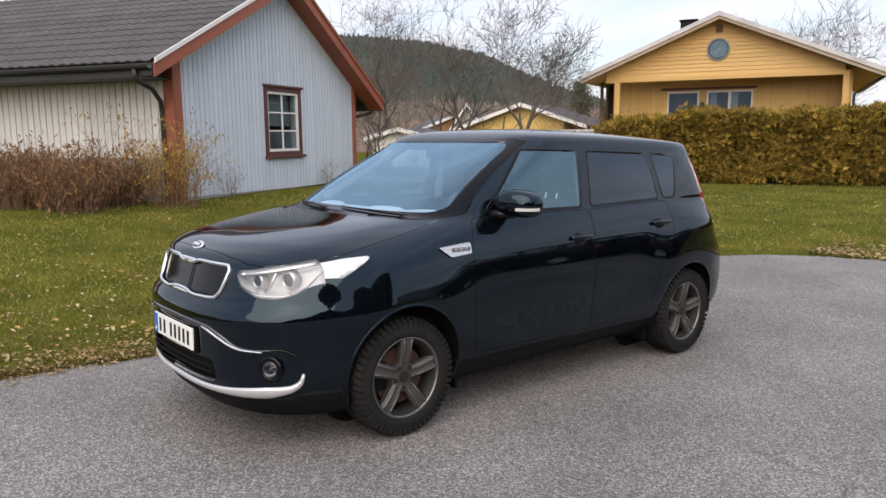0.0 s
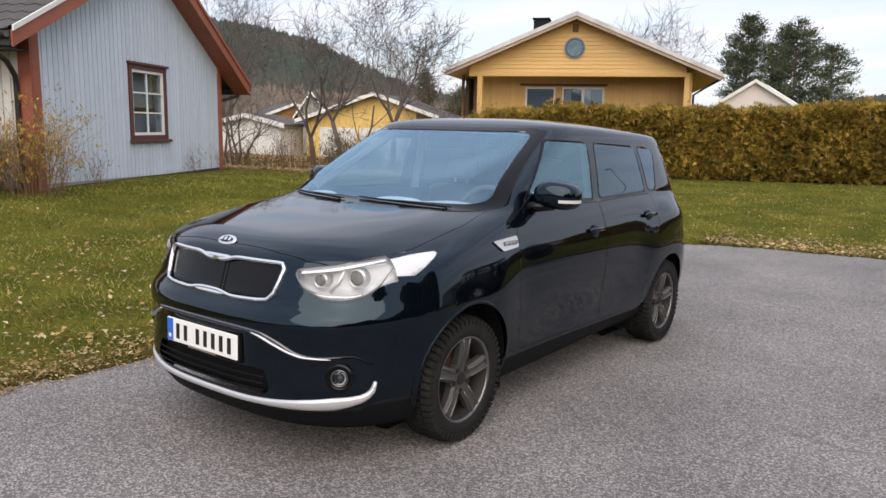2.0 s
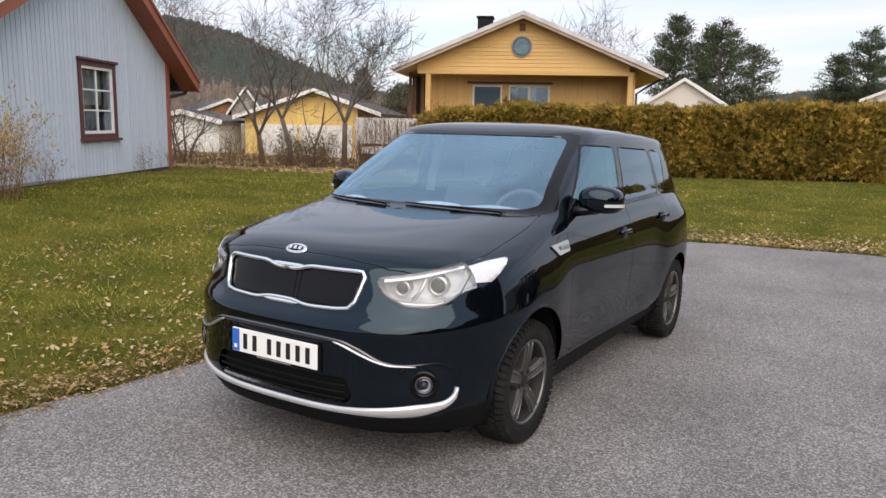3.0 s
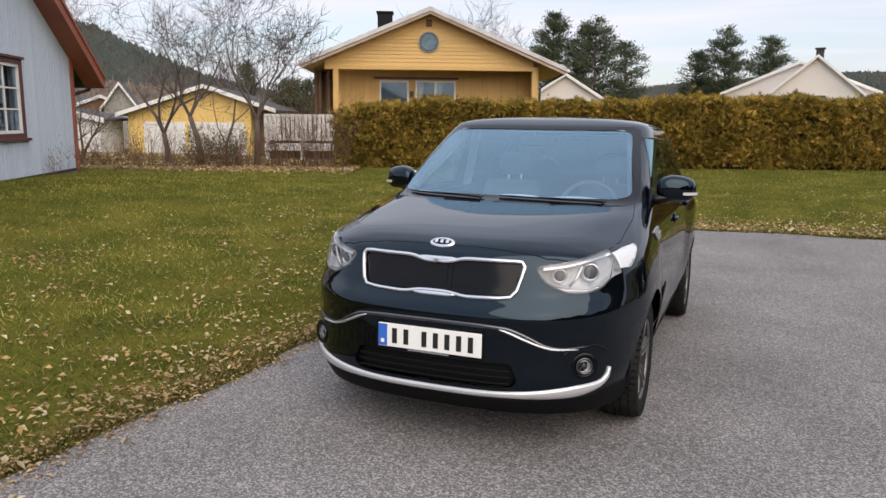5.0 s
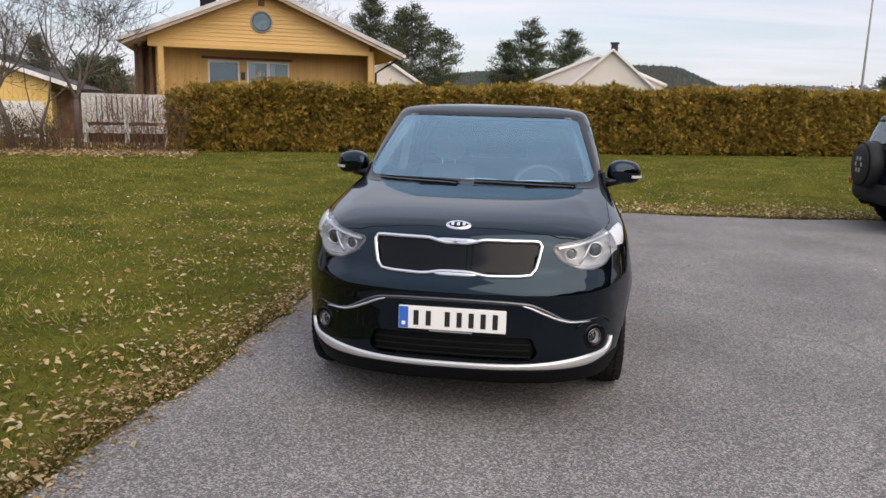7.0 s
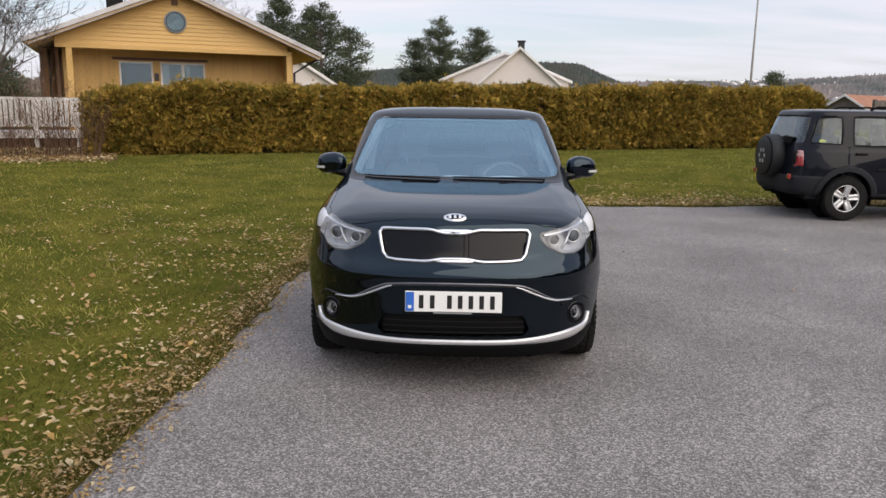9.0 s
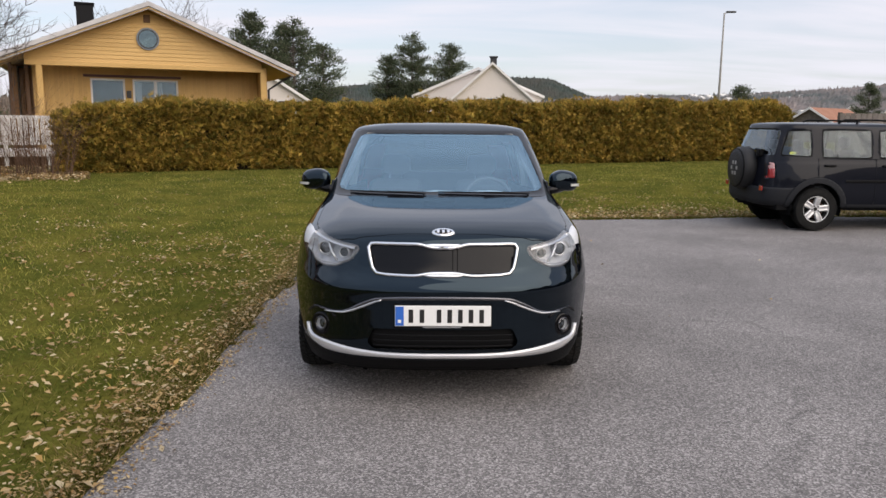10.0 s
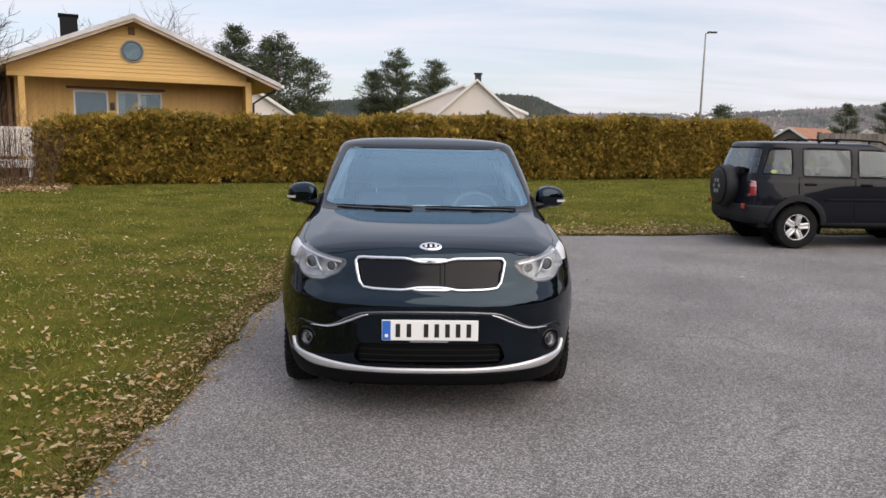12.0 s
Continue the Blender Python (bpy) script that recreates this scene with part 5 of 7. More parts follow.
PINKLENS = mat("faded_clear_red_lens", (0.55, 0.28, 0.26), 0.12, 0.05, 12, 80, coat=1.0)
AMBER = mat("amber_lens", (0.5, 0.2, 0.04), 0.12, 0.05, 12, 80, coat=1.0)
PLATE = mat("white_plate", (0.78, 0.78, 0.76), 0.35, 0.03, 10, 80)
PLATE_BLUE = mat("blue_plate_band", (0.03, 0.13, 0.5), 0.35, 0.03, 10, 80)
PLATE_INK = mat("plate_ink", (0.012, 0.012, 0.012), 0.4, 0.03, 10, 80)
STICKER = mat("yellow_green_sticker", (0.55, 0.6, 0.1), 0.5, 0.05, 10, 80)


# ---- smooth body skins and the panels cut from them ----
def spline(keys, t):
    """Values at t through rows of keys (t, value, ...), smooth and without overshoot."""
    k = np.array(keys, float)
    x, out = k[:, 0], []
    for c in range(1, k.shape[1]):
        y = k[:, c]
        h, s = np.diff(x), np.diff(y) / np.diff(x)
        m = np.zeros(len(x))
        same = s[:-1] * s[1:] > 0
        m[1:-1][same] = 2 * s[:-1][same] * s[1:][same] / (s[:-1][same] + s[1:][same])
        m[0], m[-1] = s[0], s[-1]
        i = np.clip(np.searchsorted(x, t, side="right") - 1, 0, len(h) - 1)
        u = (t - x[i]) / h[i]
        out.append((1 + 2 * u) * (1 - u) ** 2 * y[i] + u * (1 - u) ** 2 * h[i] * m[i] + u * u * (3 - 2 * u) * y[i + 1] + u * u * (u - 1) * h[i] * m[i + 1])
    return np.array(out)


def skin(levels, mid, side_z, flare, counts=(150, 72), close_top=True):
    """Half of a car's outer skin as a bmesh: nested plan outlines, from the sill up to the roof.
    levels: rows of level, front y, front z, rear y, rear z, half width, front squareness, rear squareness, and where the front's curve ends.
    side_z(level, y): how the height along the side departs from a straight line; flare(level, y): sideways swell."""
    nu, nl = counts
    top = levels[-1][0]
    ls = np.linspace(0, top, nl)
    yf, zf, yr, zr, w, nf, nr, fm = spline(levels, ls)
    bm = bmesh.new()
    rows = []
    for k, lv in enumerate(ls):
        th = np.linspace(0, math.pi / 2, 400)
        xf, yfr = w[k] * np.sin(th) ** (2 / nf[k]), fm[k] - (fm[k] - yf[k]) * np.cos(th) ** (2 / nf[k])
        xr, yrr = w[k] * np.cos(th) ** (2 / nr[k]), mid + (yr[k] - mid) * np.sin(th) ** (2 / nr[k])
        x, y = np.concatenate([xf, xr]), np.concatenate([yfr, yrr])
        s = np.concatenate([[0], np.cumsum(np.hypot(np.diff(x), np.diff(y)))])
        q = np.linspace(0, s[-1], nu)
        x, y = np.interp(q, s, x), np.interp(q, s, y)
        g = smoothstep(yf[k], yr[k], y) * 0.5 + 0.5 * (y - yf[k]) / (yr[k] - yf[k])
        z = zf[k] + (zr[k] - zf[k]) * g + side_z(lv, y, x / max(w[k], 1e-3))
        x = x * (1 + flare(lv, y))
        x[0] = x[-1] = 0.0
        rows.append([bm.verts.new(p) for p in zip(x, y, z)])
    for a, b in zip(rows, rows[1:]):
        for i in range(nu - 1):
            bm.faces.new((a[i], a[i + 1], b[i + 1], b[i]))
    bmesh.ops.remove_doubles(bm, verts=bm.verts, dist=0.0004)
    return bm


def flat(co, axis):
    return {"x": (co.y, co.z), "y": (co.x, co.z), "z": (co.x, co.y)}[axis]


def inside(p, poly):
    hit = False
    for (x0, y0), (x1, y1) in zip(poly, poly[1:] + poly[:1]):
        if (y0 > p[1]) != (y1 > p[1]) and p[0] < (x1 - x0) * (p[1] - y0) / (y1 - y0) + x0:
            hit = not hit
    return hit


def rounded(poly, r, n=4):
    """The polygon with its corners rounded."""
    out = []
    for i, p in enumerate(poly):
        a, b, c = Vector(poly[i - 1]), Vector(p), Vector(poly[(i + 1) % len(poly)])
        da, dc = (a - b), (c - b)
        ra, rc = min(r, da.length * 0.45), min(r, dc.length * 0.45)
        p0, p1 = b + da.normalized() * ra, b + dc.normalized() * rc
        for k in range(n + 1):
            t = k / n
            out.append(tuple(p0 * (1 - t) ** 2 + b * 2 * t * (1 - t) + p1 * t * t))
    return out


def inset(poly, d):
    """The polygon drawn in by d."""
    area = sum(a[0] * b[1] - b[0] * a[1] for a, b in zip(poly, poly[1:] + poly[:1]))
    sg = 1 if area > 0 else -1
    out = []
    n = len(poly)
    for i in range(n):
        a, b, c = (Vector(poly[j % n]) for j in (i - 1, i, i + 1))
        e0, e1 = (b - a).normalized(), (c - b).normalized()
        n0, n1 = Vector((-e0.y, e0.x)) * sg, Vector((-e1.y, e1.x)) * sg
        m = n0 + n1
        out.append(tuple(b + m * (d / max(0.3, m.dot(n0)))))
    return out


def score(bm, poly, axis, ok):
    """Cuts the faces along the sides of a polygon, seen along an axis."""
    lo = [min(p[k] for p in poly) - 0.01 for k in (0, 1)]
    hi = [max(p[k] for p in poly) + 0.01 for k in (0, 1)]
    pool = set()
    for f in bm.faces:
        qs = [flat(v.co, axis) for v in f.verts]
        if min(q[0] for q in qs) < hi[0] and max(q[0] for q in qs) > lo[0] and min(q[1] for q in qs) < hi[1] and max(q[1] for q in qs) > lo[1] and ok(f.calc_center_median()):
            pool.add(f)
    for a, b in zip(poly, poly[1:] + poly[:1]):
        d = (b[0] - a[0], b[1] - a[1])
        if math.hypot(*d) < 1e-5:
            continue
        near = []
        e0, e1 = (min(a[0], b[0]) - 0.004, min(a[1], b[1]) - 0.004), (max(a[0], b[0]) + 0.004, max(a[1], b[1]) + 0.004)
        for f in pool:
            qs = [flat(v.co, axis) for v in f.verts]
            if min(q[0] for q in qs) > e1[0] or max(q[0] for q in qs) < e0[0] or min(q[1] for q in qs) > e1[1] or max(q[1] for q in qs) < e0[1]:
                continue
            near.append(f)
        if not near:
            continue
        near.sort(key=lambda f: tuple(f.calc_center_median()))
        geom = near + list(dict.fromkeys(e for f in near for e in f.edges)) + list(dict.fromkeys(v for f in near for v in f.verts))
        n = (-d[1], d[0])
        co = {"x": (0, *a), "y": (a[0], 0, a[1]), "z": (*a, 0)}[axis]
        no = {"x": (0, *n), "y": (n[0], 0, n[1]), "z": (*n, 0)}[axis]
        got = bmesh.ops.bisect_plane(bm, geom=geom, dist=1e-6, plane_co=co, plane_no=no)
        pool = {f for f in pool if f.is_valid} | {g for g in got["geom"] if isinstance(g, bmesh.types.BMFace) and g.is_valid}


def take(bm, faces):
    """Moves faces into a bmesh of their own."""
    out, made = bmesh.new(), {}
    for f in faces:
        vs = []
        for v in f.verts:
            if v not in made:
                made[v] = out.verts.new(v.co)
            vs.append(made[v])
        out.faces.new(vs)
    bmesh.ops.delete(bm, geom=faces, context="FACES")
    return out


def cut(bm, poly, axis, ok, gap=0.0, seams=None):
    """Cuts a panel out of a skin; gap: the width of the joint round it, whose sunken floor goes to seams."""
    score(bm, poly, axis, ok)
    got = [f for f in bm.faces if ok(c := f.calc_center_median()) and inside(flat(c, axis), poly)]
    out = take(bm, got)
    if gap:
        small = inset(poly, gap)
        score(out, small, axis, lambda c: True)
        joint = take(out, [f for f in out.faces if not inside(flat(f.calc_center_median(), axis), small)])
        joint.normal_update()
        for v in joint.verts:
            v.co -= v.normal * 0.0018
        seams.append(joint)
    return out


def mirrored(bm):
    out = bm.copy()
    for v in out.verts:
        v.co.x = -v.co.x
    bmesh.ops.reverse_faces(out, faces=out.faces)
    return out


def both(bm):
    """A half and its mirror image, welded along the middle."""
    out = mirrored(bm)
    made = {v: out.verts.new(v.co) for v in bm.verts}
    for f in bm.faces:
        out.faces.new([made[v] for v in f.verts])
    bm.free()
    bmesh.ops.remove_doubles(out, verts=[v for v in out.verts if abs(v.co.x) < 0.002], dist=0.003)
    return out


def sheet(name, bm, material, parent, label="", thick=0.0):
    """A panel of a skin, smooth, with a thickness inwards."""
    ob = part(name, bm, material, parent, label, smooth=True)
    if thick:
        m = ob.modifiers.new("thickness", "SOLIDIFY")
        m.thickness, m.offset, m.use_rim = thick, -1, True
    return ob


def pair(name, bm, material, parent, label="", thick=0.0):
    other = mirrored(bm)
    a = sheet(name, bm, material, parent, label, thick)
    b = sheet(name, other, material, parent, label, thick)
    return a, b


def strip(points, wide, proud, bm=None, taper=None):
    """A raised bar along points: each has a place, an outward way and an across way."""
    bm = bm or bmesh.new()
    rings = []
    for i, (p, out, across) in enumerate(points):
        w = wide * (taper[i] if taper else 1)
        prof = ((-0.5, -0.4), (-0.5, 0.45), (-0.3, 0.9), (0, 1), (0.3, 0.9), (0.5, 0.45), (0.5, -0.4))
        rings.append([bm.verts.new(p + across * (a * w) + out * (b * proud)) for a, b in prof])
    for r0, r1 in zip(rings, rings[1:]):
        for k in range(6):
            bm.faces.new((r0[k], r0[k + 1], r1[k + 1], r1[k]))
    bm.faces.new(rings[0])
    bm.faces.new(rings[-1][::-1])
    bmesh.ops.recalc_face_normals(bm, faces=bm.faces)
    return bm


def on_skin(tree, p, way, points, wide, proud, up=None, taper=None, closed=False, bm=None):
    """A strip that follows a skin: points are thrown on it along a way."""
    rows = []
    pts = points + ([points[0]] if closed else [])
    hits = []
    for q in pts:
        hit, nrm, _, _ = tree.ray_cast(Vector(q) - Vector(way) * 2, Vector(way))
        if hit is not None:
            hits.append((hit, nrm if nrm.dot(Vector(way)) < 0 else -nrm))
    for i, (hit, nrm) in enumerate(hits):
        n = len(hits)
        a = hits[(i - 1) % (n - 1)][0] if closed and i == 0 else hits[max(0, i - 1)][0]
        b = hits[(i + 1) % (n - 1)][0] if closed and i == n - 1 else hits[min(n - 1, i + 1)][0]
        along = (b - a).normalized()
        rows.append((hit, nrm, nrm.cross(along).normalized()))
    return strip(rows, wide, proud, bm, taper)


def smooth_line(keys, n):
    """Points along a smooth curve through 2D keys."""
    k = np.array(keys, float)
    t = np.concatenate([[0], np.cumsum(np.hypot(*np.diff(k, axis=0).T))])
    q = np.linspace(0, t[-1], n)
    x, z = spline(np.column_stack([t, k]), q)
    return list(zip(x.tolist(), z.tolist()))


def ellipsoid(sx, sy, sz, at, bm=None, seg=20, power=1.0):
    bm = bm or bmesh.new()
    got = bmesh.ops.create_uvsphere(bm, u_segments=seg, v_segments=seg // 2, radius=1.0)
    for v in got["verts"]:
        c = v.co
        v.co = Vector((math.copysign(abs(c.x) ** power, c.x) * sx + at[0], math.copysign(abs(c.y) ** power, c.y) * sy + at[1], math.copysign(abs(c.z) ** power, c.z) * sz + at[2]))
    return bm


# ---- wheels ----
def wheel(parent, x, y, radius, rim_r, wide, side, alloy, spokes, style):
    """A wheel on the car's side (+1 or -1): tyre with blocks, rim, spokes, nuts, cap, brake disc."""
    hub = part("wheel", lathe([(0.05, -wide * 0.45), (0.05, wide * 0.3)], "x", 16), PLASTIC, parent)
    hub.location = (x, y, radius)
    hub.rotation_euler = (0, 0, 0 if side > 0 else math.pi)
    h = wide / 2
    prof = [(rim_r - 0.004, -h * 0.86), (rim_r + 0.02, -h * 0.95), (rim_r + 0.06, -h), (radius - 0.042, -h * 0.97), (radius - 0.020, -h * 0.86), (radius - 0.013, -h * 0.5),
            (radius - 0.013, h * 0.5), (radius - 0.020, h * 0.86), (radius - 0.042, h * 0.97), (rim_r + 0.06, h), (rim_r + 0.02, h * 0.95), (rim_r - 0.004, h * 0.86)]
    tyre = part("tyre", lathe(prof, "x", 56, closed=True), RUBBER, hub, smooth=True)
    bm = bmesh.new()
    n = 54
    for k in range(n):
        for lane, (a, b) in enumerate(((-1.0, -0.62), (-0.54, -0.2), (-0.12, 0.12), (0.2, 0.54), (0.62, 1.0))):
            t = (k + (lane % 2) * 0.5) * math.tau / n
            dt = 0.33 * math.tau / n
            shoulder = abs(a + b) > 1.2
            r0, r1 = radius - 0.05, radius
            skew = 0.25 * dt * (1 if lane > 2 else -1)
            vs = []
            for rr in (r0, r1):
                for s, xx in ((-1, a), (1, a), (1, b), (-1, b)):
                    drop = 0.014 if shoulder and abs(xx) > 0.9 and rr == r1 else 0
                    ang = t + s * dt + (skew if xx == b else -skew)
                    vs.append(bm.verts.new((xx * h, (rr - drop) * math.cos(ang), (rr - drop) * math.sin(ang))))
            for q in ((4, 5, 6, 7), (0, 4, 7, 3), (1, 2, 6, 5), (0, 1, 5, 4), (3, 7, 6, 2)):
                bm.faces.new([vs[i] for i in q])
    bmesh.ops.recalc_face_normals(bm, faces=bm.faces)
    tagged(part("tread", bm, RUBBER, tyre), kind="stuff")
    rim = part("rim", lathe([(rim_r, -h * 0.86), (rim_r - 0.02, -h * 0.8), (rim_r - 0.03, -h * 0.2), (rim_r - 0.025, h * 0.66), (rim_r - 0.006, h * 0.80), (rim_r, h * 0.88), (rim_r + 0.010, h * 0.86), (rim_r + 0.006, -h * 0.82)], "x", 56, closed=True), BARREL, hub, smooth=True)
    part("rim_edge", lathe([(rim_r - 0.012, h * 0.72), (rim_r - 0.004, h * 0.86), (rim_r + 0.004, h * 0.90), (rim_r + 0.004, h * 0.7)], "x", 56, closed=True), ALLOY_EDGE if style == 5 else alloy, hub, smooth=True)
    part("brake_disc", lathe([(0.07, h * 0.05), (rim_r * 0.72, h * 0.05), (rim_r * 0.72, h * 0.2), (0.07, h * 0.2)], "x", 40, closed=True), RUST, hub)
    part("caliper", box(h * 0.0, h * 0.38, -rim_r * 0.78, -rim_r * 0.42, -0.06, 0.09, 0.012), PLASTIC, hub)
    for k in range(spokes):
        t = k * math.tau / spokes + math.pi / 2 + (-0.06 if side > 0 else -0.2)
        bm = bmesh.new()
        rows = []
        for f, half_w, out, deep in ((0.12, 0.030, 0.62, 0.05), (0.30, 0.034, 0.70, 0.05), (0.6, 0.035, 0.80, 0.045), (0.85, 0.038, 0.83, 0.04), (0.985, 0.044, 0.81, 0.04)):
            r = rim_r * f
            w = half_w * (1.0 if style == 5 else 1.35)
            rows.append([bm.verts.new((xx, r * math.cos(t) + s * w * math.sin(t), r * math.sin(t) - s * w * math.cos(t))) for s, xx in ((-1, out * h - deep), (-1, out * h - 0.012), (-0.62, out * h), (-0.2, out * h - 0.006), (0.2, out * h - 0.006), (0.62, out * h), (1, out * h - 0.012), (1, out * h - deep))])
        for a, b in zip(rows, rows[1:]):
            for i in range(8):
                bm.faces.new((a[i], a[(i + 1) % 8], b[(i + 1) % 8], b[i]))
        bm.faces.new(rows[0])
        bm.faces.new(rows[-1][::-1])
        bmesh.ops.recalc_face_normals(bm, faces=bm.faces)
        spoke = part("spoke", bm, alloy, hub)
        if style == 5:
            for s in (-0.5, 0.5):
                rail = [(o * h + 0.001, rim_r * f * math.cos(t) + s * w * math.sin(t), rim_r * f * math.sin(t) - s * w * math.cos(t)) for f, w, o in ((0.34, 0.040, 0.70), (0.6, 0.043, 0.80), (0.85, 0.047, 0.83), (0.97, 0.054, 0.81))]
                part("spoke_edge", tube(rail, [0.0025, 0.0035, 0.004, 0.004], 6), ALLOY_EDGE, spoke, smooth=True)
        a = t + math.pi / spokes
        part("wheel_nut", tube([(h * 0.45, 0.056 * math.cos(a), 0.056 * math.sin(a)), (h * 0.70, 0.056 * math.cos(a), 0.056 * math.sin(a))], 0.012, 6), BARREL, hub)
    part("hub_disc", lathe([(0.0001, h * 0.3), (0.08, h * 0.3), (0.078, h * 0.60), (0.06, h * 0.64), (0.0001, h * 0.64)], "x", 24), alloy, hub)
    part("centre_cap", lathe([(0.0001, h * 0.62), (0.031, h * 0.62), (0.029, h * 0.69), (0.0001, h * 0.69)], "x", 24), BARREL, hub)
    return hub


def seat(parent, x, y, z, wide, material, rest=True):
    """A car seat: cushion, backrest with side bolsters, headrest on two stems."""
    s = part("seat", box(x - wide / 2, x + wide / 2, y, y + 0.5, z, z + 0.16, 0.05), material, parent, smooth=True)
    bm = box(-wide / 2, wide / 2, -0.07, 0.07, 0, 0.62, 0.06)
    for v in bm.verts:
        v.co = Vector((v.co.x * (1 - 0.25 * v.co.z), v.co.y + v.co.z * 0.24 + y + 0.5 - (0.03 if abs(v.co.x) > wide * 0.3 else 0), v.co.z + z + 0.1))
        v.co.x += x
    part("backrest", bm, material, s, smooth=True)
    if rest:
        part("headrest", ellipsoid(0.13, 0.055, 0.09, (x, y + 0.7, z + 0.84), power=0.7), material, s, smooth=True)
        for d in (-0.05, 0.05):
            part("stem", tube([(x + d, y + 0.66, z + 0.68), (x + d, y + 0.69, z + 0.8)], 0.007, 6), CHROME, s)
    return s


# ---- the black hatchback ----
def hatchback():
    from mathutils.bvhtree import BVHTree
    car = thing("hatchback", "glossy black compact hatchback parked on the asphalt drive", "car", pose(0, 0, 0.0635, -1.6, 0, 0))
    # level, front y and z, rear y and z, half width, squareness front and rear, end of the front's curve
    levels = ((0, 0.12, 0.165, 4.05, 0.25, 0.84, 3, 6, 0.95), (1, 0.055, 0.25, 4.13, 0.3, 0.872, 2.9, 6.5, 0.95),
              (2, 0.02, 0.345, 4.17, 0.4, 0.886, 2.85, 7, 0.95), (3, 0.022, 0.44, 4.185, 0.52, 0.892, 2.8, 7, 0.95),
              (4, 0.02, 0.54, 4.18, 0.64, 0.893, 2.8, 7, 0.95), (5, 0.004, 0.635, 4.14, 0.76, 0.892, 2.8, 7, 0.95),
              (6, 0.062, 0.73, 4.075, 0.86, 0.888, 2.75, 6.5, 0.95), (7, 0.094, 0.835, 4.03, 0.94, 0.878, 2.7, 6.5, 0.95),
              (8, 0.118, 0.905, 3.98, 1, 0.864, 2.65, 7, 0.98), (9, 0.212, 0.962, 3.955, 1.05, 0.846, 2.75, 8, 1.2),
              (10, 0.54, 1.017, 3.95, 1.09, 0.828, 3.2, 9, 1.5), (11, 0.98, 1.082, 3.94, 1.13, 0.806, 4, 9.5, 1.8),
              (12, 1.06, 1.105, 3.93, 1.16, 0.796, 4.2, 10, 1.86), (13, 1.27, 1.225, 3.905, 1.25, 0.772, 4.6, 10, 2.0),
              (14, 1.5, 1.345, 3.875, 1.35, 0.744, 5.4, 10, 2.22), (15, 1.74, 1.462, 3.845, 1.44, 0.712, 6.3, 10, 2.42),
              (16, 1.86, 1.52, 3.845, 1.5, 0.692, 7, 9, 2.52), (17, 1.925, 1.553, 3.86, 1.53, 0.664, 7.5, 8, 2.56),
              (18, 2, 1.578, 3.82, 1.548, 0.58, 6, 6, 2.6), (19, 2.12, 1.594, 3.70, 1.568, 0.43, 4, 4, 2.6),
              (20, 2.4, 1.603, 3.2, 1.592, 0.18, 3, 3, 2.6), (21, 2.54, 1.604, 2.66, 1.604, 0.01, 2, 2, 2.6))

    def side_z(lv, y, r):
        # the fender crown and the belt rise a little towards the rear; sills stay level
        low = math.exp(-((lv - 1) / 1.2) ** 2)
        crown = math.exp(-((lv - 9.5) / 1.6) ** 2)
        roof = smoothstep(15.5, 18, lv)
        swage = 0.012 * math.exp(-((lv - 10) / 1.1) ** 2) * smoothstep(0.90, 0.72, r)
        return swage + low * 0.045 * smoothstep(0.62, 1.2, y) * (1 - smoothstep(3.5, 4.0, y)) - crown * 0.030 * np.exp(-((y - 0.45) / 0.4) ** 2) * r ** 3 + roof * 0.012 * np.sin(np.clip((y - 1.9) / 1.9, 0, 1) * math.pi)

    def flare(lv, y):
        body = math.exp(-((lv - 4.5) / 2.6) ** 2)
        arch = 0.034 * np.exp(-((y - 0.9) / 0.40) ** 4) + 0.040 * np.exp(-((y - 3.46) / 0.42) ** 4)
        waist = -0.030 * np.exp(-((y - 2.15) / 0.66) ** 4) * math.exp(-((lv - 2.6) / 1.6) ** 2)
        shoulder = 0.046 * np.exp(-((y - 3.62) / 0.34) ** 2) * math.exp(-((lv - 7.4) / 1.5) ** 2) - 0.018 * np.exp(-((y - 3.62) / 0.3) ** 2) * math.exp(-((lv - 10.8) / 1.2) ** 2)
        taper = -0.03 * smoothstep(2.6, 3.9, y) * smoothstep(11, 16, lv)
        return body * arch + waist + shoulder + taper

    bm = skin(levels, 2.6, side_z, flare, (170, 84))
    bmesh.ops.recalc_face_normals(bm, faces=bm.faces)
    test = max(bm.faces, key=lambda f: f.calc_center_median().x)
    if test.normal.x < 0:
        bmesh.ops.reverse_faces(bm, faces=bm.faces)
    whole = both(bm.copy())
    whole.normal_update()
    tree = BVHTree.FromBMesh(whole)
    corners = [([v.co.copy() for v in f.verts], [v.normal.copy() for v in f.verts]) for f in whole.faces]
    whole.free()

    def flow(ob):
        """Gives a panel the normals of the whole skin, so that reflections run on across its joints."""
        ns = []
        for v in ob.data.vertices:
            cos, nrm = corners[tree.find_nearest(v.co)[2]]
            n = Vector((0, 0, 0))
            for c, k in zip(cos, nrm):
                n += k / (1e-5 + (c - v.co).length)
            ns.append(n.normalized())
        ob.data.normals_split_custom_set_from_vertices(ns)
        return ob

    left = lambda c: c.x > 0.5
    seams = []

    # wheel arches
    for yc in (0.888, 3.45):
        ring = [(yc + 0.345 * math.cos(a), 0.33 + 0.345 * math.sin(a)) for a in np.linspace(0, math.tau, 40, endpoint=False)]
        cut(bm, ring, "x", lambda c: c.x > 0.45 and c.z < 0.8).free()
        pts = [(1.4, yc + 0.350 * math.cos(a), 0.33 + 0.350 * math.sin(a)) for a in np.linspace(-0.32, math.pi + 0.32, 40)]
        for s in (1, -1):
            q = on_skin(tree, None, (-1, 0, 0), pts, 0.012, 0.0015)
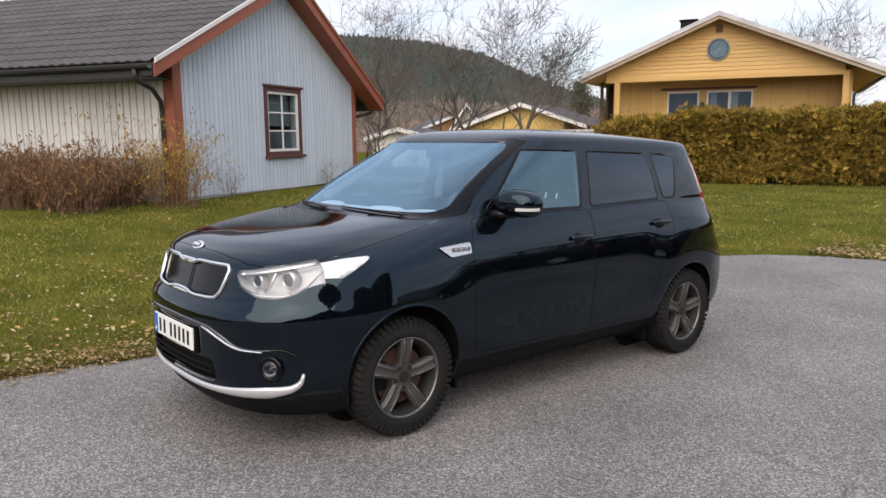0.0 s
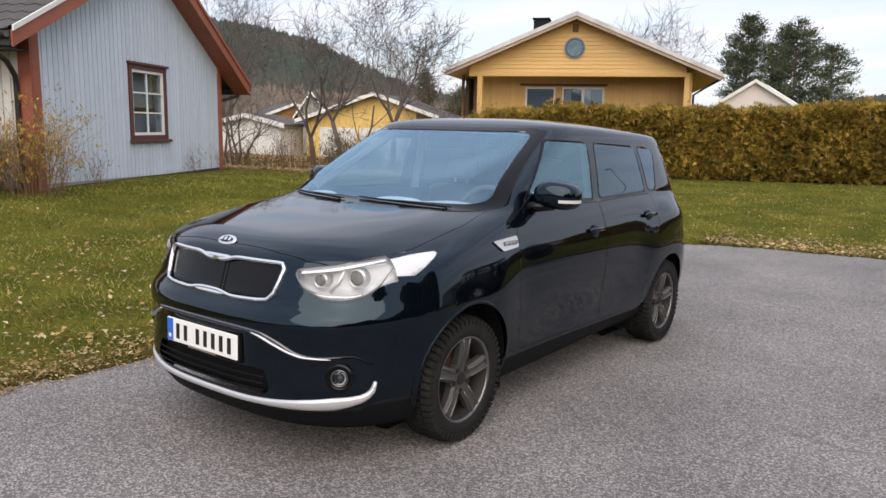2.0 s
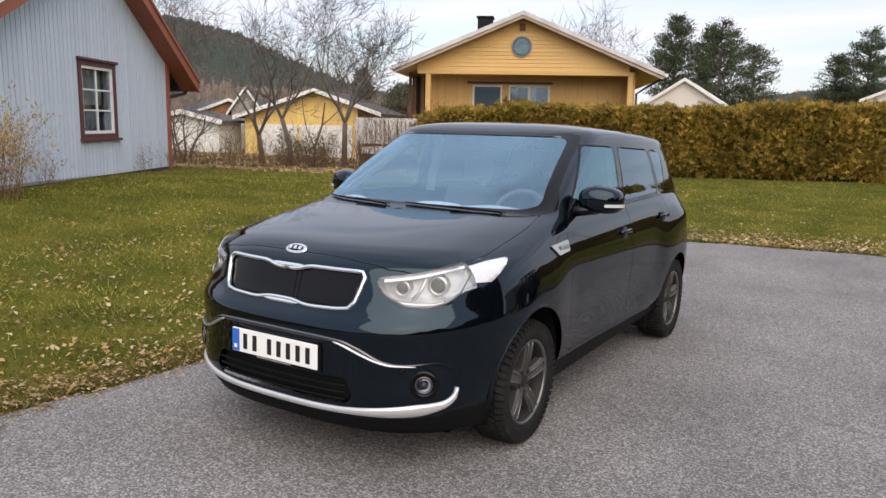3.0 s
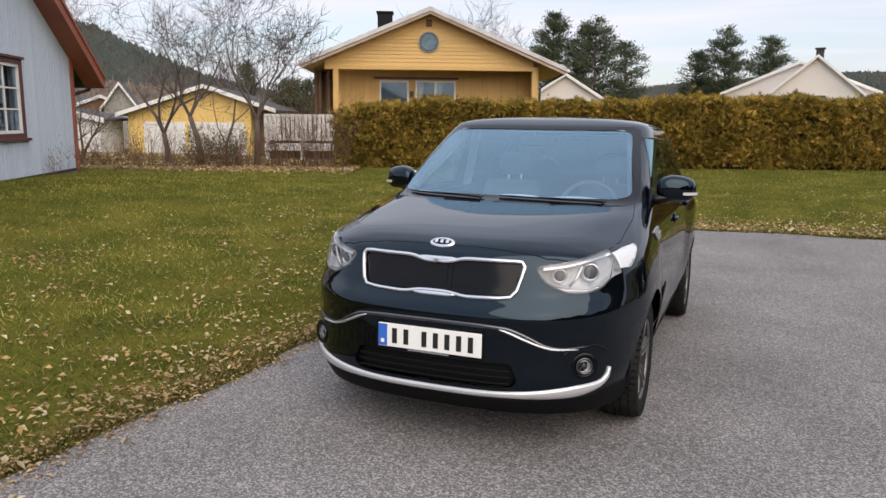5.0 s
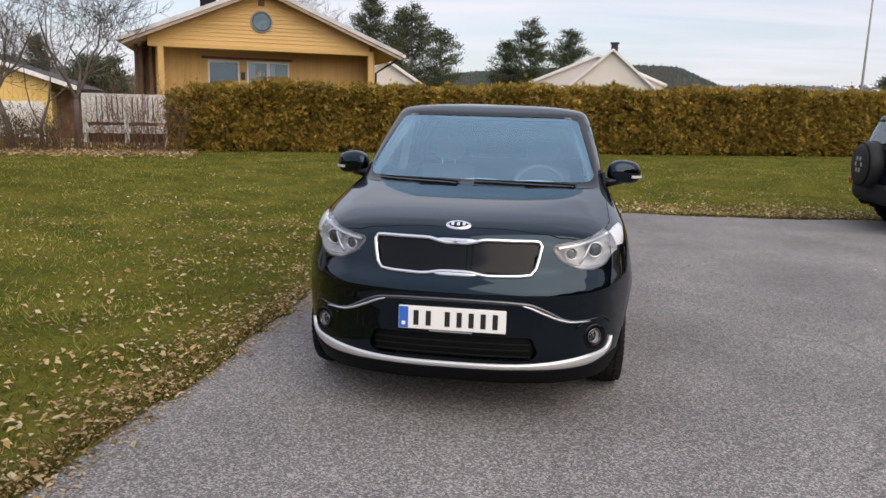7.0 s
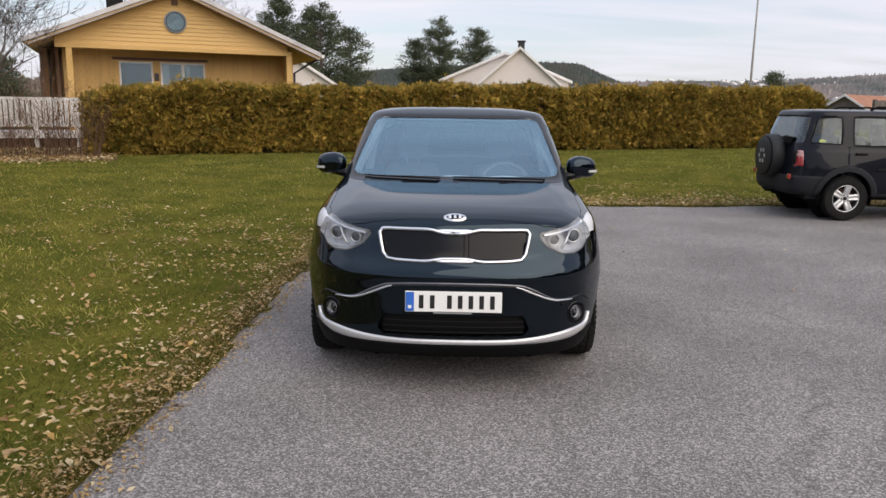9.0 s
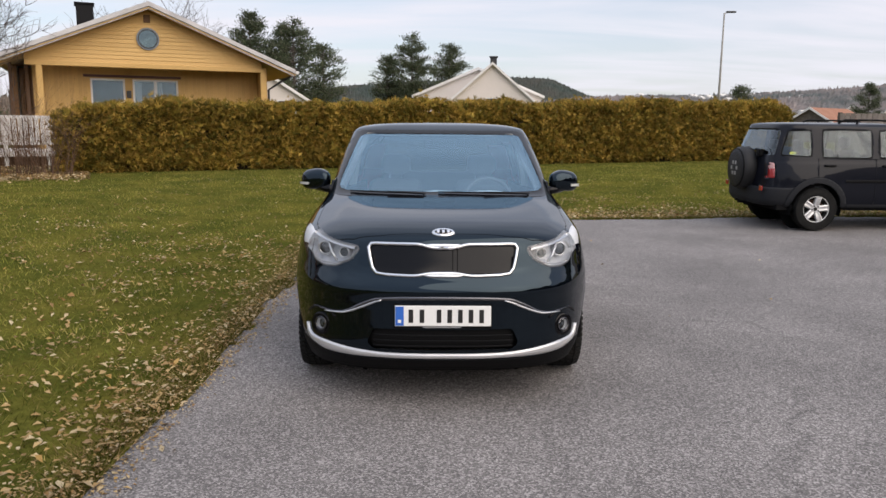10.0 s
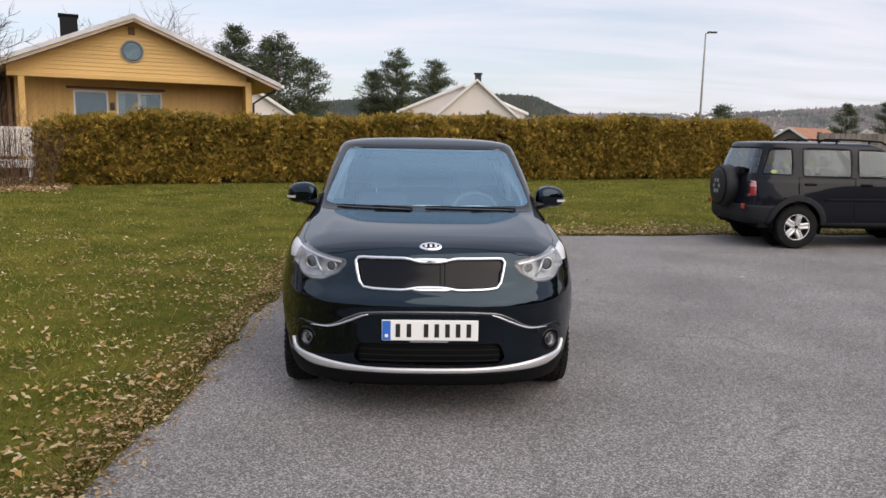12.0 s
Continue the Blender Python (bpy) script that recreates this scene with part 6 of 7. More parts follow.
            if s < 0:
                q = mirrored(q)
            part("arch_lip", q, PAINT, car, smooth=True)
        for s in (1, -1):
            lin = bmesh.new()
            rr = []
            for a in np.linspace(-0.2, math.pi + 0.2, 22):
                rr.append([lin.verts.new((s * xx, yc + 0.375 * math.cos(a), 0.33 + 0.375 * math.sin(a))) for xx in (0.50, 0.86)])
            for a, b in zip(rr, rr[1:]):
                lin.faces.new((a[0], b[0], b[1], a[1]))
            part("arch_liner", lin, INNER, car)
            part("arch_wall", slab([(yc + 0.38 * math.cos(a), 0.33 + 0.38 * math.sin(a)) for a in np.linspace(0, math.tau, 24, endpoint=False)], "x", s * 0.48, s * 0.50), INNER, car)

    # side windows
    front_win = rounded([(1.52, 1.118), (1.885, 1.462), (2.358, 1.458), (2.318, 1.122)], 0.025)
    rear_win = rounded([(2.428, 1.124), (2.468, 1.457), (3.115, 1.445), (3.160, 1.148)], 0.03)
    quarter = rounded([(3.235, 1.152), (3.190, 1.444), (3.465, 1.435), (3.365, 1.155)], 0.03)
    for poly, glass in ((front_win, SIDEGLASS), (rear_win, DARKGLASS), (quarter, DARKGLASS)):
        rim = inset(poly, -0.018)
        seal = cut(bm, rim, "x", left)
        pane = cut(seal, poly, "x", left)
        pair("window_seal", seal, GLOSSBLACK, car, thick=0.012)
        pair("side_window", pane, glass, car)
    # windscreen: a black printed border and the clear pane inside it
    ahead = lambda c: c.y < 2.2 and c.z > 1.06
    border = cut(bm, rounded([(-0.3, 1.083), (0.70, 1.083), (0.772, 1.10), (0.655, 1.528), (0.60, 1.540), (-0.3, 1.540)], 0.02), "y", ahead)
    pane = cut(border, rounded([(-0.3, 1.112), (0.665, 1.118), (0.712, 1.14), (0.612, 1.490), (0.57, 1.506), (-0.3, 1.508)], 0.035), "y", ahead)
    sheet("windscreen_border", both(border), GLOSSBLACK, car, thick=0.006)
    sheet("windscreen", both(pane), WINDSCREEN, car)
    # tail gate glass and tail lamps
    behind = lambda c: c.y > 3.3 and c.z > 1.0
    pane = cut(bm, rounded([(-0.3, 1.16), (0.60, 1.16), (0.52, 1.46), (-0.3, 1.46)], 0.04), "y", behind)
    sheet("rear_window", both(pane), DARKGLASS, car)
    lamp = cut(bm, rounded([(3.77, 1.43), (3.71, 1.41), (3.765, 1.12), (3.82, 0.97), (4.2, 0.97), (4.2, 1.43)], 0.02), "x", lambda c: c.x > 0.45 and c.y > 3.6)
    up = cut(lamp, [(3.6, 1.18), (4.2, 1.18), (4.2, 1.6), (3.6, 1.6)], "x", left)
    pair("tail_lamp", up, PINKLENS, car, thick=0.01)
    pair("tail_lamp", lamp, REDLENS, car, thick=0.01)

    # head lamps: clear lens over a deep bowl with two projectors, and a pale tip along the wing
    corner = lambda c: c.y < 0.452 and c.x > 0.3
    score(bm, [(0.452, 0.7), (0.452, 1.0), (0.6, 1.0), (0.6, 0.7)], "x", lambda c: c.x > 0.5)
    shape = rounded([(0.466, 0.842), (0.51, 0.790), (0.60, 0.746), (0.68, 0.742), (0.738, 0.764), (0.770, 0.81), (0.90, 0.86), (0.90, 0.945), (0.775, 0.950), (0.62, 0.893), (0.47, 0.868)], 0.02)
    lens = cut(bm, shape, "y", corner)
    tip = cut(bm, [(0.4521, 0.845), (0.53, 0.843), (0.69, 0.930), (0.685, 0.938), (0.56, 0.930), (0.4521, 0.915)], "x", lambda c: c.x > 0.6)
    bowl = lens.copy()
    for v in bowl.verts:
        v.co += Vector((-0.002, 0.004, 0)) if v.is_boundary else Vector((-0.035, 0.055, 0.0))
    for s in (1, -1):
        ob = sheet("head_lamp", lens.copy() if s > 0 else mirrored(lens), LENS, car)
        sheet("reflector", bowl.copy() if s > 0 else mirrored(bowl), LAMP_INNER, ob)
        sheet("lamp_tip", tip.copy() if s > 0 else mirrored(tip), LAMP_TIP, ob, "pale silver lamp tip along the wing", 0.008)
        rim_line = [p for p in inset(shape, 0.004) if p[0] < 0.765]
        q = on_skin(tree, None, (0, 1, 0), [(x, 0, z) for x, z in rim_line], 0.008, 0.002)
        part("lamp_bezel", q if s > 0 else mirrored(q), LAMP_DARK, ob, smooth=True)
        edge = smooth_line([(0.50, 0.800), (0.545, 0.778), (0.61, 0.762), (0.68, 0.760), (0.725, 0.772)], 24)
        q = on_skin(tree, None, (0, 1, 0), [(x, 0, z) for x, z in edge], 0.011, -0.006)
        part("light_strip", q if s > 0 else mirrored(q), SATIN, ob, smooth=True)
        edge = smooth_line([(0.49, 0.855), (0.60, 0.872), (0.70, 0.898), (0.745, 0.913)], 18)
        q = on_skin(tree, None, (0, 1, 0), [(x, 0, z) for x, z in edge], 0.020, -0.008)
        part("upper_band", q if s > 0 else mirrored(q), SATIN, ob, smooth=True)
        for xx, rr in ((0.570, 0.032), (0.690, 0.040)):
            hit = tree.ray_cast(Vector((xx, -1, 0.822 + 0.1 * (xx - 0.57))), Vector((0, 1, 0)))[0]
            ring = part("projector", lathe([(rr * 0.80, 0.0), (rr * 0.92, -0.008), (rr * 1.10, 0.0), (rr * 1.18, 0.04), (rr * 0.8, 0.04)], "y", 24, closed=True), SATIN, ob, smooth=True)
            ring.location = (s * (hit.x - 0.012), hit.y + 0.024, hit.z)
            ring.rotation_euler = (0, 0, s * 0.3)
            part("bulb", ellipsoid(rr * 0.82, rr * 0.35, rr * 0.82, (0, 0.006, 0)), BULB, ring, smooth=True)
        hit = tree.ray_cast(Vector((0.625, -1, 0.80)), Vector((0, 1, 0)))[0]
        part("divider", tube([(s * 0.600, hit.y + 0.012, 0.772), (s * 0.628, hit.y + 0.030, 0.81), (s * 0.650, hit.y + 0.045, 0.868)], [0.009, 0.008, 0.006], 6), SATIN, ob, smooth=True)

    # grille panel and its chrome surround with the pinched middle
    def grille_line(x, d):
        """Upper or lower outline of the grille."""
        a = abs(x)
        if d > 0:
            return 0.884 - 0.020 * math.exp(-(a / 0.105) ** 4)
        return 0.714 + 0.016 * math.exp(-(a / 0.12) ** 4) + 0.008 * (a / 0.36) ** 2

    xs = np.linspace(0, 0.372, 14)
    top_line = [(x, grille_line(x, 1)) for x in xs]
    low_line = [(x, grille_line(x, -1)) for x in xs[::-1] * 0.92]
    outline = [(-0.05, top_line[0][1])] + top_line + [(0.398, 0.882), (0.413, 0.862), (0.405, 0.815), (0.390, 0.755), (0.366, 0.726)] + low_line[1:] + [(-0.05, low_line[-1][1])]
    nose = lambda c: c.y < 0.6 and c.z < 1.0
    panel = cut(bm, outline, "y", nose)
    for v in panel.verts:
        v.co.y += 0.012
    sheet("grille_panel", both(panel), GLOSSBLACK, car, "gloss black closed grille panel", 0.01)
    half = [p for p in outline if p[0] >= 0]
    full = half + [(-x, z) for x, z in half[::-1]]
    full = [p for i, p in enumerate(full) if i == 0 or math.dist(p, full[i - 1]) > 0.004]
    part("grille_surround", on_skin(tree, None, (0, 1, 0), [(x, 0, z) for x, z in full], 0.019, 0.011, closed=True), CHROME, car, "chrome grille surround", smooth=True)
    for zc, a in ((grille_line(0, 1) + 0.012, 1), (grille_line(0, -1) - 0.012, 1)):
        part("grille_wedge", on_skin(tree, None, (0, 1, 0), [(x, 0, zc) for x in np.linspace(-0.11, 0.11, 12)], 0.024, 0.009, taper=[0.25, 0.8] + [1] * 8 + [0.8, 0.25]), CHROME, car, smooth=True)
    for x in (0.052, 0.078):
        q = on_skin(tree, None, (0, 1, 0), [(x, 0, z) for z in np.linspace(0.735, 0.862, 10)], 0.005, 0.002)
        for v in q.verts:
            v.co.y += 0.0115
        part("charge_flap_joint", q, PLASTIC, car)
    # oval badge without letters
    badge = part("badge", ellipsoid(0.064, 0.010, 0.030, (0, 0, 0), seg=28), CHROME, car, "chrome oval badge", smooth=True)
    badge.location, badge.rotation_euler = tree.ray_cast(Vector((0, 0.165, 2)), Vector((0, 0, -1)))[0] + Vector((0, -0.008, 0.001)), (radians(-45), 0, 0)
    part("badge_field", ellipsoid(0.054, 0.010, 0.022, (0, -0.002, 0), seg=28), GLOSSBLACK, badge, smooth=True)
    for x in (-0.028, 0.0, 0.028):
        part("badge_mark", box(x - 0.008, x + 0.008, -0.0135, -0.009, -0.010, 0.010, 0.002), CHROME, badge)

    # bonnet
    lid = [(-0.1, 0.142), (0.36, 0.165), (0.50, 0.195), (0.62, 0.255), (0.715, 0.36), (0.765, 0.60), (0.768, 0.98), (0.735, 1.25), (0.62, 1.10), (0.35, 1.005), (-0.1, 0.965)]
    hood = cut(bm, lid, "z", lambda c: c.y < 1.35 and c.z > 0.84, 0.003, seams)
    flow(sheet("bonnet", both(hood), PAINT, car))
    # cowl with wipers
    part("cowl", box(-0.70, 0.70, 1.04, 1.16, 1.040, 1.070, 0.01), PLASTIC, car)
    for x0, x1, y0 in ((0.60, -0.02, 1.10), (-0.10, -0.62, 1.06)):
        pts = []
        for k in range(9):
            f = k / 8
            x = x0 + (x1 - x0) * f
            hit = tree.ray_cast(Vector((x, 0, 1.098 + 0.012 * f)), Vector((0, 1, 0)))[0]
            pts.append(hit + Vector((0, -0.008, 0.006)))
        wiper = part("wiper", tube(pts, [0.003] + [0.0045] * 7 + [0.003], 6), PLASTIC, car)
        part("wiper_arm", tube([pts[0] + Vector((0, -0.02, -0.03)), pts[0] + Vector((-0.02, -0.02, 0.0)), pts[4] + Vector((0, -0.008, 0.006))], [0.008, 0.006, 0.004], 6), PLASTIC, wiper)

    # doors
    side = lambda c: c.x > 0.55
    door = cut(bm, rounded([(1.365, 0.345), (1.335, 0.62), (1.345, 0.95), (1.385, 1.082), (1.44, 1.094), (2.385, 1.098), (2.385, 0.335)], 0.03), "x", side, 0.003, seams)
    doors = [tuple(map(flow, pair("front_door", door, PAINT, car)))]
    door = cut(bm, rounded([(2.393, 0.335), (2.393, 1.098), (3.255, 1.126), (3.24, 0.93), (3.10, 0.72), (3.03, 0.50), (3.0, 0.335)], 0.03), "x", side, 0.003, seams)
    doors.append(tuple(map(flow, pair("rear_door", door, PAINT, car))))
    for (dl, dr), y, z in zip(doors, (2.25, 3.10), (0.925, 0.975)):
        for s, ob in ((1, dl), (-1, dr)):
            hit = tree.ray_cast(Vector((2, y, z)), Vector((-1, 0, 0)))[0]
            bowl_ = ellipsoid(0.012, 0.06, 0.045, (hit.x * s, y - 0.01, z - 0.005), seg=20)
            part("handle_bowl", bowl_, GLOSSBLACK, ob, smooth=True)
            h = box(-0.013, 0.013, -0.098, 0.098, -0.014, 0.014, 0.010)
            for v in h.verts:
                v.co.x += 0.028 - 2.2 * v.co.y ** 2
                v.co += Vector((hit.x, y, z + 0.008))
            if s < 0:
                h2 = mirrored(h)
                h.free()
                h = h2
            part("door_handle", h, PAINT, ob, smooth=True)
    # sill strip and rear mudflap
    cladding = cut(bm, [(1.2, 0.1), (3.2, 0.1), (3.2, 0.318), (1.2, 0.325)], "x", side)
    pair("sill", cladding, PLASTIC, car, "matt black plastic sill", 0.02)
    for s in (1, -1):
        part("mud_flap", box(s * 0.72 - 0.1, s * 0.72 + 0.1, 3.045, 3.06, 0.14, 0.30, 0.004), PLASTIC, car)
        part("mud_flap", box(s * 0.74 - 0.1, s * 0.74 + 0.1, 1.255, 1.27, 0.15, 0.30, 0.004), PLASTIC, car)

    # front bumper: body-coloured upper part, black lower part, slatted intake, bright lip
    front = lambda c: c.y < 0.75
    lower = cut(bm, [(-0.3, 0.1), (1.0, 0.1), (1.0, 0.300), (0.80, 0.300), (0.70, 0.262), (0.5, 0.248), (-0.3, 0.240)], "y", front)
    sheet("bumper_skirt", both(lower), PLASTIC, car, "matt black lower bumper", 0.012)
    intake = cut(bm, rounded([(-0.3, 0.300), (0.385, 0.308), (0.42, 0.345), (0.385, 0.425), (-0.3, 0.425)], 0.02), "y", front)
    for v in intake.verts:
        v.co.y += 0.035
    sheet("lower_intake", both(intake), PLASTIC, car, thick=0.01)
    for z in (0.330, 0.360, 0.390):
        part("intake_slat", on_skin(tree, None, (0, 1, 0), [(x, 0, z) for x in np.linspace(-0.385, 0.385, 20)], 0.009, 0.004), PLASTIC, car, smooth=True)
    # the bumper's joint runs level below the lamps, then falls to the wheel arch
    score(bm, [(-0.3, 0.0), (1.0, 0.0), (1.0, 0.70), (-0.3, 0.70)], "y", front)
    score(bm, [(0.515, 0.0), (0.72, 0.0), (0.72, 0.612), (0.515, 0.70)], "x", lambda c: c.x > 0.6)
    upper = take(bm, [f for f in bm.faces if (c := f.calc_center_median()).y < 0.72 and c.z < 0.70 - 0.43 * max(0.0, c.y - 0.515)])
    flow(sheet("front_bumper", both(upper), PAINT, car))
    lip = smooth_line([(-0.782, 0.392), (-0.776, 0.352), (-0.745, 0.316), (-0.62, 0.290), (-0.42, 0.277), (-0.2, 0.271), (0, 0.270), (0.2, 0.271), (0.42, 0.277), (0.62, 0.290), (0.745, 0.316), (0.776, 0.352), (0.782, 0.392)], 80)
    part("bumper_lip", on_skin(tree, None, (0, 1, 0), [(x, 0, z) for x, z in lip], 0.032, 0.015, taper=[min(1.0 + 0.9 * float(smoothstep(0.3, 0.72, abs(x))), 0.45 + 14 * min(k, 79 - k) / 80) for k, (x, z) in enumerate(lip)]), BRIGHT, car, "bright silver lip along the bumper", smooth=True)
    ridge_line = smooth_line([(-0.70, 0.508), (-0.60, 0.500), (-0.545, 0.508), (-0.44, 0.560), (-0.36, 0.590), (-0.2, 0.600), (0, 0.602), (0.2, 0.600), (0.36, 0.590), (0.44, 0.560), (0.545, 0.508), (0.60, 0.500), (0.70, 0.508)], 70)
    n = len(ridge_line)
    part("bumper_ridge", on_skin(tree, None, (0, 1, 0), [(x, 0, z) for x, z in ridge_line], 0.020, 0.010, taper=[min(1, 0.2 + 6 * min(k, n - 1 - k) / n) for k in range(n)]), SMOKE, car, smooth=True)
    for s in (1, -1):
        edge = smooth_line([(s * 0.335, 0.590), (s * 0.37, 0.578), (s * 0.44, 0.545), (s * 0.52, 0.512), (s * 0.57, 0.500), (s * 0.66, 0.497)], 26)
        part("ridge_trim", on_skin(tree, None, (0, 1, 0), [(x, 0, z) for x, z in edge], 0.013, 0.015, taper=[0.6 + 0.4 * min(1, k / 4) - 0.5 * max(0, (k - 16) / 10) for k in range(26)]), SATIN, car, "thin curved silver trim", smooth=True)
    # fog lamps
    for s in (1, -1):
        hit = tree.ray_cast(Vector((0.69, -1, 0.415)), Vector((0, 1, 0)))[0]
        turn = Euler((0, 0, s * 0.55))
        recess = part("fog_lamp", lathe([(0.046, -0.006), (0.075, -0.012), (0.078, 0.0), (0.048, 0.03)], "y", 28, closed=True), GLOSSBLACK, car, smooth=True)
        recess.scale = (0.84, 0.84, 0.84)
        recess.location, recess.rotation_euler = (s * hit.x, hit.y - 0.004, hit.z), turn
        part("ring", lathe([(0.036, -0.010), (0.046, -0.014), (0.049, -0.006), (0.038, 0.0)], "y", 28, closed=True), SMOKE, recess, smooth=True)
        part("reflector", lathe([(0.0001, 0.02), (0.02, 0.016), (0.037, -0.004), (0.037, 0.024), (0.0001, 0.026)], "y", 28), LAMP_INNER, recess, smooth=True)
        part("bulb", ellipsoid(0.014, 0.012, 0.014, (0, 0.006, 0)), BULB, recess, smooth=True)
        part("lens", ellipsoid(0.037, 0.008, 0.037, (0, -0.006, 0)), LENS, recess, smooth=True)
        brow = smooth_line([(s * 0.60, 0.468), (s * 0.66, 0.505), (s * 0.72, 0.508), (s * 0.775, 0.472)], 14)
        part("fog_brow", on_skin(tree, None, (0, 1, 0), [(x, 0, z) for x, z in brow], 0.012, 0.008), GLOSSBLACK, car, smooth=True)
    for x in (-0.43, 0.43):
        hit = tree.ray_cast(Vector((x, -1, 0.545)), Vector((0, 1, 0)))[0]
        part("parking_sensor", ellipsoid(0.011, 0.006, 0.011, hit), GLOSSBLACK, car, smooth=True)
    # number plate: bars stand for the characters
    holder = part("number_plate", box(-0.262, 0.262, 0.006, 0.016, 0.447, 0.561, 0.004), PLATE, car, "white number plate with a blue band")
    part("plate_holder", box(-0.268, 0.268, 0.016, 0.045, 0.432, 0.566, 0.004), PLASTIC, holder)
    part("blue_band", box(-0.259, -0.214, 0.0040, 0.0058, 0.451, 0.557), PLATE_BLUE, holder)
    part("band_mark", box(-0.246, -0.228, 0.0032, 0.0039, 0.466, 0.484), PLATE, holder)
    for k, x in enumerate((-0.175, -0.115, -0.022, 0.036, 0.094, 0.152, 0.210)):
        part("plate_bar", box(x - 0.0125, x + 0.0125, 0.0040, 0.0058, 0.467, 0.540), PLATE_INK, holder)
    part("holder_print", box(-0.11, 0.10, 0.0144, 0.0158, 0.4365, 0.4435), SATIN, holder)

    # the rest of the skin
    for q in seams:
        [tagged(ob, kind="stuff") for ob in pair("seam", q, INNER, car)]
    flow(sheet("body", both(bm), PAINT, car))

    # fender trim, mirrors
    for s in (1, -1):
        pts = rounded([(1.100, 0.950), (1.325, 0.966), (1.325, 0.908), (1.175, 0.897)], 0.012)
        trim = bmesh.new()
        outer, inn = [], []
        for y, z in pts:
            hit, nrm, _, _ = tree.ray_cast(Vector((2, y, z)), Vector((-1, 0, 0)))
            outer.append(trim.verts.new((s * (hit.x + 0.010), y, z)))
            inn.append(trim.verts.new((s * (hit.x - 0.01), y + (0.006 if y < 1.25 else -0.006), z)))
        trim.faces.new(outer)
        for i in range(len(pts)):
            trim.faces.new((outer[i], inn[i], inn[(i + 1) % len(pts)], outer[(i + 1) % len(pts)]))
        bmesh.ops.recalc_face_normals(trim, faces=trim.faces)
        tr = part("fender_trim", trim, SATIN, car, "silver fender trim with a pale slot")
        hit = tree.ray_cast(Vector((2, 1.28, 0.937)), Vector((-1, 0, 0)))[0]
        part("slot", box(min(s * (hit.x + 0.008), s * (hit.x + 0.016)), max(s * (hit.x + 0.008), s * (hit.x + 0.016)), 1.185, 1.312, 0.922, 0.944, 0.003), ALLOY_EDGE, tr)
        for k in range(3):
            x0, x1 = sorted((s * (hit.x + 0.014), s * (hit.x + 0.019)))
            part("slat", box(x0, x1, 1.196 + k * 0.036, 1.224 + k * 0.036, 0.925, 0.941, 0.002), SATIN, tr)

        mirror = bmesh.new()
        ellipsoid(0.113, 0.085, 0.077, (s * 0.922, 1.595, 1.160), mirror, 28, 0.72)
        for v in mirror.verts:
            v.co.z += 0.012 * (1 - abs(abs(v.co.x) - 0.9) / 0.12)
            v.co.y += (abs(v.co.x) - 0.8) * 0.35
        shell = part("door_mirror", mirror, PAINT, car, "black door mirror with a pale indicator strip", smooth=True)
        ind = bmesh.new()
        rows = []
        for k in range(12):
            a = 0.25 + k / 11 * 1.35
            px, py = s * (0.922 + 0.117 * math.sin(a) ** 0.72), 1.595 - 0.089 * math.cos(a) ** 0.72 if math.cos(a) > 0 else 1.595
            py += (abs(px) - 0.8) * 0.35
            rows.append([ind.verts.new((px * 1.003, py - 0.004, 1.131 + dz)) for dz in (0, 0.017)])
        for a, b in zip(rows, rows[1:]):
            ind.faces.new((a[0], b[0], b[1], a[1]))
        ob = part("indicator", ind, INDICATOR, shell)
        m = ob.modifiers.new("thickness", "SOLIDIFY")
        m.thickness, m.offset = 0.008, 0
        part("mirror_glass", ellipsoid(0.095, 0.006, 0.058, (s * 0.922, 1.715, 1.165), power=0.8), CHROME, shell, smooth=True)
        foot = bmesh.new()
        tube([(s * 0.775, 1.53, 1.098), (s * 0.85, 1.57, 1.104), (s * 0.91, 1.62, 1.115)], [0.034, 0.028, 0.03], 10, foot)
        part("mirror_foot", foot, GLOSSBLACK, shell, smooth=True)
        part("mirror_base", slab(rounded([(1.44, 1.075), (1.62, 1.085), (1.62, 1.15), (1.58, 1.17)], 0.015), "x", s * 0.755, s * 0.797), GLOSSBLACK, shell)

    # floor, cabin and seats
    part("floor_pan", box(-0.60, 0.60, 0.45, 3.85, 0.20, 0.26), INNER, car)
    part("floor_pan", box(-0.79, 0.79, 1.27, 3.04, 0.21, 0.26), INNER, car)
    part("front_bulkhead", box(-0.46, 0.46, 0.35, 0.40, 0.26, 0.80), INNER, car)
    part("bulkhead", box(-0.72, 0.72, 1.12, 1.20, 0.26, 0.98), INNER, car)
    dash = bmesh.new()
    rows = []
    for y, z, w in ((1.02, 1.045, 0.68), (1.25, 1.075, 0.73), (1.45, 1.078, 0.74), (1.58, 1.04, 0.74), (1.62, 0.94, 0.74), (1.55, 0.75, 0.74)):
        rows.append([dash.verts.new((x, y + 0.05 * (abs(x) / w) ** 2, z - 0.012 * (abs(x) / w) ** 4 + (0.025 * math.exp(-((x - 0.36) / 0.2) ** 2) if 1.3 < y < 1.6 else 0))) for x in np.linspace(-w, w, 21)])
    for a, b in zip(rows, rows[1:]):
        for i in range(20):
            dash.faces.new((a[i], a[i + 1], b[i + 1], b[i]))
    bmesh.ops.recalc_face_normals(dash, faces=dash.faces)
    dash_ob = part("dashboard", dash, DASH, car, smooth=True)
    part("vent_pod", ellipsoid(0.09, 0.09, 0.025, (-0.66, 1.40, 1.075)), DASH, dash_ob, smooth=True)
    part("vent_pod", ellipsoid(0.09, 0.09, 0.025, (0.66, 1.40, 1.075)), DASH, dash_ob, smooth=True)
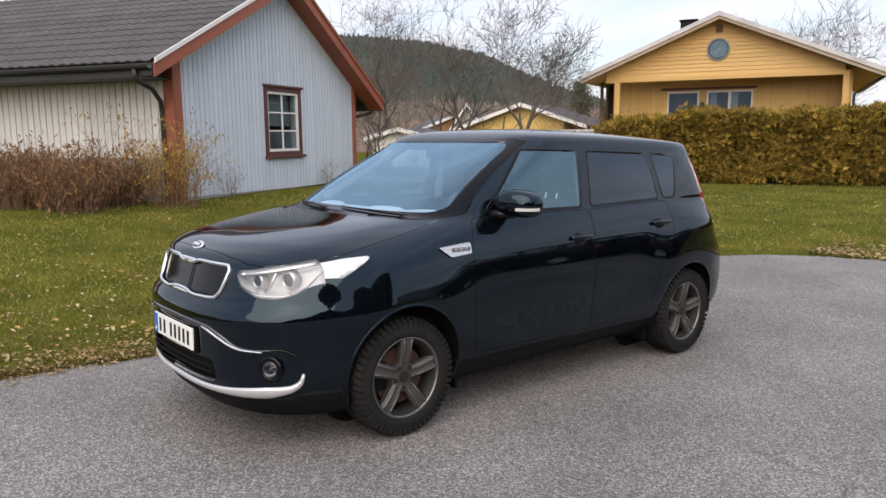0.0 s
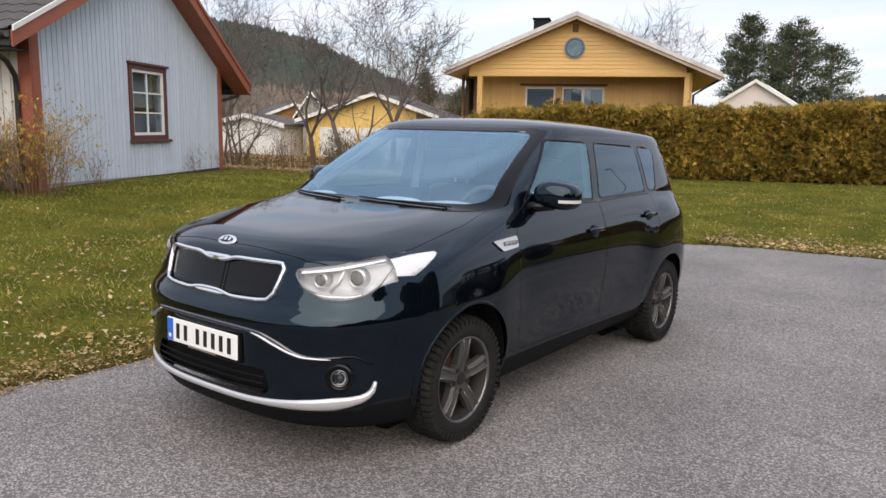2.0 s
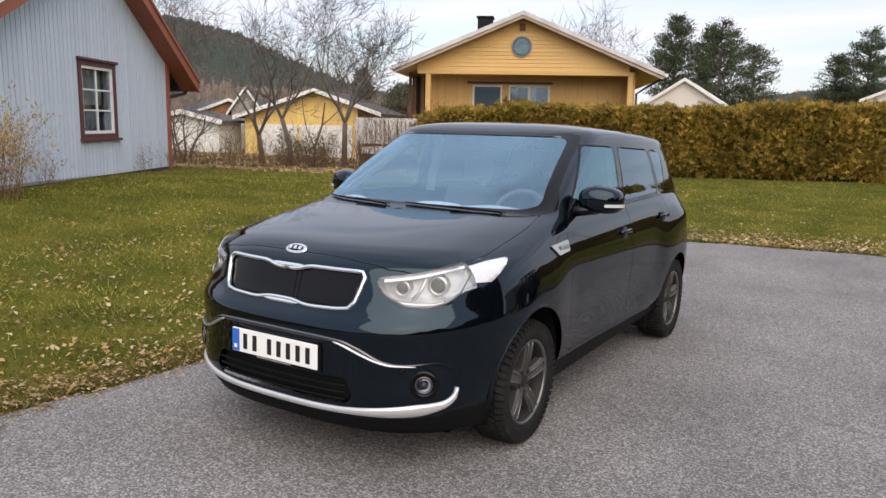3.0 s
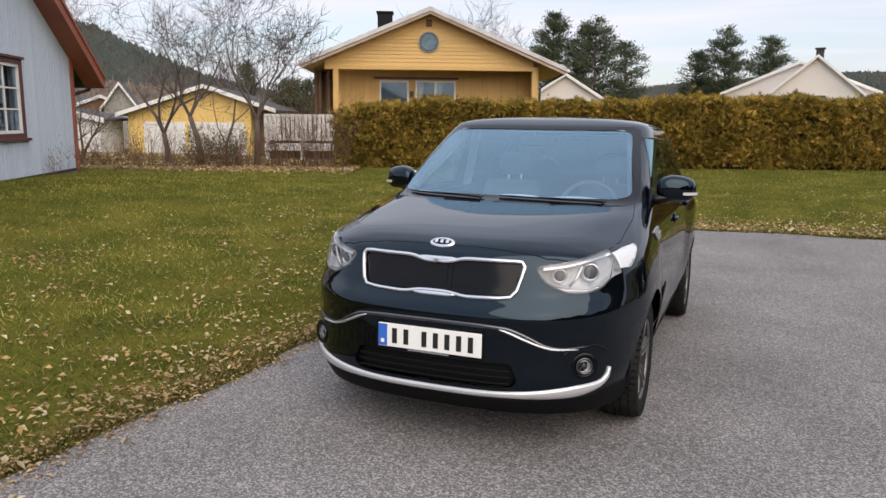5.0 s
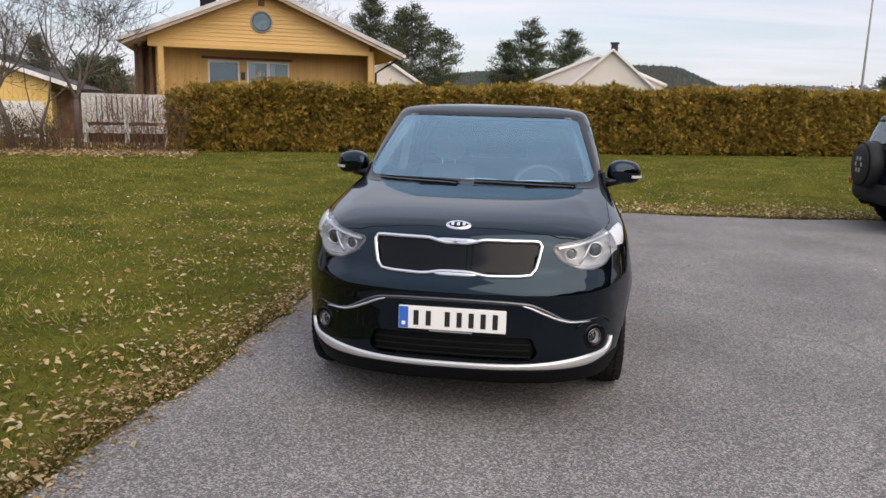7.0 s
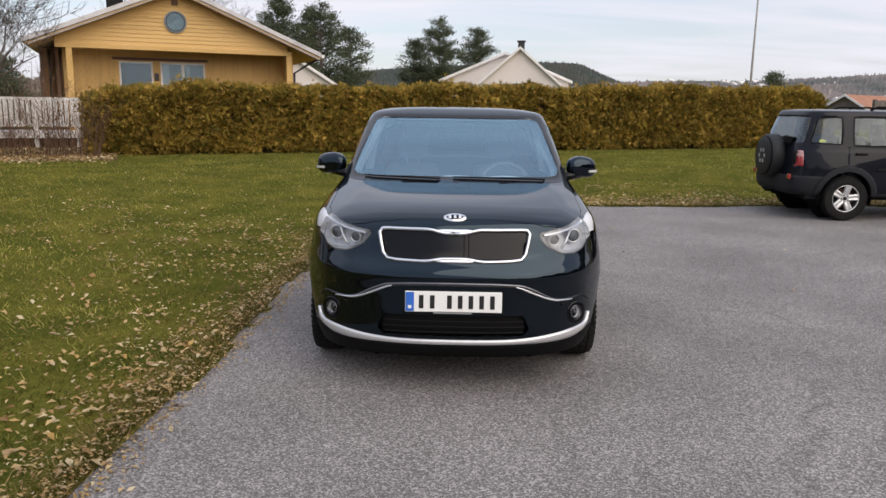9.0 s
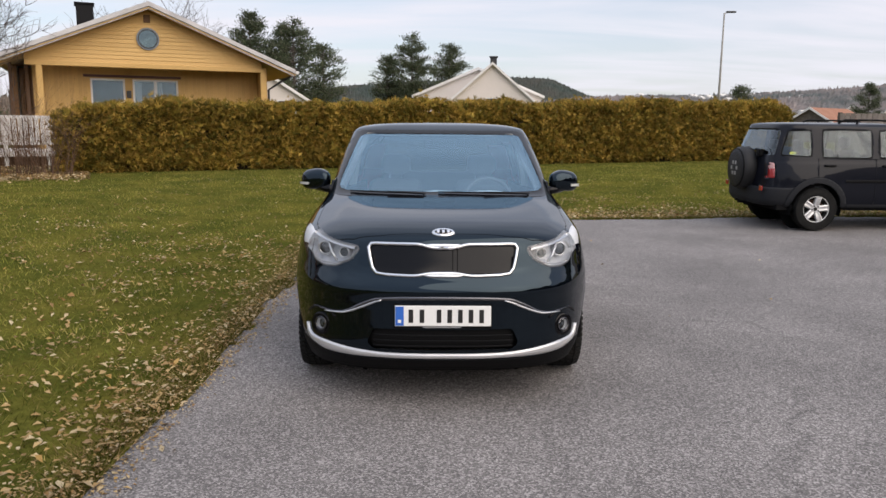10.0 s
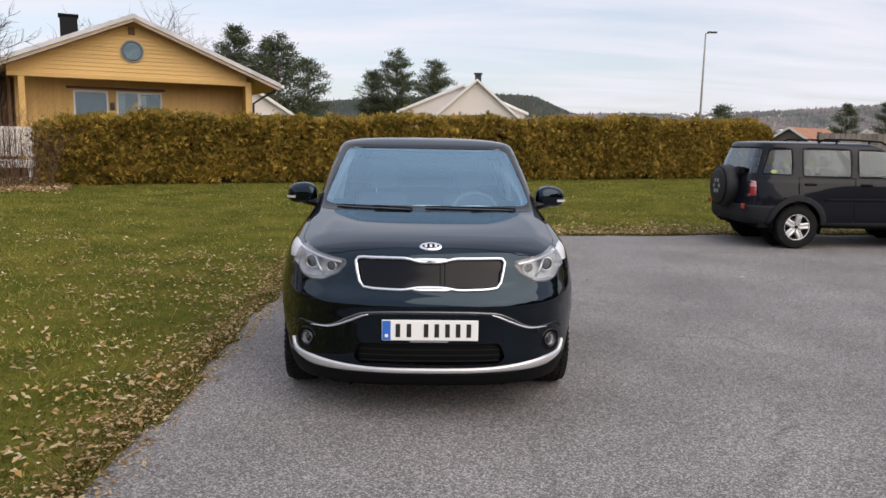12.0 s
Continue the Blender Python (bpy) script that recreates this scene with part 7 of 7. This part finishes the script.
    part("centre_speaker", ellipsoid(0.16, 0.10, 0.022, (0.0, 1.38, 1.082)), DASH, dash_ob, smooth=True)
    rim = [(0.185 * math.cos(a), 0, 0.185 * math.sin(a)) for a in np.linspace(0, math.tau, 33)]
    wheel_ob = part("steering_wheel", tube(rim, 0.016, 8), SEAT, car, "pale grey steering wheel", smooth=True)
    wheel_ob.location, wheel_ob.rotation_euler = (0.37, 1.72, 1.005), (radians(-24), 0, 0)
    part("boss", ellipsoid(0.075, 0.035, 0.06, (0, -0.01, -0.01)), SEAT, wheel_ob, smooth=True)
    for a in (0.15, math.pi - 0.15, -math.pi / 2):
        part("spoke", tube([(0.05 * math.cos(a), 0, 0.05 * math.sin(a)), (0.18 * math.cos(a), 0, 0.18 * math.sin(a))], 0.018, 6), SEAT, wheel_ob)
    for x in (-0.37, 0.37):
        seat(car, x, 1.85, 0.42, 0.52, SEAT)
    bench = seat(car, 0, 2.85, 0.45, 1.30, SEAT, rest=False)
    for x in (-0.42, 0.42):
        part("headrest", ellipsoid(0.13, 0.05, 0.08, (x, 3.53, 1.20), power=0.7), SEAT, bench, smooth=True)
    part("headliner", box(-0.55, 0.55, 2.05, 3.6, 1.515, 1.53), LINING, car)
    part("rear_view_mirror", box(-0.12, 0.12, 1.80, 1.82, 1.40, 1.465, 0.008), PLASTIC, car)
    for s in (1, -1):
        part("door_card", box(s * 0.70 - 0.02, s * 0.70 + 0.02, 1.45, 3.3, 0.3, 1.09), INNER, car)
        part("pillar_trim", tube([(s * 0.735, 2.43, 1.08), (s * 0.66, 2.43, 1.5)], 0.035, 6), LINING, car)
        part("pillar_trim", tube([(s * 0.70, 1.36, 1.12), (s * 0.64, 1.68, 1.30), (s * 0.58, 1.98, 1.48)], 0.026, 6), SEAT, car)
        for x, y, lift in ((0.785, 0.888, -0.0215), (0.80, 3.435, -0.0015)):
            wheel(car, s * x, y, 0.313, 0.209, 0.205, s, ALLOY, 5, 5).location.z += lift
    part("roof_sun_band", box(-0.56, 0.56, 1.86, 2.06, 1.505, 1.515), LINING, car)
    return car


BRIGHT = mat("bright_silver_paint", (0.60, 0.60, 0.61), 0.3, 0.04, 4, 120, metal=0.5, coat=0.3)
INDICATOR = mat("pale_indicator_lens", (0.5, 0.5, 0.48), 0.2, 0.03, 12, 80, coat=0.6)
hatchback()



# ---- the dark off-roader parked further along the drive ----
def off_roader():
    from mathutils.bvhtree import BVHTree
    z0 = float(height(7.5, 8.6)) + 0.018
    car = thing("off_roader", "dark five-door off-roader with a covered spare wheel on its tailgate", "car", pose(9.35, 8.76, z0, 0, 0, 91))
    levels = ((0, 0.12, 0.34, 4.02, 0.38, 0.845, 3.2, 7, 1), (1, 0.02, 0.45, 4.07, 0.47, 0.872, 3.2, 7, 1),
              (2, 0, 0.58, 4.08, 0.6, 0.885, 3.2, 7, 1), (3, 0.02, 0.72, 4.06, 0.75, 0.886, 3.2, 7, 1),
              (4, 0.06, 0.85, 4.05, 0.88, 0.882, 3.2, 7, 1), (5, 0.14, 0.98, 4.04, 0.98, 0.872, 3.2, 7, 1.1),
              (6, 0.45, 1.05, 4.03, 1.05, 0.862, 3.2, 7, 1.4), (7, 1, 1.11, 4.02, 1.1, 0.846, 4.8, 7, 1.9),
              (8, 1.12, 1.15, 4.01, 1.15, 0.836, 5, 7, 2), (9, 1.45, 1.37, 3.95, 1.36, 0.795, 5.5, 7, 2.2),
              (10, 1.72, 1.56, 3.88, 1.55, 0.752, 6.5, 7, 2.3), (11, 1.85, 1.64, 3.84, 1.645, 0.71, 7, 7, 2.35),
              (12, 2, 1.69, 3.78, 1.69, 0.6, 6, 6, 2.4), (13, 2.2, 1.71, 3.6, 1.71, 0.32, 4, 4, 2.4),
              (14, 2.38, 1.715, 2.42, 1.715, 0.01, 2, 2, 2.4))

    def side_z(lv, y, r):
        return 0.03 * smoothstep(12.5, 10.5, lv) * smoothstep(9.5, 11, lv) * smoothstep(2.0, 3.4, y)

    def flare(lv, y):
        arch = 0.014 * np.exp(-((y - 0.78) / 0.42) ** 4) + 0.016 * np.exp(-((y - 3.3) / 0.42) ** 4)
        return math.exp(-((lv - 2) / 1.9) ** 2) * arch

    bm = skin(levels, 2.4, side_z, flare, (130, 56))
    bmesh.ops.recalc_face_normals(bm, faces=bm.faces)
    if max(bm.faces, key=lambda f: f.calc_center_median().x).normal.x < 0:
        bmesh.ops.reverse_faces(bm, faces=bm.faces)
    whole = both(bm.copy())
    tree = BVHTree.FromBMesh(whole)
    whole.free()
    side = lambda c: c.x > 0.5
    seams = []
    for yc in (0.78, 3.30):
        ring = [(yc + 0.40 * math.cos(a), 0.36 + 0.40 * math.sin(a)) for a in np.linspace(0, math.tau, 36, endpoint=False)]
        outer = [(yc + 0.49 * math.cos(a), 0.36 + 0.49 * math.sin(a)) for a in np.linspace(0, math.tau, 36, endpoint=False)]
        cut(bm, ring, "x", lambda c: c.x > 0.45 and c.z < 0.95).free()
        lip = cut(bm, outer, "x", lambda c: c.x > 0.6 and c.z < 0.95)
        for v in lip.verts:
            v.co.x += 0.012
        pair("arch_cladding", lip, CLAD, car, "grey plastic wheel-arch cladding", 0.03)
        for s in (1, -1):
            part("arch_wall", slab([(yc + 0.42 * math.cos(a), 0.36 + 0.42 * math.sin(a)) for a in np.linspace(0, math.tau, 24, endpoint=False)], "x", s * 0.50, s * 0.53), INNER, car)
            lin = bmesh.new()
            rr = [[lin.verts.new((s * xx, yc + 0.415 * math.cos(a), 0.36 + 0.415 * math.sin(a))) for xx in (0.52, 0.87)] for a in np.linspace(-0.3, math.pi + 0.3, 20)]
            for a, b in zip(rr, rr[1:]):
                lin.faces.new((a[0], b[0], b[1], a[1]))
            part("arch_liner", lin, INNER, car)
    for poly, glass in (([(1.52, 1.16), (1.83, 1.57), (2.30, 1.575), (2.30, 1.165)], CABGLASS), ([(2.45, 1.165), (2.45, 1.575), (3.22, 1.58), (3.22, 1.17)], CABGLASS), ([(3.42, 1.185), (3.42, 1.575), (3.74, 1.565), (3.86, 1.20)], CABGLASS)):
        poly = rounded(poly, 0.03)
        seal = cut(bm, inset(poly, -0.02), "x", side)
        pane = cut(seal, poly, "x", side)
        pair("window_seal", seal, PLASTIC, car, thick=0.012)
        pair("side_window", pane, glass, car)
    pane = cut(bm, rounded([(-0.3, 1.19), (0.68, 1.19), (0.60, 1.585), (-0.3, 1.59)], 0.04), "y", lambda c: c.y > 3.5)
    sheet("rear_window", both(pane), CABGLASS, car)
    pane = cut(bm, rounded([(-0.3, 1.15), (0.74, 1.15), (0.64, 1.60), (-0.3, 1.60)], 0.04), "y", lambda c: c.y < 2.2 and c.z > 1.1)
    sheet("windscreen", both(pane), CABGLASS, car)
    lamp = cut(bm, rounded([(3.95, 0.83), (3.95, 1.07), (4.3, 1.07), (4.3, 0.83)], 0.02), "x", lambda c: c.x > 0.64)
    low = cut(lamp, [(3.9, 0.7), (4.4, 0.7), (4.4, 0.98), (3.9, 0.98)], "x", side)
    pair("tail_lamp", low, REDLENS, car, thick=0.012)
    pair("tail_lamp", lamp, PINKLENS, car, thick=0.012)
    for y0, y1 in ((1.38, 2.37), (2.38, 3.30)):
        poly = [(y0, 0.42), (y0, 1.13), (y1, 1.14), (y1, 0.86), (y1 - (0.38 if y1 > 3 else 0), 0.62), (y1 - (0.46 if y1 > 3 else 0), 0.42)]
        door = cut(bm, poly, "x", side, 0.004, seams)
        for ob, s in zip(pair("side_door", door, NAVY, car), (1, -1)):
            hit = tree.ray_cast(Vector((2, y1 - 0.17, 1.03)), Vector((-1, 0, 0)))[0]
            xs = sorted((s * (hit.x - 0.005), s * (hit.x + 0.03)))
            part("door_handle", box(xs[0], xs[1], y1 - 0.27, y1 - 0.09, 1.015, 1.05, 0.01), PLASTIC, ob)
    sill = cut(bm, [(0.9, 0.1), (3.2, 0.1), (3.2, 0.46), (0.9, 0.46)], "x", side)
    pair("sill", sill, CLAD, car, "grey plastic sill", 0.02)
    bump = cut(bm, [(3.6, 0.2), (4.4, 0.2), (4.4, 0.68), (3.6, 0.68)], "x", lambda c: c.y > 3.6)
    for v in bump.verts:
        v.co.y += 0.03 * smoothstep(3.9, 4.05, v.co.y)
    sheet("rear_bumper", both(bump), CLAD, car, "grey plastic rear bumper", 0.02)
    for q in seams:
        [tagged(ob, kind="stuff") for ob in pair("seam", q, INNER, car)]
    sheet("body", both(bm), NAVY, car, thick=0.012)
    for s in (1, -1):
        part("rub_strip", on_skin(tree, None, (-s, 0, 0), [(s * 1.4, y, 0.79) for y in np.linspace(1.3, 2.86, 12)], 0.045, 0.012), PLASTIC, car)
        rail = part("roof_rail", tube([(s * 0.60, 1.75, 1.67), (s * 0.60, 1.85, 1.725), (s * 0.595, 2.3, 1.750), (s * 0.59, 2.8, 1.750), (s * 0.585, 2.9, 1.70)], 0.016, 8), PLASTIC, car, smooth=True)
        for y in (2.05, 2.6):
            part("rail_foot", tube([(s * 0.595, y, 1.69), (s * 0.595, y, 1.74)], 0.018, 6), PLASTIC, rail)
        part("reflector", box(s * 0.66 - 0.05, s * 0.66 + 0.05, 4.105, 4.125, 0.62, 0.70, 0.006), REDLENS, car)
        for y in (0.78, 3.30):
            wheel(car, s * 0.80, y, 0.345, 0.205, 0.21, s, SILVER_ALLOY, 5, 6)
        part("pillar", box(s * 0.67 - 0.03, s * 0.67 + 0.03, 3.28, 3.36, 1.1, 1.60), INNER, car)
    # spare wheel in a soft cover, rear wiper, tow bar, sticker
    spare = part("spare_wheel_cover", lathe([(0.0001, 0.125), (0.25, 0.12), (0.31, 0.10), (0.345, 0.05), (0.355, -0.09), (0.335, -0.13), (0.0001, -0.13)], "y", 40), COVER, car, "black vinyl spare wheel cover", smooth=True)
    spare.location = (0.02, 4.16, 0.95)
    part("cover_seam", lathe([(0.312, 0.104), (0.326, 0.094), (0.326, 0.082), (0.312, 0.088)], "y", 40, closed=True), PLASTIC, spare)
    for k in range(6):
        a = k * math.tau / 6
        part("cover_print", box(0.10 * math.cos(a) - 0.03, 0.10 * math.cos(a) + 0.03, 0.122, 0.126, 0.10 * math.sin(a) - 0.03, 0.10 * math.sin(a) + 0.03, 0.001), CONCRETE, spare)
    part("spare_bracket", box(-0.12, 0.16, 4.02, 4.13, 0.78, 1.08), PLASTIC, car)
    part("rear_wiper", tube([(0.1, 4.06, 1.2), (0.0, 4.05, 1.24), (-0.3, 4.03, 1.28)], 0.012, 6), PLASTIC, car)
    part("wiper_motor", box(-0.42, -0.30, 3.99, 4.07, 1.16, 1.28, 0.02), PLASTIC, car)
    part("tow_bar", tube([(0, 3.9, 0.36), (0, 4.18, 0.38), (0, 4.21, 0.44)], 0.022, 8), PLASTIC, car)
    hit = tree.ray_cast(Vector((-2, 3.74, 1.225)), Vector((1, 0, 0)))[0]
    st = part("window_sticker", slab([(3.70 + 0.055 * math.cos(a), 1.225 + 0.024 * math.sin(a)) for a in np.linspace(0, math.tau, 20, endpoint=False)], "x", hit.x - 0.006, hit.x - 0.003), STICKER, car, "yellow-green oval sticker")
    # cabin
    part("floor_pan", box(-0.8, 0.8, 0.3, 3.9, 0.32, 0.40), INNER, car)
    for x in (-0.38, 0.38):
        seat(car, x, 1.95, 0.55, 0.5, SEAT)
    bench = seat(car, 0, 2.75, 0.58, 1.3, SEAT, rest=False)
    for x in (-0.42, 0.42):
        part("headrest", ellipsoid(0.13, 0.05, 0.09, (x, 3.44, 1.34), power=0.7), SEAT, bench, smooth=True)
    part("dashboard", box(-0.74, 0.74, 1.2, 1.6, 0.9, 1.12, 0.05), INNER, car)
    part("headliner", box(-0.6, 0.6, 2.05, 3.7, 1.62, 1.635), LINING, car)
    return car


NAVY = mat("faded_black_blue_paint", (0.006, 0.007, 0.0115), 0.4, 0.15, 3, 150, coat=0.5, spec=0.06)
NAVY.node_tree.nodes["Principled BSDF"].inputs["Coat IOR"].default_value = 1.4
CLAD = mat("grey_weathered_plastic", (0.014, 0.015, 0.018), 0.7, 0.15, 4, 200, 0.1, spec=0.25)
COVER = mat("black_vinyl_cover", (0.018, 0.018, 0.019), 0.55, 0.2, 8, 120, 0.2, spec=0.3)
CABGLASS = pane_glass("off_roader_glass", (0.66, 0.71, 0.73), 0.065, sheen=(0.85, 0.94, 1.0))
off_roader()


# ---- street lamp, fence, clutter of the far right ----
def street_lamp():
    ob = thing("street_lamp", "tall grey street lamp beyond the hedge", "lamp post", pose(24.2, 60, -0.6))
    part("pole", tube([(0, 0, 0), (0, 0, 6), (0, 0, 11.4)], [0.11, 0.09, 0.06], 10), CONCRETE, ob, smooth=True)
    part("arm", tube([(0, 0, 11.38), (0.7, 0, 11.5)], 0.035, 8), CONCRETE, ob)
    part("lamp_head", box(0.15, 0.95, -0.13, 0.13, 11.42, 11.56, 0.04), GUTTER, ob)
    return ob


GREYWOOD = mat("silvered_fence_wood", (0.20, 0.175, 0.155), 0.85, 0.2, 3, 50, 0.3, second=(0.14, 0.12, 0.105), island=0.2)


def slat_fence():
    ob = thing("slat_fence", "weathered grey upright-slat fence behind the off-roader", "fence", pose(13.2, 20.5, float(height(11, 20)) + 0.06, 0, 0, -6))
    for k in range(64):
        x = k * 0.17
        part("slat", box(x, x + 0.152, 0, 0.025, 0.08, 1.72 + 0.008 * math.sin(7.7 * k)), GREYWOOD, ob)
    for z in (0.35, 1.0, 1.6):
        part("rail", box(-0.05, 10.9, 0.026, 0.07, z - 0.045, z + 0.045), DARKWOOD, ob)
    for k in range(6):
        part("post", box(k * 2.1, k * 2.1 + 0.1, 0.071, 0.17, -0.1, 1.75), DARKWOOD, ob)
    return ob


street_lamp()
slat_fence()
FAR_WHITE = mat("far_white_wall", (0.6, 0.58, 0.55), 0.8, 0.05, 1, 5)
rng = np.random.default_rng(5)
for k in range(96):
    az = radians(rng.uniform(15, 36) if k % 2 else rng.uniform(26.3, 30.3))
    d = rng.uniform(560, 760) if k % 2 else rng.uniform(660, 780)
    up_f = (d - 500) / 300
    w, h = rng.uniform(4, 7.5), rng.uniform(1.6, 2.6)
    x, y = math.sin(az) * d, math.cos(az) * d
    z = -4 + (math.tan(radians(2.0)) * 800 + 4) * math.sin(min(1, up_f) * math.pi / 2) ** 0.9 - 2.2
    bm = slab([(-w / 2, -4), (w / 2, -4), (w / 2, h), (0, h + w * 0.3), (-w / 2, h)], "y", 0, 8)
    ob = part("hillside_house", bm, FAR_WHITE)
    ob.matrix_basis = pose(x, y, z + 2.5, 0, 0, rng.uniform(-70, 20))
    tagged(ob, "tiny pale house on the far hillside", "house", "houses on the hillside")
